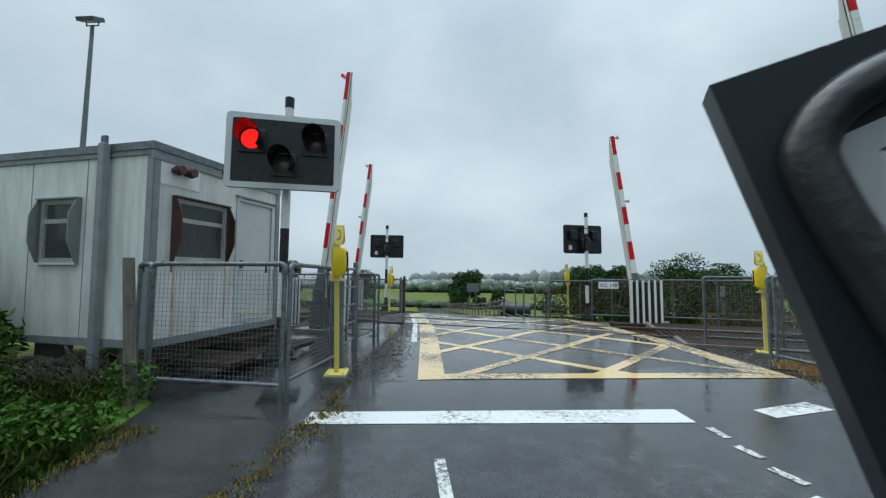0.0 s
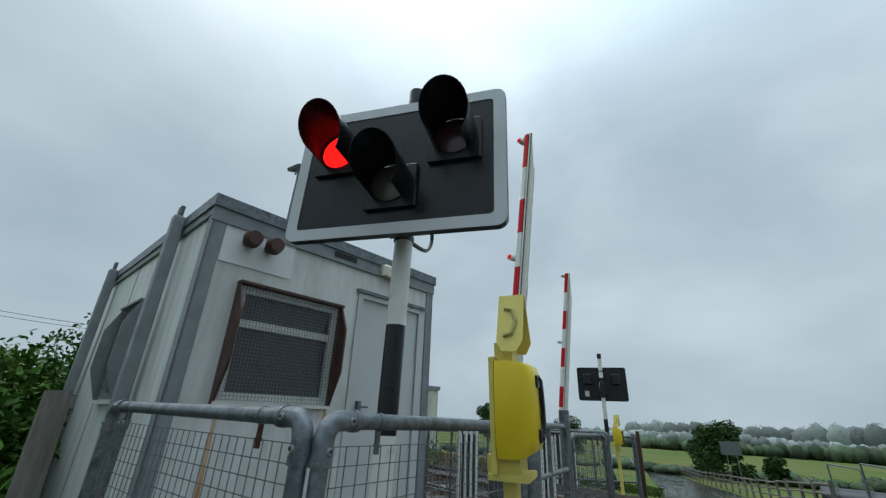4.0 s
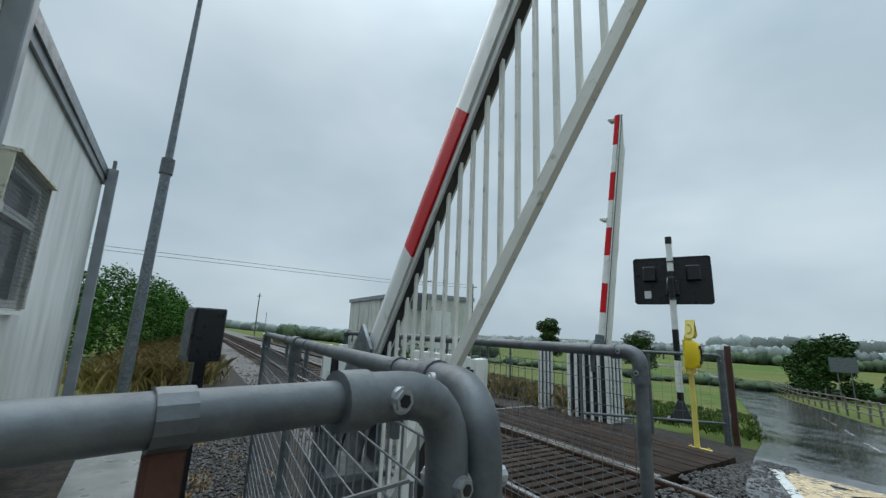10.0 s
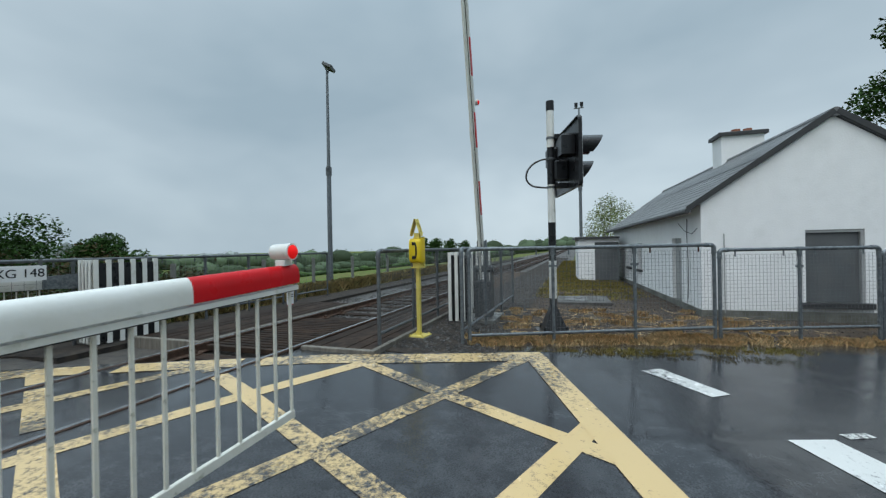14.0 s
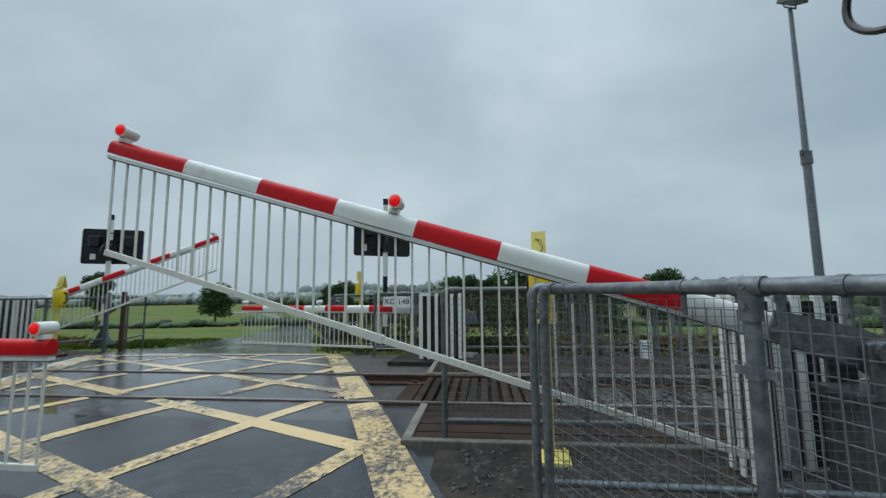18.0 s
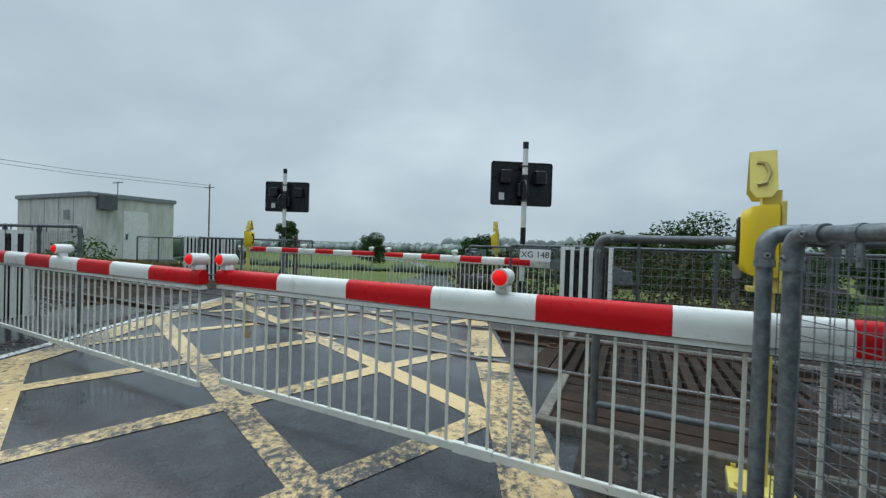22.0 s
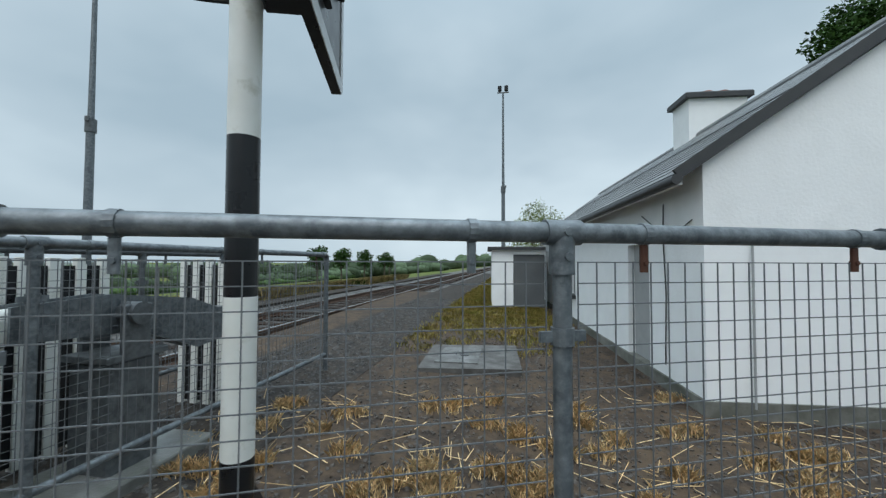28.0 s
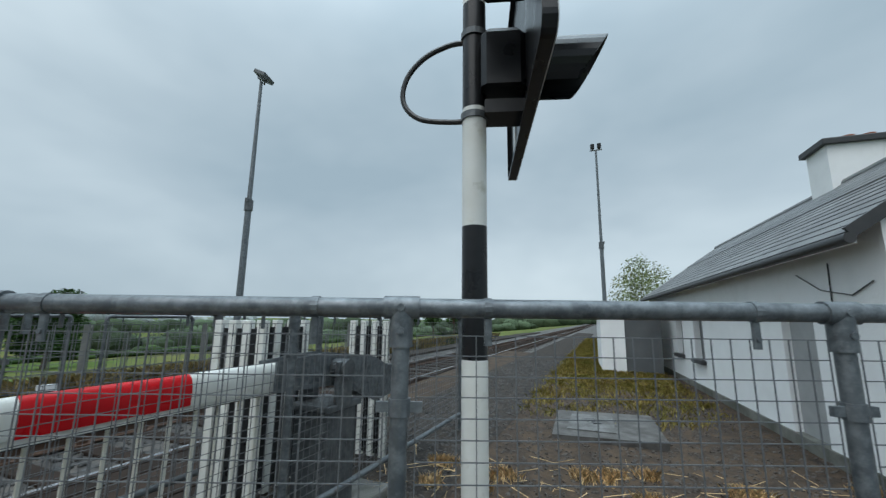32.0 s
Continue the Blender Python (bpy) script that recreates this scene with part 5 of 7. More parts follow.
# ---- site cabin ----
def cabin():
    c0, c1 = Vector((-2.48, 6.01)), Vector((-1.98, 8.96))
    zb, zt = 0.46, 3.44
    th = thing("site_cabin", along(c0, c1, 0) @ pose(0, 0, 0, 0, -1.0, 0), "pale grey prefabricated site cabin with meshed windows on blocks", "cabin")
    L, D = 2.99, 4.60
    # walls stand along x (front, y = 0) and back to y = D
    def wall(name, u0, u1, z0, z1, holes, place):
        cells = [turned(pierced(u0, u1, z0, z1, 0.0, 0.06, holes), place)]
        return part(name, cells, CABIN_WHITE, th, "pale grey cladding panel")
    front, near, far = pose(0, 0, 0), pose(0, D, 0, 0, 0, -90), pose(L, 0, 0, 0, 0, 85)
    skew = math.tan(radians(5))
    wf = wall("wall", 0.06, L - 0.06, zb, zt, [(0.36, 1.46, 1.72, 2.74), (1.76, 2.78, 0.62, 2.98)], front)
    wn_ = wall("wall", 0, D, zb, zt, [(D - 2.24, D - 1.42, 1.69, 2.70)], near)
    wf_ = wall("wall", 0, D, zb, zt, [(1.36, 2.24, 1.62, 2.60)], far)
    part("wall", [brick(0.06, D - 0.06, zb, L + D * skew - 0.06, D, zt)], CABIN_WHITE, th)
    part("floor_panel", [brick(0.06, 0.06, zb, L - 0.06, D - 0.06, zb + 0.08)], CABIN_GREY, th)
    roof = part("roof", [prism([(-0.05, -0.05), (L + 0.05, -0.05), (L + 0.05 + D * skew, D + 0.05), (-0.05, D + 0.05)], zt - 0.02, zt + 0.10)], GALV, th, "grey sheet roof")
    part("fascia", [brick(-0.035, -0.03, zt - 0.16, L + 0.035, -0.002, zt - 0.02)], CABIN_GREY, th)
    part("fascia", [brick(-0.03, 0.0, zt - 0.10, -0.002, D, zt - 0.02)], CABIN_GREY, th)
    part("fascia", [turned(brick(0.0, -0.03, zt - 0.10, D, -0.002, zt - 0.02), far)], CABIN_GREY, th)
    part("skirting", [brick(-0.02, -0.02, zb - 0.06, L + 0.02, -0.002, zb + 0.06)], CABIN_GREY, th)
    part("skirting", [brick(-0.02, 0, zb - 0.06, -0.002, D, zb + 0.06)], CABIN_GREY, th)
    for x, y in ((-0.02, -0.02), (L - 0.10, -0.02)):
        part("corner_trim", [brick(x, y, zb - 0.04, x + 0.12, y + 0.018, zt - 0.16)], CABIN_GREY, th, "dark grey corner strip")
    part("corner_trim", [brick(-0.022, -0.02, zb - 0.04, -0.004, 0.10, zt - 0.1)], CABIN_GREY, th)
    part("corner_trim", [brick(L + 0.004, -0.02, zb - 0.04, L + 0.022, 0.16, zt - 0.1)], CABIN_GREY, th)
    # lifting posts stand off the side walls
    for y, side in ((0.86, -1), (3.80, -1), (0.78, 1), (4.5, 1)):
        x = -0.10 if side < 0 else L + 0.10 + y * skew
        post = part("side_post", [brick(x - 0.055, y - 0.06, 0.1, x + 0.055, y + 0.06, zt + 0.10, 0.008)], CABIN_GREY, th, "dark grey steel lifting post")
        part("lug", [brick(x - 0.02, y - 0.05, zt + 0.10, x + 0.02, y + 0.05, zt + 0.22)], GALV_DARK, post)
        part("stay", [brick(min(x, x - side * 0.12), y - 0.02, zt - 0.04, max(x, x - side * 0.12), y + 0.02, zt)], GALV_DARK, post)
    for k, y in enumerate((0.2, 2.0, 3.9)):
        part("panel_joint", [brick(-0.006, 1.30 + 0.0 * y + 1.2 * k, zb, -0.001, 1.312 + 1.2 * k, zt)], CABIN_GREY, th)
    # block supports and dark bearers
    for x in (0.1, L - 0.4):
        for y in (0.25, 2.0, 3.8):
            part("block", [brick(x, y, -0.2, x + 0.3, y + 0.4, zb - 0.06)], SLAB, th, "concrete support block")
    part("bearer", [brick(0.02, 0.0, 0.24, L - 0.02, 0.14, zb - 0.01)], SLEEPER, th, "dark timber bearer")
    part("bearer", [brick(0.02, D - 0.2, 0.24, L - 0.02, D - 0.06, zb - 0.01)], SLEEPER, th)

    def window(u0, u1, z0, z1, place, box, cheeks):
        """A top-hung window with a mesh guard in a deep wooden box; place: its wall."""
        w = part("window", [turned(frame_plate([(u0, z0), (u1, z0), (u1, z1), (u0, z1)], [(u0 + 0.07, z0 + 0.07), (u1 - 0.07, z0 + 0.07), (u1 - 0.07, z1 - 0.07), (u0 + 0.07, z1 - 0.07)], -0.02, 0.05), place)], WHITE_PAINT, th, "white framed window")
        zm = z0 + (z1 - z0) * 0.66
        part("transom", [turned(brick(u0 + 0.07, -0.025, zm - 0.035, u1 - 0.07, 0.05, zm + 0.035), place)], WHITE_PAINT, w)
        part("pane", [turned(brick(u0 + 0.07, 0.02, z0 + 0.07, u1 - 0.07, 0.026, zm - 0.035), place)], DARK_GLASS, w, "dark reflecting pane")
        part("pane", [turned(brick(u0 + 0.07, 0.02, zm + 0.035, u1 - 0.07, 0.026, z1 - 0.07), place)], DARK_GLASS, w, "dark reflecting pane")
        part("blind", [turned(brick(u0 + 0.07, 0.05, z0 + 0.07, u1 - 0.07, 0.055, z1 - 0.07), place)], CABIN_GREY, w)
        part("guard_mesh", [turned(p, place @ pose(0, -0.07, 0)) for p in wire_mesh(u0 + 0.01, u1 - 0.01, z0 + 0.01, z1 - 0.01, 0.032, 0.0022)], WIRE, w, "fine wire window guard")
        for u, s in ((u0, -1), (u1, 1)):
            poly = [(0, z0 - 0.03), (0, z1 + 0.03), (0.07, z1 + 0.02), (cheeks, z1 - 0.25), (cheeks, z0 + 0.32), (0.05, z0 - 0.03)]
            v, f = prism(poly, 0, 0.022)
            flip = [(u + s * (0.002 + pz), -px - 0.0, py) for px, py, pz in v]
            part("guard_cheek", [turned((flip, f), place)], box, w, "dark splayed window cheek")
        part("guard_head", [turned(brick(u0 - 0.03, -0.10, z1 + 0.005, u1 + 0.03, -0.002, z1 + 0.03), place)], box, w)
        part("sill", [turned(brick(u0 - 0.02, -0.06, z0 - 0.035, u1 + 0.02, -0.002, z0 - 0.004), place)], WHITE_PAINT, w)
        return w

    window(0.36, 1.46, 1.72, 2.74, front, BROWN_PAINT, 0.20)
    window(D - 2.24, D - 1.42, 1.69, 2.70, near, CABIN_GREY, 0.18)
    window(1.36, 2.24, 1.62, 2.60, far, CREAM_PAINT, 0.06)
    door = part("door", [brick(1.78, 0.012, 0.64, 2.76, 0.05, 2.96)], CABIN_DOOR, th, "plain pale grey steel door")
    part("door_frame", [frame_plate([(1.72, 0.58), (2.84, 0.58), (2.84, 3.00), (1.72, 3.00)], [(1.79, 0.64), (2.75, 0.64), (2.75, 2.94), (1.79, 2.94)], -0.022, -0.001)], CABIN_DOOR, door, "silver door frame")
    part("door_drip", [brick(1.69, -0.045, 3.002, 2.86, -0.002, 3.04)], GALV, door)
    part("door_handle", [brick(1.86, -0.05, 1.62, 1.90, 0.012, 1.78), tube((1.88, -0.045, 1.72), (2.0, -0.045, 1.72), 0.012, 8)], GALV, door, "steel lever handle")
    part("kick_plate", [brick(1.84, -0.004, 0.70, 2.70, 0.011, 0.78)], CREAM_PAINT, door)
    plate_ = part("speaker_panel", [brick(0.11, -0.012, 2.92, 0.83, -0.002, 3.33)], SIGN_WHITE, th, "white plate behind the horns")
    for x in (0.33, 0.55):
        part("horn_speaker", [turned(tube((0, 0, 0), (0, 0, 0.10), 0.05, 14, 0.075), pose(x, -0.012, 3.17, 90, 0, 0)), turned(tube((0, 0, 0.1), (0, 0, 0.19), 0.088, 16, 0.07), pose(x, -0.012, 3.17, 90, 0, 0))], BROWN_PAINT, plate_, "brown round horn", soft=True)
    lamp = part("bulkhead_lamp", [brick(1.99, -0.12, 3.28, 2.29, -0.002, 3.43, 0.025)], CREAM_PAINT, th, "yellowed plastic bulkhead lamp")
    part("vent", [brick(1.30, -0.034, zt - 0.11, 1.62, -0.03, zt - 0.04)], BLACK_PAINT, th)
    for k, (x, z0, z1) in enumerate(((1.46, 0.7, 1.70), (0.40, 0.5, 1.70))):
        part("rust_streak", [brick(x, -0.003, z0, x + 0.034, -0.0005, z1)], RUST_STAIN, th, "thin rust streak under the window")
    # timber deck and step at the door
    deck = thing("cabin_step", along(c0, c1, 0), "dark wet timber step below the cabin door", "step")
    for k in range(4):
        part("plank", [brick(0.5, -1.0 + 0.24 * k, 0.06, 2.95, -0.78 + 0.24 * k, 0.13 + 0.003 * (k % 2), 0.006)], SLEEPER, deck)
    part("riser", [brick(1.5, -0.38, 0.131, 2.9, -0.04, 0.32, 0.008)], SLEEPER, deck)
    return th


CABIN_DOOR = shade("cabin_door_paint", (0.54, 0.56, 0.555), 0.38, 0, (0.47, 0.49, 0.485), 3, 0.6, bump=0.05)
cabin()


# ---- relay building beyond the track ----
def relay_building():
    m = Matrix.Translation((-14.3, 23.0, 0)) @ pose(0, 0, 0, 0, 0, TRACK_TURN)
    z0, z1 = -0.7, 3.38
    L, D = 8.3, 4.1
    th = thing("relay_building", m, "small white flat-roofed equipment building beyond the track", "building")
    part("wall", [brick(-L, 0, z0, 0, 0.12, z1)], CREAM_WALL, th, "dirty white panel wall")
    part("wall", [brick(-0.12, 0.12, z0, 0, D, z1)], CREAM_WALL, th)
    part("wall", [brick(-L, D - 0.12, z0, -0.12, D, z1)], CREAM_WALL, th)
    part("wall", [brick(-L, 0.12, z0, -L + 0.12, D - 0.12, z1)], CREAM_WALL, th)
    part("roof", [brick(-L - 0.1, -0.1, z1, 0.1, D + 0.1, z1 + 0.22, 0.02)], CABIN_GREY, th, "grey flat roof edge")
    part("plinth", [brick(-L - 0.04, -0.04, z0, 0.04, D + 0.04, 0.1)], SLAB, th)
    d = part("door", [brick(0.002, 1.5, 0.1, 0.05, 2.7, 2.75)], WHITE_PAINT, th, "white steel door")
    part("door_handle", [brick(0.05, 1.6, 1.2, 0.08, 1.7, 1.5)], GALV_DARK, d)
    part("cable_box", [brick(0.002, 0.3, 2.75, 0.3, 1.1, 3.5, 0.01)], GALV_DARK, th)
    part("vent", [brick(-2.6, -0.03, 2.2, -2.0, -0.002, 2.7)], CABIN_GREY, th)
    for k in range(3):
        part("step", [brick(0.05, 2.9 + 0.02 * k, z0, 1.2 - 0.3 * k, 4.0, -0.3 + 0.2 * k)], SLAB, th, "dark entrance step")
    for x in (-1.6, -3.25, -4.9, -6.55):
        part("joint_strip", [brick(x, -0.012, 0.1, x + 0.05, -0.001, z1)], CABIN_GREY, th)
    part("aerial", [tube((-0.6, 1.5, z1 + 0.2), (-0.6, 1.5, z1 + 1.0), 0.02, 6), brick(-1.1, 1.48, z1 + 0.9, -0.1, 1.52, z1 + 0.94)], GALV_DARK, th)
    return th


CREAM_WALL = shade("dirty_white_panel", (0.62, 0.62, 0.57), 0.6, 0, (0.50, 0.50, 0.44), 3, 0.7, (0.30, 0.31, 0.22), 1.4, 0.5, 0.1, 30, stretch=(2, 2, 0.5))
relay_building()


# ---- crossing keeper's cottage ----
def cottage():
    ang = -12.6
    th = thing("cottage", pose(10.75, 2.40, -0.1, 0, 0, ang), "single-storey whitewashed cottage with a slate roof and a chimney", "house")
    L, W, ze, zr = 12.6, 5.1, 2.62, 4.38
    t = 0.3
    # x runs along the house, y = 0 is the wall towards the track, y = -W the back
    def run(name, cells):
        return part(name, cells, WHITEWASH, th, "whitewashed rendered wall")
    holes = [(1.40, 2.22, 0.05, 1.85), (6.0, 6.75, 0.75, 1.75), (7.85, 8.55, 0.75, 1.75)]
    xs = sorted({0.0, L, *(h[0] for h in holes), *(h[1] for h in holes)})
    zs = [0.0, 0.05, 0.75, 1.75, 1.85, ze]
    run("wall", [pierced(xs[0], xs[-1], zs[0], zs[-1], -t, 0, holes)])
    run("wall", [brick(0, -W, 0, L, -W + t, ze)])
    g0, g1 = 2.0, 3.05
    v = [(x, y, z) for x in (0.0, t) for y, z in ((0, ze), (-W / 2, zr), (-W, ze))]
    peak = [(0, 1, 2), (5, 4, 3), (0, 3, 4, 1), (1, 4, 5, 2), (2, 5, 3, 0)]
    run("gable_wall", [turned(pierced(-W + t, -t, 0, ze, -t, 0, [(-g1, -g0, 0.36, 1.94)]), pose(0, 0, 0, 0, 0, 90))])
    run("gable_peak", [(v, peak)])
    run("gable_wall", [brick(L - t, -W + t, 0, L, -t, ze)])
    run("gable_peak", [([(x + L - t, y, z) for x, y, z in v], peak)])
    w = part("gable_window", [brick(0.08, -g1, 0.36, 0.14, -g0, 1.94)], BOARDED, th, "boarded dark grey window")
    part("window_sill", [brick(-0.10, -g1 - 0.12, 0.24, 0.08, -g0 + 0.12, 0.36, 0.01)], DARK_TRIM, w)
    part("window_reveal", [brick(0.02, -g1, 1.88, 0.14, -g0, 1.94), brick(0.02, -g1, 0.36, 0.14, -g1 + 0.06, 1.88)], PLASTIC_GREY, w)
    d = part("door", [brick(1.40, -0.16, 0.05, 2.22, -0.10, 1.85)], PLASTIC_GREY, th, "boarded pale grey door")
    for a, b in ((6.0, 6.75), (7.85, 8.55)):
        win = part("window", [brick(a, -0.2, 0.75, b, -0.14, 1.75)], BOARDED, th, "small boarded grey window")
        part("window_sill", [brick(a - 0.08, -0.1, 0.66, b + 0.08, 0.10, 0.75, 0.008)], DARK_TRIM, win)
    part("plinth", [brick(-0.03, -W - 0.03, -0.2, L, 0.03, 0.16)], DARK_PLINTH, th, "damp grey base of the wall")
    # roof: two slopes of slates on boards
    rise = math.atan2(zr - ze, W / 2)
    slope = math.hypot(zr - ze, W / 2)
    over = 0.32
    for side in (0, 1):
        base = Matrix.Translation((0, 0 if side == 0 else -W, ze + 0.02)) @ pose(0, 0, 0, -math.degrees(rise) if side == 0 else math.degrees(rise), 0, 0)
        sy = -1 if side == 0 else 1
        deck = part("roof_slope", [turned(brick(-0.06, min(-sy * over, sy * slope), 0.0, L + 0.18, max(-sy * over, sy * slope), 0.05), base)], SLATE, th, "wet grey slate roof slope")
        rows_n = 15
        for k in range(rows_n):
            y0 = -over + (slope + over) * k / rows_n
            if side == 0:
                for j in range(34):
                    x0 = -0.08 + (L + 0.28) * (j + 0.5 * (k % 2)) / 34.5
                    if k < 9 and j < 33:
                        ob = part("slate", SLATE_MESH, SLATE, deck, "", base @ pose(x0, -(y0), 0.052, 2.2, 0, 0))
                if k >= 9:
                    part("slate_course", [turned(brick(-0.08, -y0 - 0.26, 0.052 + 0.002 * k, L + 0.2, -y0, 0.066 + 0.002 * (k % 3)), base)], SLATE, deck)
    part("ridge", [tube((-0.08, -W / 2, zr + 0.07), (L + 0.2, -W / 2, zr + 0.07), 0.10, 10)], SLATE, th, "ridge tiles")
    for sgn in (0, 1):
        a, b = Vector((0, 0.27, ze - 0.16)), Vector((0, -W / 2, zr + 0.06))
        if sgn:
            a, b = Vector((0, -W - 0.27, ze - 0.16)), Vector((0, -W / 2, zr + 0.06))
        n = (b - a).normalized()
        up = Vector((0, -n.z, n.y)) if n.y > 0 else Vector((0, n.z, -n.y))
        v = [Vector((x, 0, 0)) + p + up * o for x in (-0.09, -0.05) for p, o in ((a, -0.02), (b, -0.02), (b, 0.10), (a, 0.10))]
        part("barge_board", [(v, [(0, 1, 2, 3), (7, 6, 5, 4), (0, 4, 5, 1), (1, 5, 6, 2), (2, 6, 7, 3), (3, 7, 4, 0)])], DARK_TRIM, th, "dark painted barge board")
        part("soffit", [(([Vector((x, 0, 0)) + p + up * o for x in (-0.05, 0.0) for p, o in ((a, 0.0), (b, 0.0), (b, 0.03), (a, 0.03))]), [(0, 1, 2, 3), (7, 6, 5, 4), (0, 4, 5, 1), (1, 5, 6, 2), (2, 6, 7, 3), (3, 7, 4, 0)])], DARK_TRIM, th)
    part("gutter", [tube((-0.1, 0.30, ze - 0.18), (L, 0.30, ze - 0.20), 0.055, 10)], DARK_TRIM, th, "dark rain gutter", soft=True)
    part("fascia", [brick(0, 0.20, ze - 0.22, L, 0.24, ze - 0.08)], WHITEWASH, th)
    # wing behind, its ridge a little higher
    x0, x1, yb, zq = 6.4, 13.6, -W - 4.4, zr + 0.75
    wing = part("rear_wing", [brick(x0, yb, 0, x1, -W - 0.02, ze)], WHITEWASH, th, "whitewashed rear wing")
    v = [(x, y, z) for x in (x0 - 0.15, x1 + 0.15) for y, z in ((-W + 0.2, ze + 0.05), ((yb - W) / 2, zq), (yb - 0.25, ze + 0.05))]
    part("rear_roof", [(v, [(0, 1, 2), (5, 4, 3), (0, 3, 4, 1), (1, 4, 5, 2), (2, 5, 3, 0)])], SLATE, wing, "slate roof of the rear wing")
    part("rear_chimney", [brick(x0 + 0.2, (yb - W) / 2 - 0.3, zq - 0.4, x0 + 0.7, (yb - W) / 2 + 0.3, zq + 0.55, 0.02), tube((x0 + 0.45, (yb - W) / 2, zq + 0.55), (x0 + 0.45, (yb - W) / 2, zq + 0.8), 0.09, 10)], CHIMNEY_DARK, wing, "small dark brick chimney")
    x, yc, h = 5.0, -W / 2 - 0.38, 5.42
    ch = part("chimney", [brick(x, yc - 0.62, zr - 1.2, x + 0.75, yc + 0.62, h - 0.12)], WHITEWASH, th, "whitewashed chimney stack")
    part("chimney_cap", [brick(x - 0.1, yc - 0.72, h - 0.12, x + 0.85, yc + 0.72, h, 0.02)], DARK_TRIM, ch)
    for dy in (-0.30, 0.05):
        part("chimney_pot", [tube((x + 0.37, yc + dy, h), (x + 0.37, yc + dy, h + 0.16), 0.14, 14, 0.13)], CHIMNEY_POT, ch, soft=True)
    part("wall_cable", [pipe([(0.9, 0.012, ze - 0.3), (0.92, 0.014, 1.9), (0.86, 0.012, 1.2), (0.9, 0.012, 0.3)], 0.008, 5), pipe([(0.2, 0.015, 2.05), (0.55, 0.015, 1.93), (1.1, 0.015, 2.02), (1.6, 0.015, 2.25)], 0.008, 5)], RUBBER, th)
    part("down_pipe", [tube((-0.03, -0.45, 0.1), (-0.03, -0.45, 1.9), 0.012, 6)], PLASTIC_GREY, th)
    shed = thing("outhouse", pose(10.75, 2.40, -0.1, 0, 0, ang), "low whitewashed outhouse with a dark door beside the cottage", "outhouse")
    part("wall", [brick(8.95, 1.35, 0, 9.15, 2.05, 2.0), brick(8.95, 0.30, 1.85, 9.15, 1.35, 2.0)], WHITEWASH, shed, "whitewashed wall")
    part("wall", [brick(9.15, 1.85, 0, 11.2, 2.05, 2.0)], WHITEWASH, shed)
    part("wall", [brick(11.0, 0.3, 0, 11.2, 1.85, 2.0)], WHITEWASH, shed)
    part("door", [brick(9.02, 0.32, 0, 9.08, 1.34, 1.84)], BOARDED, shed, "dark grey board door")
    part("roof", [brick(8.8, 0.31, 2.0, 11.35, 2.2, 2.1, 0.01)], DARK_TRIM, shed)
    return th


CHIMNEY_DARK = shade("weathered_chimney", (0.11, 0.085, 0.075), 0.85, 0, (0.06, 0.05, 0.048), 9, 0.8, bump=0.4)
BOARDED = shade("dark_grey_boarding", (0.10, 0.11, 0.115), 0.5, 0, (0.07, 0.075, 0.08), 4, 0.7, (0.15, 0.155, 0.155), 2, 0.5, 0.2, 30)
DARK_PLINTH = shade("damp_plinth", (0.20, 0.20, 0.18), 0.7, 0, (0.10, 0.10, 0.085), 3, 0.9, (0.06, 0.065, 0.045), 2, 0.7, 0.4, 30)
SLATE_MESH = from_parts([brick(0.0, -0.30, 0.0, 0.37, 0.0, 0.011)])
SLATE_MESH.materials.append(SLATE)
cottage()

# timber post-and-rail fence along the far road, field gates and road sign
def rail_fence(points, label):
    th = thing("post_and_rail_fence", pose(0, 0, 0), label, "fence")
    rng = random.Random(5)
    pts = [Vector((x, y, lie(x, y))) for x, y in points]
    for p in pts:
        part("post", [turned(brick(-0.055, -0.055, -0.4, 0.055, 0.055, 1.12 + rng.uniform(-0.05, 0.08), 0.008), Matrix.Translation(p) @ pose(0, 0, 0, rng.uniform(-3, 3), rng.uniform(-3, 3), rng.uniform(0, 90)))], WOOD, th)
    for a, b in zip(pts, pts[1:]):
        for h in (0.35, 0.68, 1.0):
            part("rail", [tube(a + Vector((0, 0, h + rng.uniform(-0.04, 0.04))), b + Vector((0, 0, h + rng.uniform(-0.04, 0.04))), 0.042, 6)], WOOD, th)
    return th


FENCE_LINE = [(4.45, 25.0), (4.15, 29.0), (3.7, 34), (2.6, 43), (0.6, 55), (-2.2, 71), (-7.0, 98)]
rail_fence([(float(np.interp(y, [b for _, b in FENCE_LINE], [a for a, _ in FENCE_LINE])), y) for y in [25.1 + 2.15 * k for k in range(28)]], "grey weathered timber post and rail fence along the far road")
sign = thing("road_sign_back", pose(2.9, 62.0, lie(2.9, 62.0) - 0.2, 0, 0, 8), "grey rectangular road sign seen from behind beside the far road", "road sign")
for x in (-0.45, 0.45):
    part("post", [tube((x, 0, 0), (x, 0, 4.4), 0.045, 8)], GALV, sign)
part("panel", [brick(-0.95, -0.05, 3.1, 0.95, -0.02, 4.4, 0.01)], GALV, sign)
drum = thing("water_drum", pose(5.35, 26.6, lie(5.4, 26.6) - 0.05, 0, 0, -12), "dark plastic drum lying in the field", "drum")
part("barrel", [turned(tube((-0.95, 0, 0), (0.95, 0, 0), 0.50, 18), pose(0, 0, 0.5))], RUBBER, drum, soft=True)
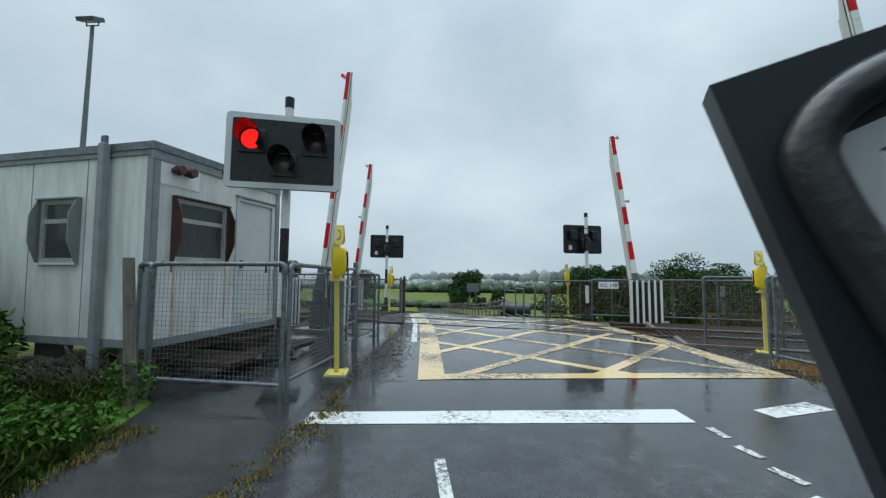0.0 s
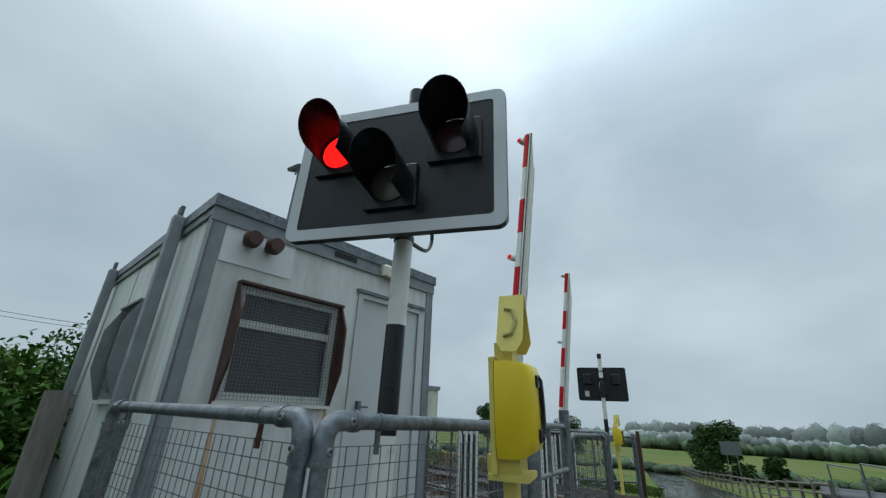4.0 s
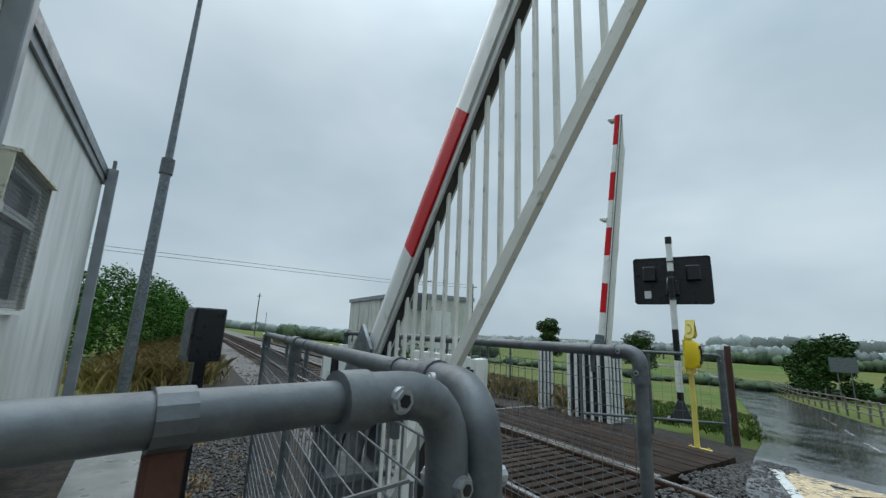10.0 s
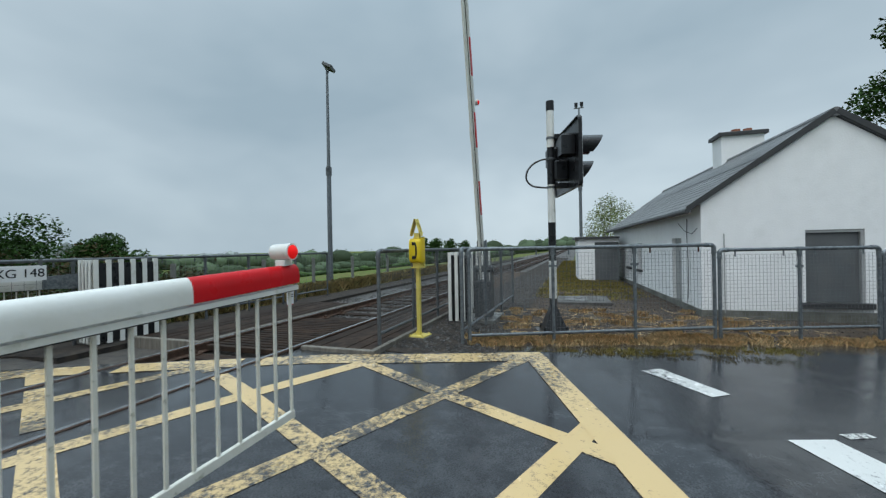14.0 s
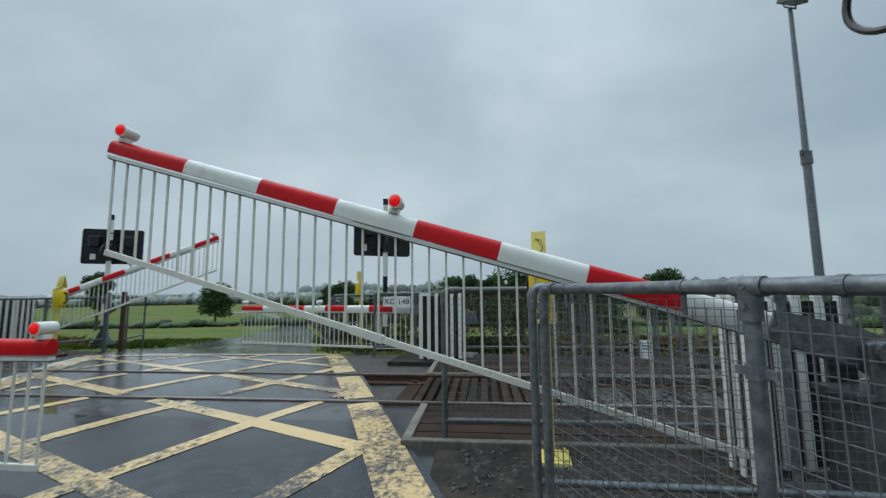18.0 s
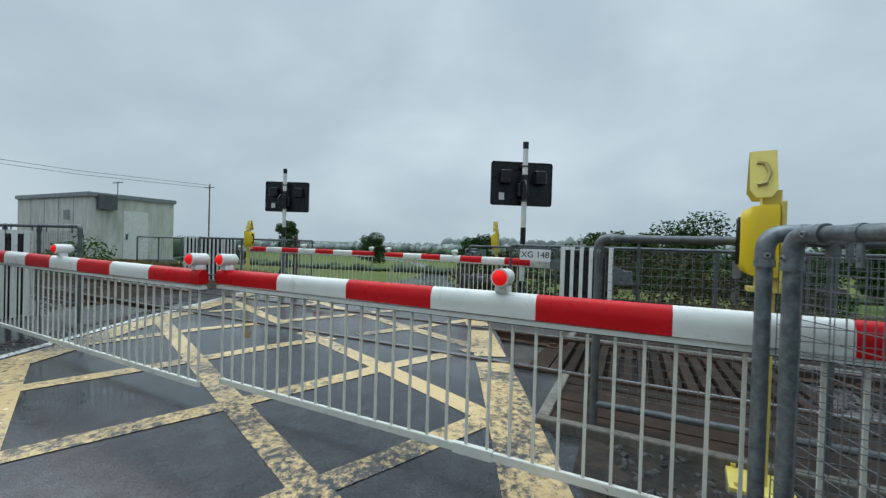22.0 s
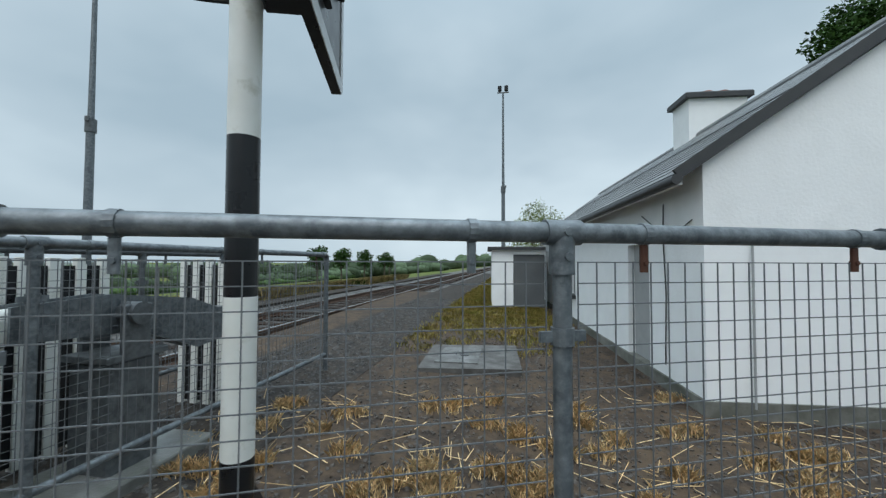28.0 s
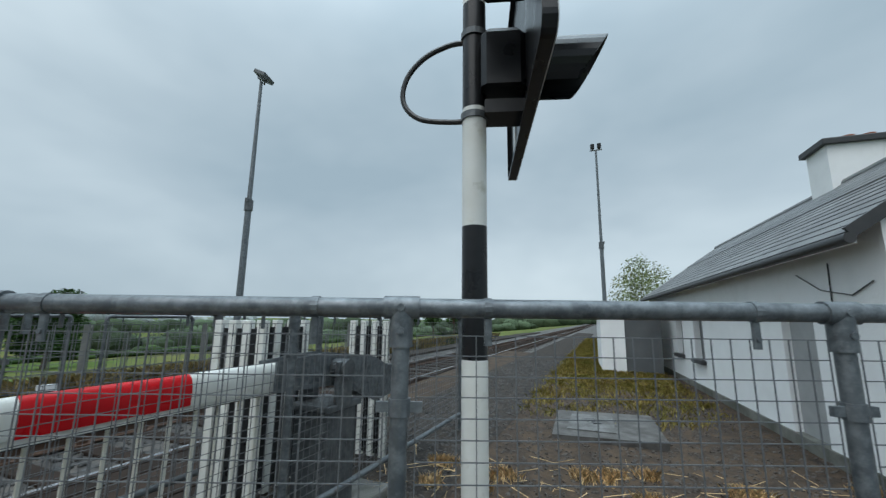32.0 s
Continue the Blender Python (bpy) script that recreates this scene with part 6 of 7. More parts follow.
for x in (-0.5, 0.42):
    part("hoop", [turned(tube((x, 0, 0), (x + 0.08, 0, 0), 0.515, 18), pose(0, 0, 0.5))], BLACK_PAINT, drum)
for x, y in ((14.5, 14.6), (17.2, 13.9), (20.5, 13.2), (11.6, 15.6), (24.5, 12.2)):
    th = thing("concrete_fence_post", pose(x, y, lie(x, y) - 0.3, 0, 2, 30), "pale concrete fence post along the far field", "post", "concrete posts")
    part("shaft", [brick(-0.06, -0.06, 0, 0.06, 0.06, 1.75, 0.01)], SLAB, th)
for x, y, top in ((-75, 42, 8.2), (-40, 62, 12.9), (-150, 78, 8.2), (-62, -8, 11.2)):
    th = thing("telegraph_pole", pose(x, y, lie(x, y) - 0.5), "brown timber telegraph pole with a cross arm", "telegraph pole", "telegraph poles")
    part("shaft", [tube((0, 0, 0), (0, 0, top), 0.13, 8, 0.09)], WOOD, th)
    part("cross_arm", [brick(-0.8, -0.06, top - 0.6, 0.8, 0.06, top - 0.48)], WOOD, th)
line = thing("overhead_wire", pose(0, 0, 0), "two thin sagging overhead wires across the track", "cable")
for lift in (0.0, 0.45):
    part("strand", [pipe([(-40, 62, 9.2 + lift), (-47, 48, 8.9 + lift), (-50, 30, 8.7 + lift), (-55, 17, 8.9 + lift), (-62, -8, 9.6 + lift)], 0.03, 4)], RUBBER, line)


# ---- car beside which the walk begins ----
CAR_PAINT = shade("dark_car_paint", (0.014, 0.019, 0.024), 0.45, 0.0, (0.02, 0.022, 0.026), 3, 0.5, bump=0, spec=0.2)


CAR_GLASS = shade("car_window_glass", (0.75, 0.82, 0.82), 0.06, 0, bump=0)
CAR_GLASS.node_tree.nodes["Principled BSDF"].inputs["Transmission Weight"].default_value = 1.0


def car():
    """A tall dark car, angled at the roadside; x runs forward along it."""
    th = thing("parked_car", pose(3.943, -0.565, lie(3.9, -0.5), 0, 0, 62), "tall black car with its front door swinging shut", "car")
    prof = [(-2.2, 0.40), (2.12, 0.38), (2.2, 0.72), (2.15, 1.02), (1.15, 1.26), (0.50, 2.0), (-1.95, 2.06), (-2.2, 1.35), (-2.25, 1.2)]
    n = len(prof)
    v = [(x, y * (0.80 if z > 1.5 else 1.0), z) for y in (-0.90, 0.90) for x, z in prof]
    part("body", [(v, [tuple(range(n)), tuple(range(2 * n - 1, n - 1, -1))] + [(i, n + i, n + (i + 1) % n, (i + 1) % n) for i in range(n)])], CAR_PAINT, th, "glossy black car body")
    for x in (1.35, -1.35):
        for y in (-0.82, 0.82):
            wh = part("wheel", [turned(tube((0, -0.11, 0), (0, 0.11, 0), 0.36, 24), pose(x, y, 0.36))], RUBBER, th, "black tyre")
            part("rim", [turned(tube((0, -0.115, 0), (0, 0.115, 0), 0.22, 16), pose(x, y, 0.36))], GALV, wh, "grey alloy rim")
    part("windscreen", [([(1.14, -0.76, 1.30), (1.14, 0.76, 1.30), (0.56, 0.68, 1.96), (0.56, -0.68, 1.96), (1.12, -0.76, 1.28), (1.12, 0.76, 1.28), (0.54, 0.68, 1.94), (0.54, -0.68, 1.94)], [(0, 1, 2, 3), (7, 6, 5, 4), (0, 4, 5, 1), (1, 5, 6, 2), (2, 6, 7, 3), (3, 7, 4, 0)])], DARK_GLASS, th)
    for y in (-0.68, 0.68):
        part("headlight", [brick(2.05, y - 0.16, 0.68, 2.20, y + 0.16, 0.84, 0.01)], PLASTIC_GREY, th, "clear headlight")
        part("tail_lamp", [brick(-2.24, y - 0.1, 0.9, -2.12, y + 0.1, 1.2, 0.01)], RED_PAINT, th, "red tail lamp")
    part("bumper", [brick(2.02, -0.86, 0.36, 2.26, 0.86, 0.58, 0.03)], RUBBER, th)
    part("bumper", [brick(-2.3, -0.86, 0.38, -2.1, 0.86, 0.62, 0.03)], RUBBER, th)
    # front door, hinged at its front edge; x runs back from the hinge
    W = 0.95
    rim = [(W, 1.89), (W - 0.17, 1.925), (W - 0.42, 1.93), (0.22, 1.62), (0.02, 1.23), (0.0, 0.45), (W - 0.10, 0.42), (W - 0.16, 1.07), (W - 0.143, 1.415)]
    hole = [(W - 0.135, 1.79), (W - 0.19, 1.815), (W - 0.42, 1.82), (0.29, 1.54), (0.20, 1.27), (0.22, 1.23), (W - 0.36, 1.23), (W - 0.30, 1.26), (W - 0.255, 1.40)]
    m = len(rim)
    vs = [(a, y, b) for y in (0.0, 0.055) for poly in (rim, hole) for a, b in poly]
    fs = []
    for i in range(m):
        j = (i + 1) % m
        fs += [(i, j, m + j, m + i), (2 * m + j, 2 * m + i, 3 * m + i, 3 * m + j), (j, i, 2 * m + i, 2 * m + j), (m + i, m + j, 3 * m + j, 3 * m + i)]
    door = part("front_door", [(vs, fs)], CAR_PAINT, th, "black car door with a rubber sealed window")
    vs = [(a, y, b) for y in (0.022, 0.028) for a, b in hole]
    part("window_pane", [(vs, [tuple(range(m)), tuple(range(2 * m - 1, m - 1, -1))] + [(i, m + i, m + (i + 1) % m, (i + 1) % m) for i in range(m)])], CAR_GLASS, door, "tinted side window")
    line = [(W - 0.235, 0.068, 1.05), (W - 0.225, 0.068, 1.38), (W - 0.17, 0.068, 1.56), (W - 0.095, 0.068, 1.74), (W - 0.085, 0.068, 1.81), (W - 0.14, 0.068, 1.862), (W - 0.26, 0.068, 1.88), (W - 0.44, 0.068, 1.882)]
    part("seal", [pipe(eased(line, 6), 0.024, 10)], RUBBER, door, "thick black rubber door seal", soft=True)
    trim = [(a * 1.10 - (W * 0.5) * 0.10, b * 1.05 - 1.5 * 0.05) for a, b in hole]
    part("window_trim", [([(a, y, b) for y in (0.069, 0.051) for poly in (hole, trim) for a, b in poly], [q for i in range(m) for q in ((i, (i + 1) % m, m + (i + 1) % m, m + i), (i, 2 * m + i, 2 * m + (i + 1) % m, (i + 1) % m), (m + i, m + (i + 1) % m, 3 * m + (i + 1) % m, 3 * m + i))])], PLASTIC_GREY, door, "grey inner window trim")
    part("door_pull", [brick(0.45, 0.055, 1.06, 0.70, 0.115, 1.12, 0.01)], RUBBER, door)
    # closed, the door points straight back (180 degrees from the heading)
    keyed_parts.append((door, [(t, pose(0.75, 0.90, 0, 0, 0, 180 - open_)) for t, open_ in ((0.0, 84), (0.1, 70), (0.2, 42), (0.3, 16), (0.45, 3), (0.6, 1.5), (32.0, 1.5))]))
    return th


car()
# ---- plants ----
def foliage(base, tip, name, rough=0.6):
    m = shade(name, base, rough, 0, tip, 1.4, 0.9, bump=0)
    n, l = m.node_tree.nodes, m.node_tree.links
    b = n["Principled BSDF"]
    b.inputs["Specular IOR Level"].default_value = 0.07
    geo = n.new("ShaderNodeNewGeometry")
    hsv = n.new("ShaderNodeHueSaturation")
    rng_ = n.new("ShaderNodeMapRange")
    rng_.inputs["To Min"].default_value, rng_.inputs["To Max"].default_value = 0.55, 1.5
    l.new(geo.outputs["Random Per Island"], rng_.inputs["Value"])
    l.new(rng_.outputs["Result"], hsv.inputs["Value"])
    src = b.inputs["Base Color"].links[0].from_socket
    l.new(src, hsv.inputs["Color"])
    l.new(hsv.outputs["Color"], b.inputs["Base Color"])
    return m


LEAF = foliage((0.026, 0.075, 0.01), (0.06, 0.135, 0.02), "hedge_leaf")
HEDGE_LEAF = foliage((0.028, 0.080, 0.012), (0.075, 0.145, 0.024), "dense_hedge_leaf")
LEAF_DARK = foliage((0.025, 0.058, 0.016), (0.045, 0.085, 0.022), "dark_tree_leaf")
LEAF_GREY = foliage((0.035, 0.065, 0.022), (0.06, 0.095, 0.032), "field_hedge_leaf")
LEAF_PALE = foliage((0.12, 0.16, 0.06), (0.2, 0.24, 0.09), "pale_shrub_leaf")
BRAMBLE = foliage((0.035, 0.038, 0.016), (0.075, 0.05, 0.024), "bramble_leaf")
DRY = foliage((0.70, 0.47, 0.23), (0.84, 0.64, 0.37), "dry_grass", 0.8)
TALL_DRY = foliage((0.56, 0.43, 0.20), (0.42, 0.36, 0.15), "tall_dead_grass", 0.8)
GREEN_BLADE = foliage((0.06, 0.115, 0.022), (0.11, 0.14, 0.036), "grass_blade", 0.7)
YELLOW_BLADE = foliage((0.36, 0.27, 0.08), (0.22, 0.22, 0.05), "yellowed_grass_blade", 0.7)
MOSS = foliage((0.12, 0.11, 0.03), (0.2, 0.13, 0.04), "moss_clump", 0.9)
BARK = shade("bark", (0.10, 0.08, 0.06), 0.9, 0, (0.05, 0.04, 0.03), 8, 0.8, bump=0.6, stretch=(3, 3, 0.6))


def raw_mesh(name, verts, faces_n, corners, material):
    """A mesh of loose polygons from numpy arrays; corners: vertices a polygon."""
    me = bpy.data.meshes.new(name)
    me.vertices.add(len(verts))
    me.vertices.foreach_set("co", np.asarray(verts, np.float32).ravel())
    me.loops.add(faces_n * corners)
    me.loops.foreach_set("vertex_index", np.arange(faces_n * corners, dtype=np.int32))
    me.polygons.add(faces_n)
    me.polygons.foreach_set("loop_start", np.arange(0, faces_n * corners, corners, dtype=np.int32))
    me.update(calc_edges=True)
    me.materials.append(material)
    return me


def leaf_mesh(name, blobs, count, size, material, seed, shell=0.55, flat=0.6):
    """Leaves as small pointed quads in and on a set of blobs (x, y, z, rx, ry, rz)."""
    r = np.random.RandomState(seed)
    blobs = np.array(blobs, float)
    weight = (blobs[:, 3] * blobs[:, 4] * blobs[:, 5]) ** 0.67
    pick = r.choice(len(blobs), count, p=weight / weight.sum())
    d = r.normal(size=(count, 3))
    d /= np.linalg.norm(d, axis=1)[:, None]
    rad = shell + (1.06 - shell) * r.rand(count) ** 0.6
    rad *= 1 + 0.16 * np.sin(7 * d[:, 0] + 3 * pick) * np.cos(6 * d[:, 2] + pick)
    c = blobs[pick, :3] + d * rad[:, None] * blobs[pick, 3:]
    a = r.normal(size=(count, 3))
    a[:, 2] *= flat
    a /= np.linalg.norm(a, axis=1)[:, None]
    b = np.cross(a, r.normal(size=(count, 3)))
    b /= np.linalg.norm(b, axis=1)[:, None]
    s = size * (0.6 + 0.8 * r.rand(count))[:, None]
    v = np.stack([c - a * s, c + b * s * 0.45, c + a * s, c - b * s * 0.45], 1)
    return raw_mesh(name, v.reshape(-1, 3), count, 4, material)


def blades(name, spots, material, seed, height, spread=0.10, per=9, width=0.007):
    """Tufts of grass: spots (x, y, z); each blade is a bent, tapering strip of two triangles."""
    r = np.random.RandomState(seed)
    spots = np.repeat(np.array(spots, float), per, 0)
    n = len(spots)
    base = spots + np.c_[r.normal(0, spread * 0.5, (n, 2)), np.zeros(n)]
    ang = r.rand(n) * 6.283
    h = height * (0.45 + 0.75 * r.rand(n))
    lean = (0.25 + 0.75 * r.rand(n)) * h
    out = np.c_[np.cos(ang), np.sin(ang), np.zeros(n)]
    side = np.c_[-np.sin(ang), np.cos(ang), np.zeros(n)] * width
    mid = base + out * (lean * 0.35)[:, None] + np.c_[np.zeros((n, 2)), h * 0.65]
    tip = base + out * lean[:, None] + np.c_[np.zeros((n, 2)), h]
    v = np.stack([base - side, base + side, mid + side * 0.7, tip, mid - side * 0.7], 1)
    return raw_mesh(name, v.reshape(-1, 3), n, 5, material)


def bush(name, blobs, count, size, material, seed, label, category="bush", stems=6):
    x, y = blobs[0][0], blobs[0][1]
    z = lie(x, y) - 0.1
    th = thing(name, pose(x, y, z), label, category)
    rel = [(a - x, b - y, c - z, d, e, f) for a, b, c, d, e, f in blobs]
    part("foliage", leaf_mesh("leaves", rel, count, size, material, seed), material, th)
    r = random.Random(seed)
    pieces = []
    for k in range(stems):
        q = rel[k % len(rel)]
        mid_p = Vector((q[0] * 0.4, q[1] * 0.4, q[2] * 0.5)) + Vector((r.uniform(-0.2, 0.2), r.uniform(-0.2, 0.2), 0))
        end = Vector((q[0] + r.uniform(-0.5, 0.5) * q[3], q[1] + r.uniform(-0.5, 0.5) * q[4], q[2] + 0.7 * q[5]))
        pieces += [tube((r.uniform(-0.15, 0.15), r.uniform(-0.15, 0.15), -0.1), mid_p, 0.035, 6, 0.025), tube(mid_p, end, 0.025, 5, 0.008)]
    tagged(part("stem_cluster", pieces, BARK, th), kind="stuff")
    return th


def tree(x, y, height, crown, material, count, size, seed, label, trunk=0.16, bare=0.35, z=None):
    z = lie(x, y) - 0.1 if z is None else z
    th = thing("tree", pose(x, y, z), label, "tree")
    r = random.Random(seed)
    top = Vector((r.uniform(-0.2, 0.2), r.uniform(-0.2, 0.2), height * 0.8))
    bole = [tube((0, 0, -0.2), (top.x * 0.3, top.y * 0.3, height * bare), trunk, 9, trunk * 0.75), tube((top.x * 0.3, top.y * 0.3, height * bare), top, trunk * 0.75, 8, trunk * 0.2)]
    part("trunk", bole, BARK, th)
    blobs = []
    for k in range(9):
        a = 2 * math.pi * k / 9 + r.uniform(-0.3, 0.3)
        zz = height * (bare + 0.12 + (0.9 - bare) * ((k * 0.37) % 1.0))
        reach = crown * (1.0 - 0.65 * max(0.0, (zz / height - 0.5)) * 1.4) * r.uniform(0.45, 0.75)
        c = Vector((reach * math.cos(a), reach * math.sin(a), zz))
        s = crown * r.uniform(0.34, 0.52)
        blobs.append((c.x, c.y, c.z, s, s, s * 0.8))
        part("limb", [tube((top.x * 0.4, top.y * 0.4, zz * 0.72), c, trunk * 0.32, 6, trunk * 0.08)], BARK, th)
    blobs.append((top.x, top.y, height * 0.86, crown * 0.4, crown * 0.4, height * 0.13))
    part("crown", leaf_mesh("leaves", blobs, count, size, material, seed, 0.35), material, th)
    return th


rng = random.Random(21)
# brambles and hedge beside the cabin
bush("hedge_bush", [(-5.6, 5.0, 0.75, 1.3, 0.9, 0.95), (-6.6, 5.6, 1.25, 1.2, 1.0, 0.95), (-7.6, 6.2, 1.3, 1.3, 1.1, 1.0), (-5.0, 5.5, 0.4, 0.8, 0.7, 0.7), (-6.2, 4.2, 0.6, 1.2, 0.9, 0.8)], 13000, 0.072, HEDGE_LEAF, 3, "leafy green hedge bush beside the cabin", stems=8)
bush("hedge_bush", [(-9.0, 7.4, 1.6, 1.4, 1.3, 1.5), (-10.4, 8.0, 1.5, 1.3, 1.2, 1.4), (-8.2, 6.4, 1.2, 1.0, 1.0, 1.0)], 6000, 0.06, LEAF, 4, "tall leafy hedge bush behind the cabin", stems=6)
bush("ivy_patch", [(-2.4, 4.2, 0.0, 0.7, 0.4, 0.16), (-3.9, 4.6, 0.1, 0.9, 0.5, 0.3), (-1.75, 4.2, -0.02, 0.5, 0.6, 0.14), (-2.9, 3.6, 0.02, 1.1, 0.8, 0.25), (-2.3, 2.6, 0.0, 0.7, 0.8, 0.2), (-4.4, 4.6, 0.15, 1.0, 0.8, 0.4), (-2.05, 5.25, 0.15, 0.35, 0.2, 0.25)], 6500, 0.04, LEAF, 5, "low green ivy and weeds on the bank", "ivy", stems=4)
wires = thing("bramble_stems", pose(-3.4, 5.6, 0), "tangle of dry bramble stems below the cabin", "brambles", kind="stuff")
tangle = []
for _ in range(170):
    a = Vector((rng.uniform(-1.5, 1.2), rng.uniform(-0.35, 0.35), rng.uniform(-0.05, 0.1)))
    b = a + Vector((rng.uniform(-0.6, 0.6), rng.uniform(-0.3, 0.3), rng.uniform(0.05, 0.42)))
    c = b + Vector((rng.uniform(-0.4, 0.4), rng.uniform(-0.2, 0.2), rng.uniform(-0.25, 0.1)))
    tangle.append(pipe([a, b, c], 0.004, 4))
part("stems", tangle, BARK, wires)

# trees and scrub along the railway to the west
for k, (s, d, h) in enumerate(((-19, -8.2, 3.6), (-23, -7.4, 4.2), (-27, -6.4, 4.3), (-31, -6.0, 4.2), (-36, -5.6, 4.1), (-42, -5.5, 4.0), (-50, -5.4, 4.0), (-60, -5.5, 4.2), (-74, -5.8, 4.4))):
    x, y = on_track(s, d)
    bush("trackside_scrub", [(x, y, h * 0.42, 2.0, 1.5, h * 0.45), (x - 1.2, y + 0.4, h * 0.64, 1.4, 1.2, h * 0.34), (x + 1.1, y + 0.1, h * 0.38, 1.3, 1.2, h * 0.36), (x + 0.3, y, h * 0.75, 1.0, 0.9, h * 0.25)], 4600, 0.085, LEAF, 40 + k, "green scrub bush along the railway", stems=4)
bush("trackside_scrub", [(-8.9, 15.2 + 3.2, 0.5, 1.1, 0.9, 0.8), (-9.9, 18.7, 0.4, 0.9, 0.8, 0.6)], 1800, 0.06, LEAF, 60, "small green bush beside the relay building", stems=3)

# bramble bank and hawthorns behind the far fence
for k in range(4):
    s, d = 5.0 + 1.9 * k, 5.6 + 0.5 * math.sin(k * 1.7)
    h = (1.2, 1.5, 1.45, 1.0)[k]
    x, y = on_track(s, d)
    bush("bramble_bank", [(x, y, h * 0.45, 1.4, 0.9, h * 0.62), (x + 0.8, y + 0.7, h * 0.6, 1.2, 0.9, h * 0.6)], 2600, 0.05, BRAMBLE, 80 + k, "brown and green bramble bank behind the far fence", "brambles", stems=4)
for k, (x, y, h, w) in enumerate(((13.5, 22.5, 3.2, 1.8), (16.5, 21.2, 2.2, 1.4))):
    tree(x, y, h, w, LEAF_DARK, 8500, 0.065, 120 + k, "hawthorn tree in the hedge beyond the field", 0.12, 0.2)
tree(34.9, 39.7, 5.2, 2.8, LEAF_DARK, 13000, 0.13, 128, "dark hawthorn tree in the field hedge", 0.2, 0.15)
for k, (x, y, h, w) in enumerate(((19, 58, 6.2, 3.2), (24.5, 62, 6.4, 3.0), (34, 54, 5.8, 3.8))):
    tree(x, y, h, w, LEAF_DARK, 12000, 0.17, 132 + k, "dark tree in the hedge across the field", 0.22, 0.15)
tree(1.9, 72, 5.8, 3.7, LEAF_DARK, 9000, 0.2, 140, "dark round tree beside the far road", 0.3, 0.10)
tree(7.6, 74, 2.8, 1.5, LEAF_DARK, 2600, 0.18, 141, "dark small tree beside the far road", 0.2, 0.15)
tree(-25.5, 60.3, 6.3, 1.9, LEAF_GREY, 4200, 0.18, 142, "windswept small tree beyond the far field", 0.2, 0.3)
tree(-21.8, 87.6, 6.4, 3.6, LEAF_GREY, 5200, 0.22, 143, "small round tree beyond the far field", 0.25, 0.2)
for k, (s, d, h) in enumerate(((36, 8.5, 2.9), (41, 8.9, 2.9), (47, 9.2, 3.1), (55, 9.8, 3.0), (64, 12, 3.0))):
    x, y = on_track(s, d)
    tree(x, y, h, 1.0, LEAF_DARK, 1500, 0.10, 150 + k, "clipped round tree on the skyline by the railway", 0.09, 0.5)
tree(29.8, -25.4, 19.5, 4.6, LEAF_DARK, 15000, 0.17, 160, "tall dark green tree behind the cottage", 0.45, 0.3)
bush("pale_shrub", [(29.5, -2.3, 2.3, 1.6, 1.5, 2.0), (30.9, -2.9, 2.9, 1.4, 1.4, 2.0), (28.4, -1.4, 1.5, 1.3, 1.3, 1.5), (30.2, -2.6, 4.3, 0.7, 0.7, 0.9), (29.2, -2.1, 3.9, 0.5, 0.5, 0.9), (31.5, -3.8, 2.6, 1.6, 1.4, 1.9), (32.2, -4.6, 3.6, 0.9, 0.9, 1.6), (31.2, -3.4, 4.4, 0.5, 0.5, 1.1)], 9000, 0.06, LEAF_PALE, 170, "pale green feathery shrub behind the outhouse", stems=12)


def lay(name, material, spots, seed, height, label, category, per=9, spread=0.1, width=0.007):
    me = blades(name, spots, material, seed, height, spread, per, width)
    return tagged(new(name, me), label, category, kind="stuff")


def in_poly(x, y, poly):
    inside = False
    for i, (ax, ay) in enumerate(poly):
        bx, by = poly[i - 1]
        if (ay > y) != (by > y) and x < (bx - ax) * (y - ay) / (by - ay) + ax:
            inside = not inside
    return inside


def scatter(n, box, test, off=-0.02):
    out = []
    while len(out) < n:
        x, y = rng.uniform(box[0], box[2]), rng.uniform(box[1], box[3])
        if test(x, y):
            out.append((x, y, lie(x, y) + off))
    return out


def dist(x, y):
    return (x - TRACK_X) * TN.x + (y - TRACK_Y) * TN.y


YARD = [(7.75, 7.9), (8.2, 3.6), (8.5, -3), (10.2, -3), (10.6, 2.3), (13.5, 1.9), (14, 6.4)]
clumps = []
for _ in range(150):
    f = rng.random()
    x, y = (7.74 + 0.45 * f + rng.uniform(-0.12, 0.45), 7.8 - 4.1 * f) if rng.random() < 0.6 else (rng.uniform(8.2, 11.2), rng.uniform(1.5, 7.2))
    wide = rng.uniform(0.02, 0.07)
    clumps += [(x + rng.gauss(0, wide), y + rng.gauss(0, wide), lie(x, y) - 0.02) for _ in range(4)]
for _ in range(60):
    f = rng.random()
    x, y = 8.22 + 0.3 * f + rng.uniform(-0.25, 0.15), 3.7 - 7 * f
    clumps += [(x + rng.gauss(0, 0.04), y + rng.gauss(0, 0.04), lie(x, y) - 0.02) for _ in range(3)]
lay("dead_grass_clumps", DRY, clumps, 5, 0.085, "orange dead grass clumps along the yard fence", "dead grass", 44, 0.085, 0.0034)
straw = []
for _ in range(420):
    x, y = rng.uniform(8.1, 11.4), rng.uniform(1.2, 7.2)
    a, l_ = rng.uniform(0, 6.3), rng.uniform(0.08, 0.35)
    straw.append(tube((x, y, lie(x, y) + 0.0), (x + l_ * math.cos(a), y + l_ * math.sin(a), lie(x, y) + rng.uniform(0.0, 0.05)), 0.0028, 3, caps=False))
me = from_parts(straw)
me.materials.append(DRY)
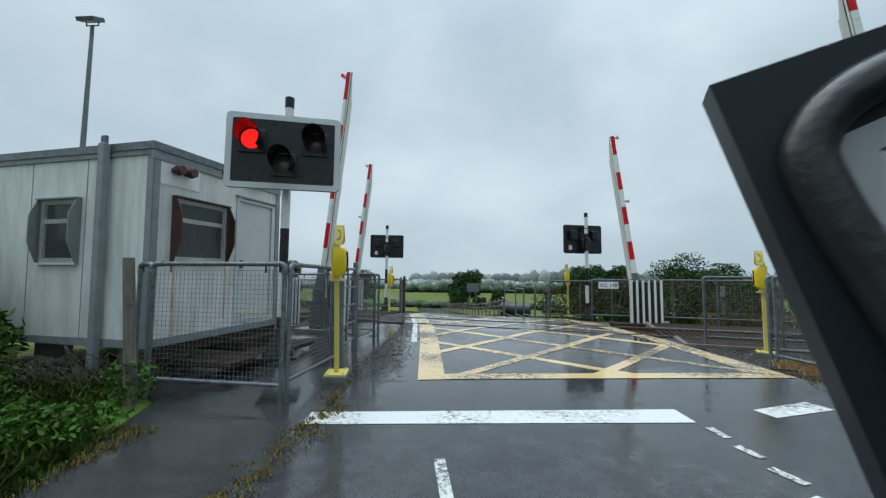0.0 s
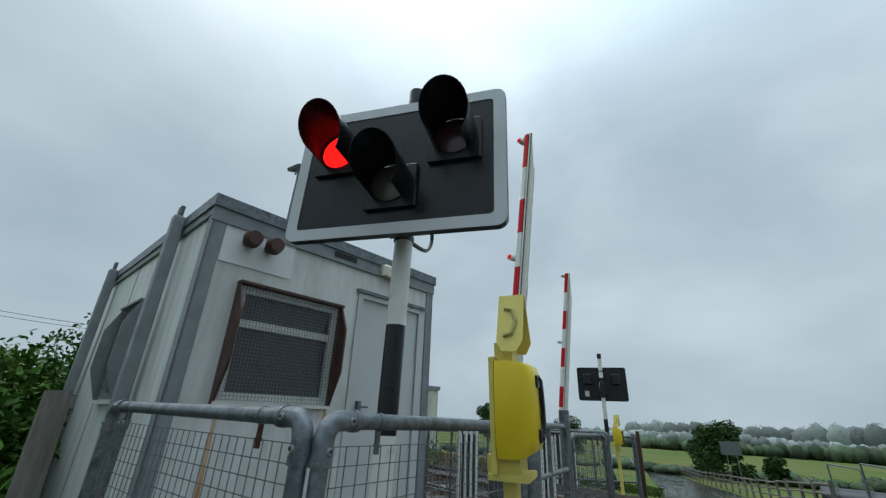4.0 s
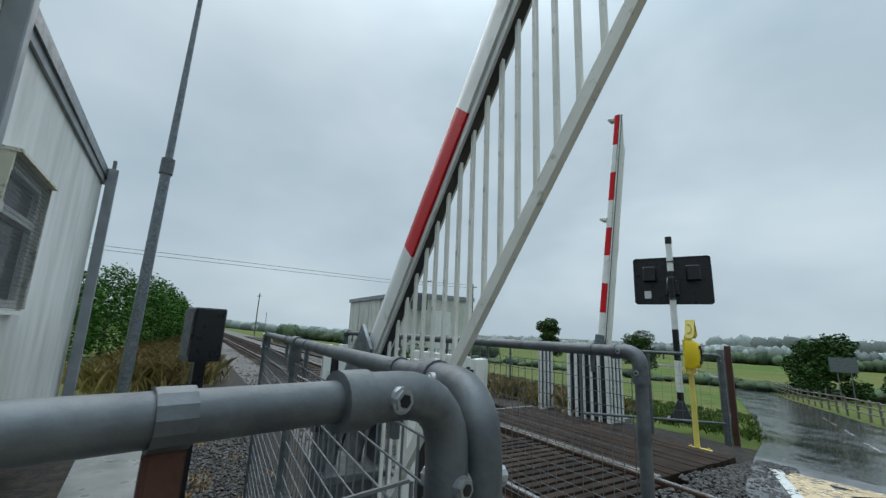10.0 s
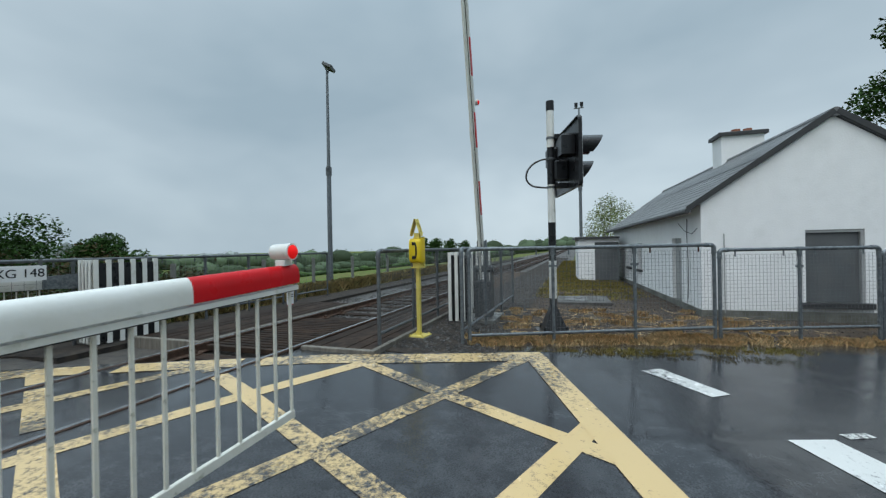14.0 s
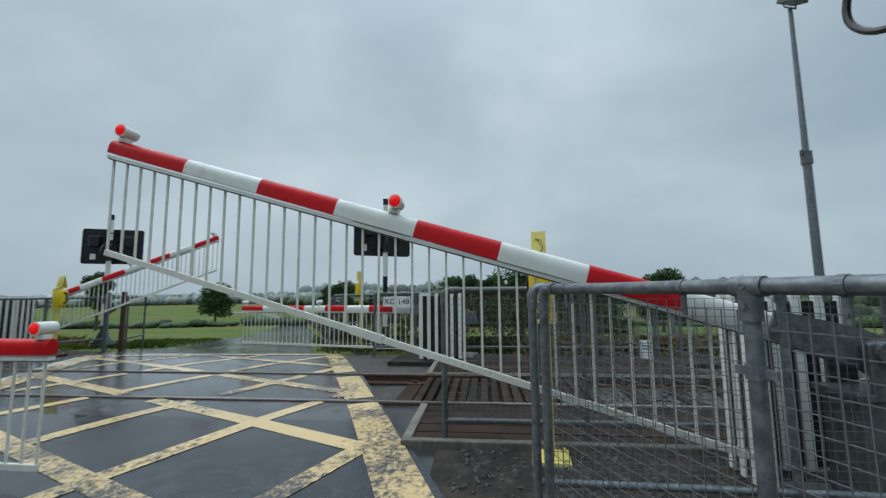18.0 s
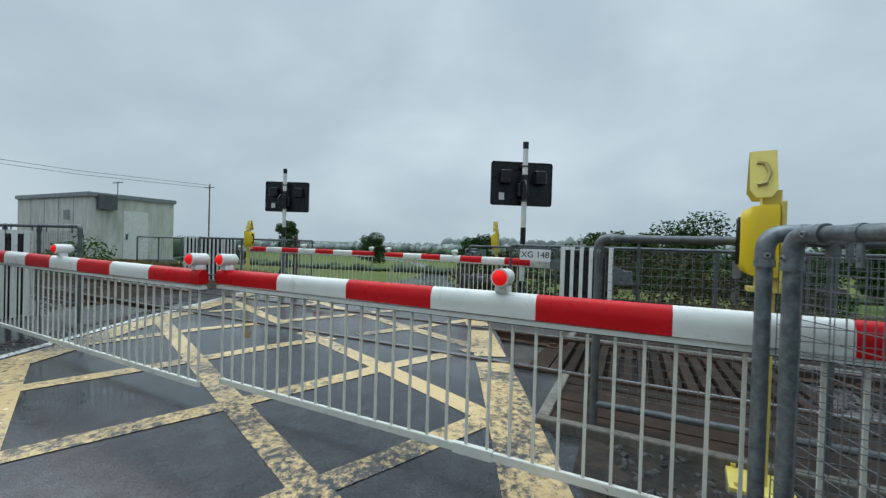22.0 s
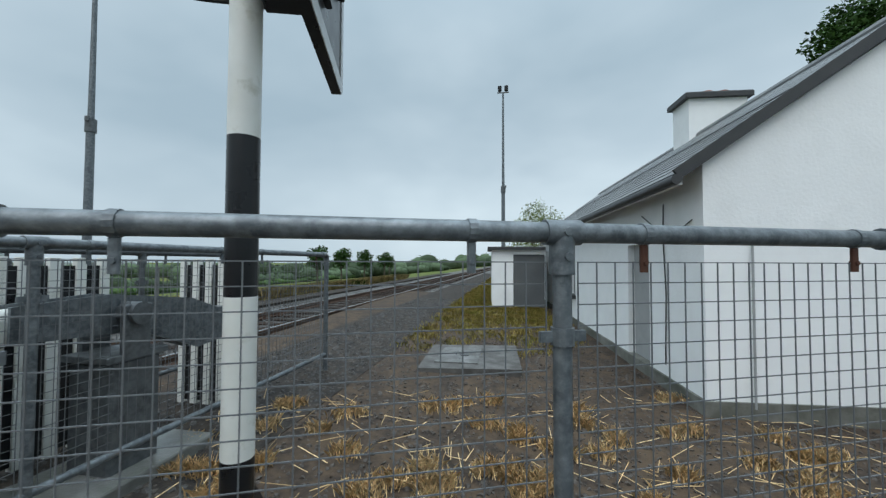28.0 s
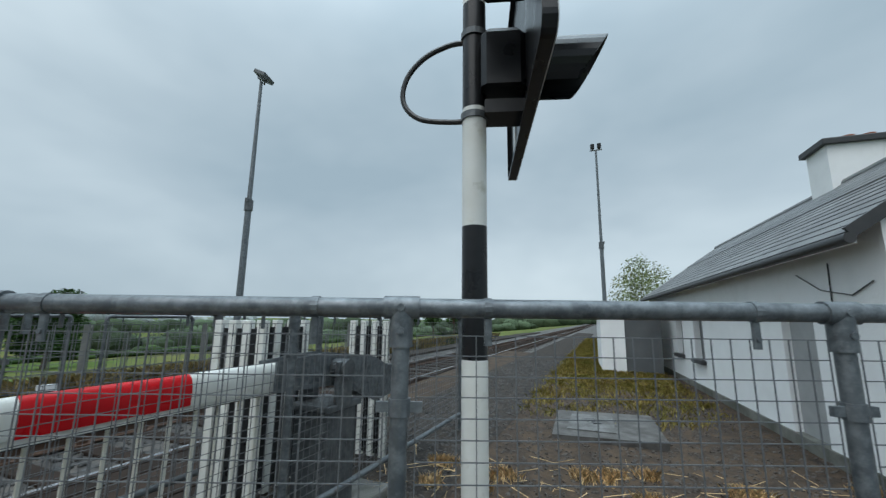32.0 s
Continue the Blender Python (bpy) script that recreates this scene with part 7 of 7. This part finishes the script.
tagged(new("loose_straw", me), "scattered pale straw stalks on the yard", "straw", kind="stuff")
spots = [(x, y, z + 0.0) for x, y, z in scatter(9500, (8, -2, 15, 8.5), lambda x, y: in_poly(x, y, YARD) or (11 < x < 15 and 2 < y < 7), -0.02)]
loose_stones("yard_gravel", "small dark stones on the cinder yard", GRIT, spots, 0.008, 0.03, 9)
lay("yellow_grass", YELLOW_BLADE, scatter(6500, (13, -6, 44, 9), lambda x, y: dist(x, y) < -3.7 and y > 2.8 - 0.2235 * (x - 10.75) and rng.random() < (x - 12.6) / 12), 6, 0.08, "yellowed wet grass between track and cottage", "grass", 16, 0.2, 0.005)
lay("tall_dead_grass", TALL_DRY, scatter(1500, (10.5, 2, 44, 20), lambda x, y: 4.0 < dist(x, y) < 5.9 and noise.noise((x * 0.9, y * 0.9, 1)) > -0.1), 7, 0.42, "tan dead grass tufts beside the far rail", "dead grass", 22, 0.3, 0.0045)
lay("rough_grass", GREEN_BLADE, scatter(2200, (8, 2, 44, 20), lambda x, y: 4.2 < dist(x, y) < 6.4), 37, 0.34, "rough green grass behind the dead grass", "grass", 14, 0.25, 0.005)
lay("tall_dead_grass", TALL_DRY, scatter(2600, (-46, 11, -11.5, 26), lambda x, y: -5.8 < dist(x, y) < -3.2), 8, 0.55, "tall tan dead grass beside the western track", "dead grass", 14, 0.35, 0.0045)
lay("tall_dead_grass", TALL_DRY, scatter(1800, (-40, 15, -3.4, 32), lambda x, y: 3.4 < dist(x, y) < 7), 12, 0.40, "tan dead grass beyond the rails", "dead grass", 14, 0.25, 0.006)
lay("rough_grass", GREEN_BLADE, scatter(2600, (-5, 16.5, 16, 30), lambda x, y: dist(x, y) > 4.6 and not in_poly(x, y, ROAD_PLAN) and not (-5 < x < 5.2 and y < 20)), 9, 0.12, "rough green grass round the far side of the crossing", "grass", 10, 0.2, 0.012)
lay("rough_grass", GREEN_BLADE, scatter(4200, (-9, -6, -1.15, 6.4), lambda x, y: x < -1.2 - 0.45 * max(0, y - 3.2) + 0.1 * min(0, y)), 10, 0.2, "rough green grass on the bank beside the footway", "grass", 9, 0.2, 0.012)
lay("moss_edge", MOSS, [(0.62 + rng.gauss(0, 0.10), rng.uniform(1.0, 9.4), -0.10 + rng.uniform(0, 0.02)) for _ in range(420)], 11, 0.03, "brown moss and litter along the road edge", "moss", 10, 0.07, 0.008)
lay("moss_edge", MOSS, [(7.35 + rng.gauss(0, 0.1), rng.uniform(3.0, 8.6), -0.02) for _ in range(260)], 13, 0.04, "brown moss and litter along the road edge", "moss", 10, 0.07, 0.008)
lay("rough_grass", GREEN_BLADE, scatter(1800, (-2.6, -1.5, -1.05, 4.2), lambda x, y: x < -1.12 - 0.25 * max(0, y - 3.2) + 0.07 * min(0, y - 1)), 31, 0.13, "short green grass along the footway edge", "grass", 14, 0.12, 0.005)
lay("moss_edge", MOSS, scatter(500, (-1.6, -1.0, -0.9, 4.5), lambda x, y: -1.45 < x < -1.0, -0.02), 32, 0.035, "brown moss and litter along the footway edge", "moss", 10, 0.08, 0.007)
litter = [(0.35 + abs(rng.gauss(0, 0.35)), rng.uniform(6.3, 12.3), 0.0) for _ in range(1900)]
litter = [(x, y, lie(x, y) + 0.005) for x, y, _ in litter if x < 1.4]
loose_stones("road_edge_grit", "dark wet grit and litter at the road edge", GRIT, litter, 0.004, 0.016, 14)


verge = [(-2.4, 10.5), (-3.2, 10.35), (-9.4, 12.1), (-9.6, 13.3), (-2.6, 11.4)]
spots = scatter(5200, (-9.6, 10.3, -2.2, 13.4), lambda x, y: in_poly(x, y, verge), -0.018)
loose_stones("verge_gravel", "dark wet gravel between the concrete path and the track", STONE, spots, 0.012, 0.03, 15)
lay("dead_grass_clumps", DRY, scatter(26, (-9.0, 10.4, -2.4, 12.8), lambda x, y: in_poly(x, y, verge)), 51, 0.07, "thin dead grass on the gravel beside the track", "dead grass", 22, 0.12, 0.003)


# ---- fields, hedgerows and far woods ----
def hedgerow(p, q, h, thick, label, seed, material, dense=26):
    a, b = Vector(p), Vector(q)
    wood = h > 6.2
    n = max(4, int((b - a).length / (h * (0.42 if wood else 0.9))))
    r = random.Random(seed)
    blobs = []
    for k in range(n + 1):
        c = a.lerp(b, k / n)
        hh = h * (0.86 + 0.3 * noise.noise((c.x * 0.02, c.y * 0.02, 0.5)) if wood else 0.55 + 0.9 * abs(noise.noise((k * 0.37, seed, 0.5)))) * r.uniform(0.85, 1.1)
        blobs.append((c.x, c.y + r.uniform(-thick, thick) * 0.3, lie(c.x, c.y) + hh * 0.42, h * (0.42 if wood else 0.75), thick * 0.6, hh * 0.6))
    th = thing("hedgerow", pose(0, 0, 0), label, "hedgerow", kind="stuff")
    part("foliage", leaf_mesh("leaves", [q[:3] + tuple(e * 0.9 for e in q[3:]) for q in blobs], dense * n, h * (0.035 if wood else 0.06), material, seed, 0.8), material, th)
    # the dense inside of the hedge, uneven like its outside
    lump = bmesh.new()
    bmesh.ops.create_icosphere(lump, subdivisions=2, radius=1.0)
    lump.verts.index_update()
    base = [q.co.copy() for q in lump.verts]
    faces = [tuple(w.index for w in f.verts) for f in lump.faces]
    lump.free()
    pieces = []
    for k, (x, y, z, rx, ry, rz) in enumerate(blobs):
        pieces.append(([(x + p.x * rx * g, y + p.y * ry * g, z + p.z * rz * g) for p in base for g in (0.9 + 0.28 * noise.noise(p * 2.3 + Vector((k * 1.7, seed, 0))),)], faces))
    part("core", smooth(from_parts(pieces)), material, th)
    return th


# leaf green greyed to carry a little of the distance haze
HAZED_LEAF = foliage((0.06, 0.088, 0.052), (0.085, 0.112, 0.066), "hazed_far_leaf", 0.9)
# skyline woods: distance haze is painted into this pale leaf colour
HAZIER_LEAF = foliage((0.19, 0.215, 0.205), (0.225, 0.25, 0.235), "hazed_distant_leaf", 0.9)
hedgerow((14, 62), (70, 48), 0.9, 2, "low dark hedgerow across the fields", 1, LEAF_GREY, 160)
hedgerow((48, 52), (110, 18), 1.1, 2, "low dark hedgerow across the fields", 2, LEAF_GREY, 200)
hedgerow((60, 70), (140, -10), 3.6, 5, "hedgerow across the fields, greyed with painted haze", 3, HAZED_LEAF, 400)
hedgerow((-12, 75), (60, 85), 1.8, 4, "hedgerow across the fields, greyed with painted haze", 4, HAZED_LEAF, 300)
hedgerow((-70, 60), (-14, 72), 1.1, 3, "hedgerow across the fields, greyed with painted haze", 5, HAZED_LEAF, 100)
hedgerow((-120, 70), (-60, 95), 4.5, 5, "hedgerow across the fields, greyed with painted haze", 6, HAZED_LEAF, 300)
# rings of woods whose haze is only in the leaf colour, palest farthest out
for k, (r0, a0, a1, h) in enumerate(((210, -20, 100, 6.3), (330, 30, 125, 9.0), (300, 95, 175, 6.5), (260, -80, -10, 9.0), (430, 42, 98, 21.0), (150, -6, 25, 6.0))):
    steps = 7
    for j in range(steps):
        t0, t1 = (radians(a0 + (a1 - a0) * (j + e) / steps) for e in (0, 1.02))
        hedgerow((4 + r0 * math.cos(t0), 10 + r0 * math.sin(t0)), (4 + r0 * math.cos(t1), 10 + r0 * math.sin(t1)), h, 9, "grey-green woods on the skyline, haze in their leaf colour", 200 + 10 * k + j, HAZIER_LEAF if r0 > 280 else HAZED_LEAF, 200)


# ---- what moves ----
def motions():
    for ob, rows in keyed_parts:
        walk(ob, rows)


motions()
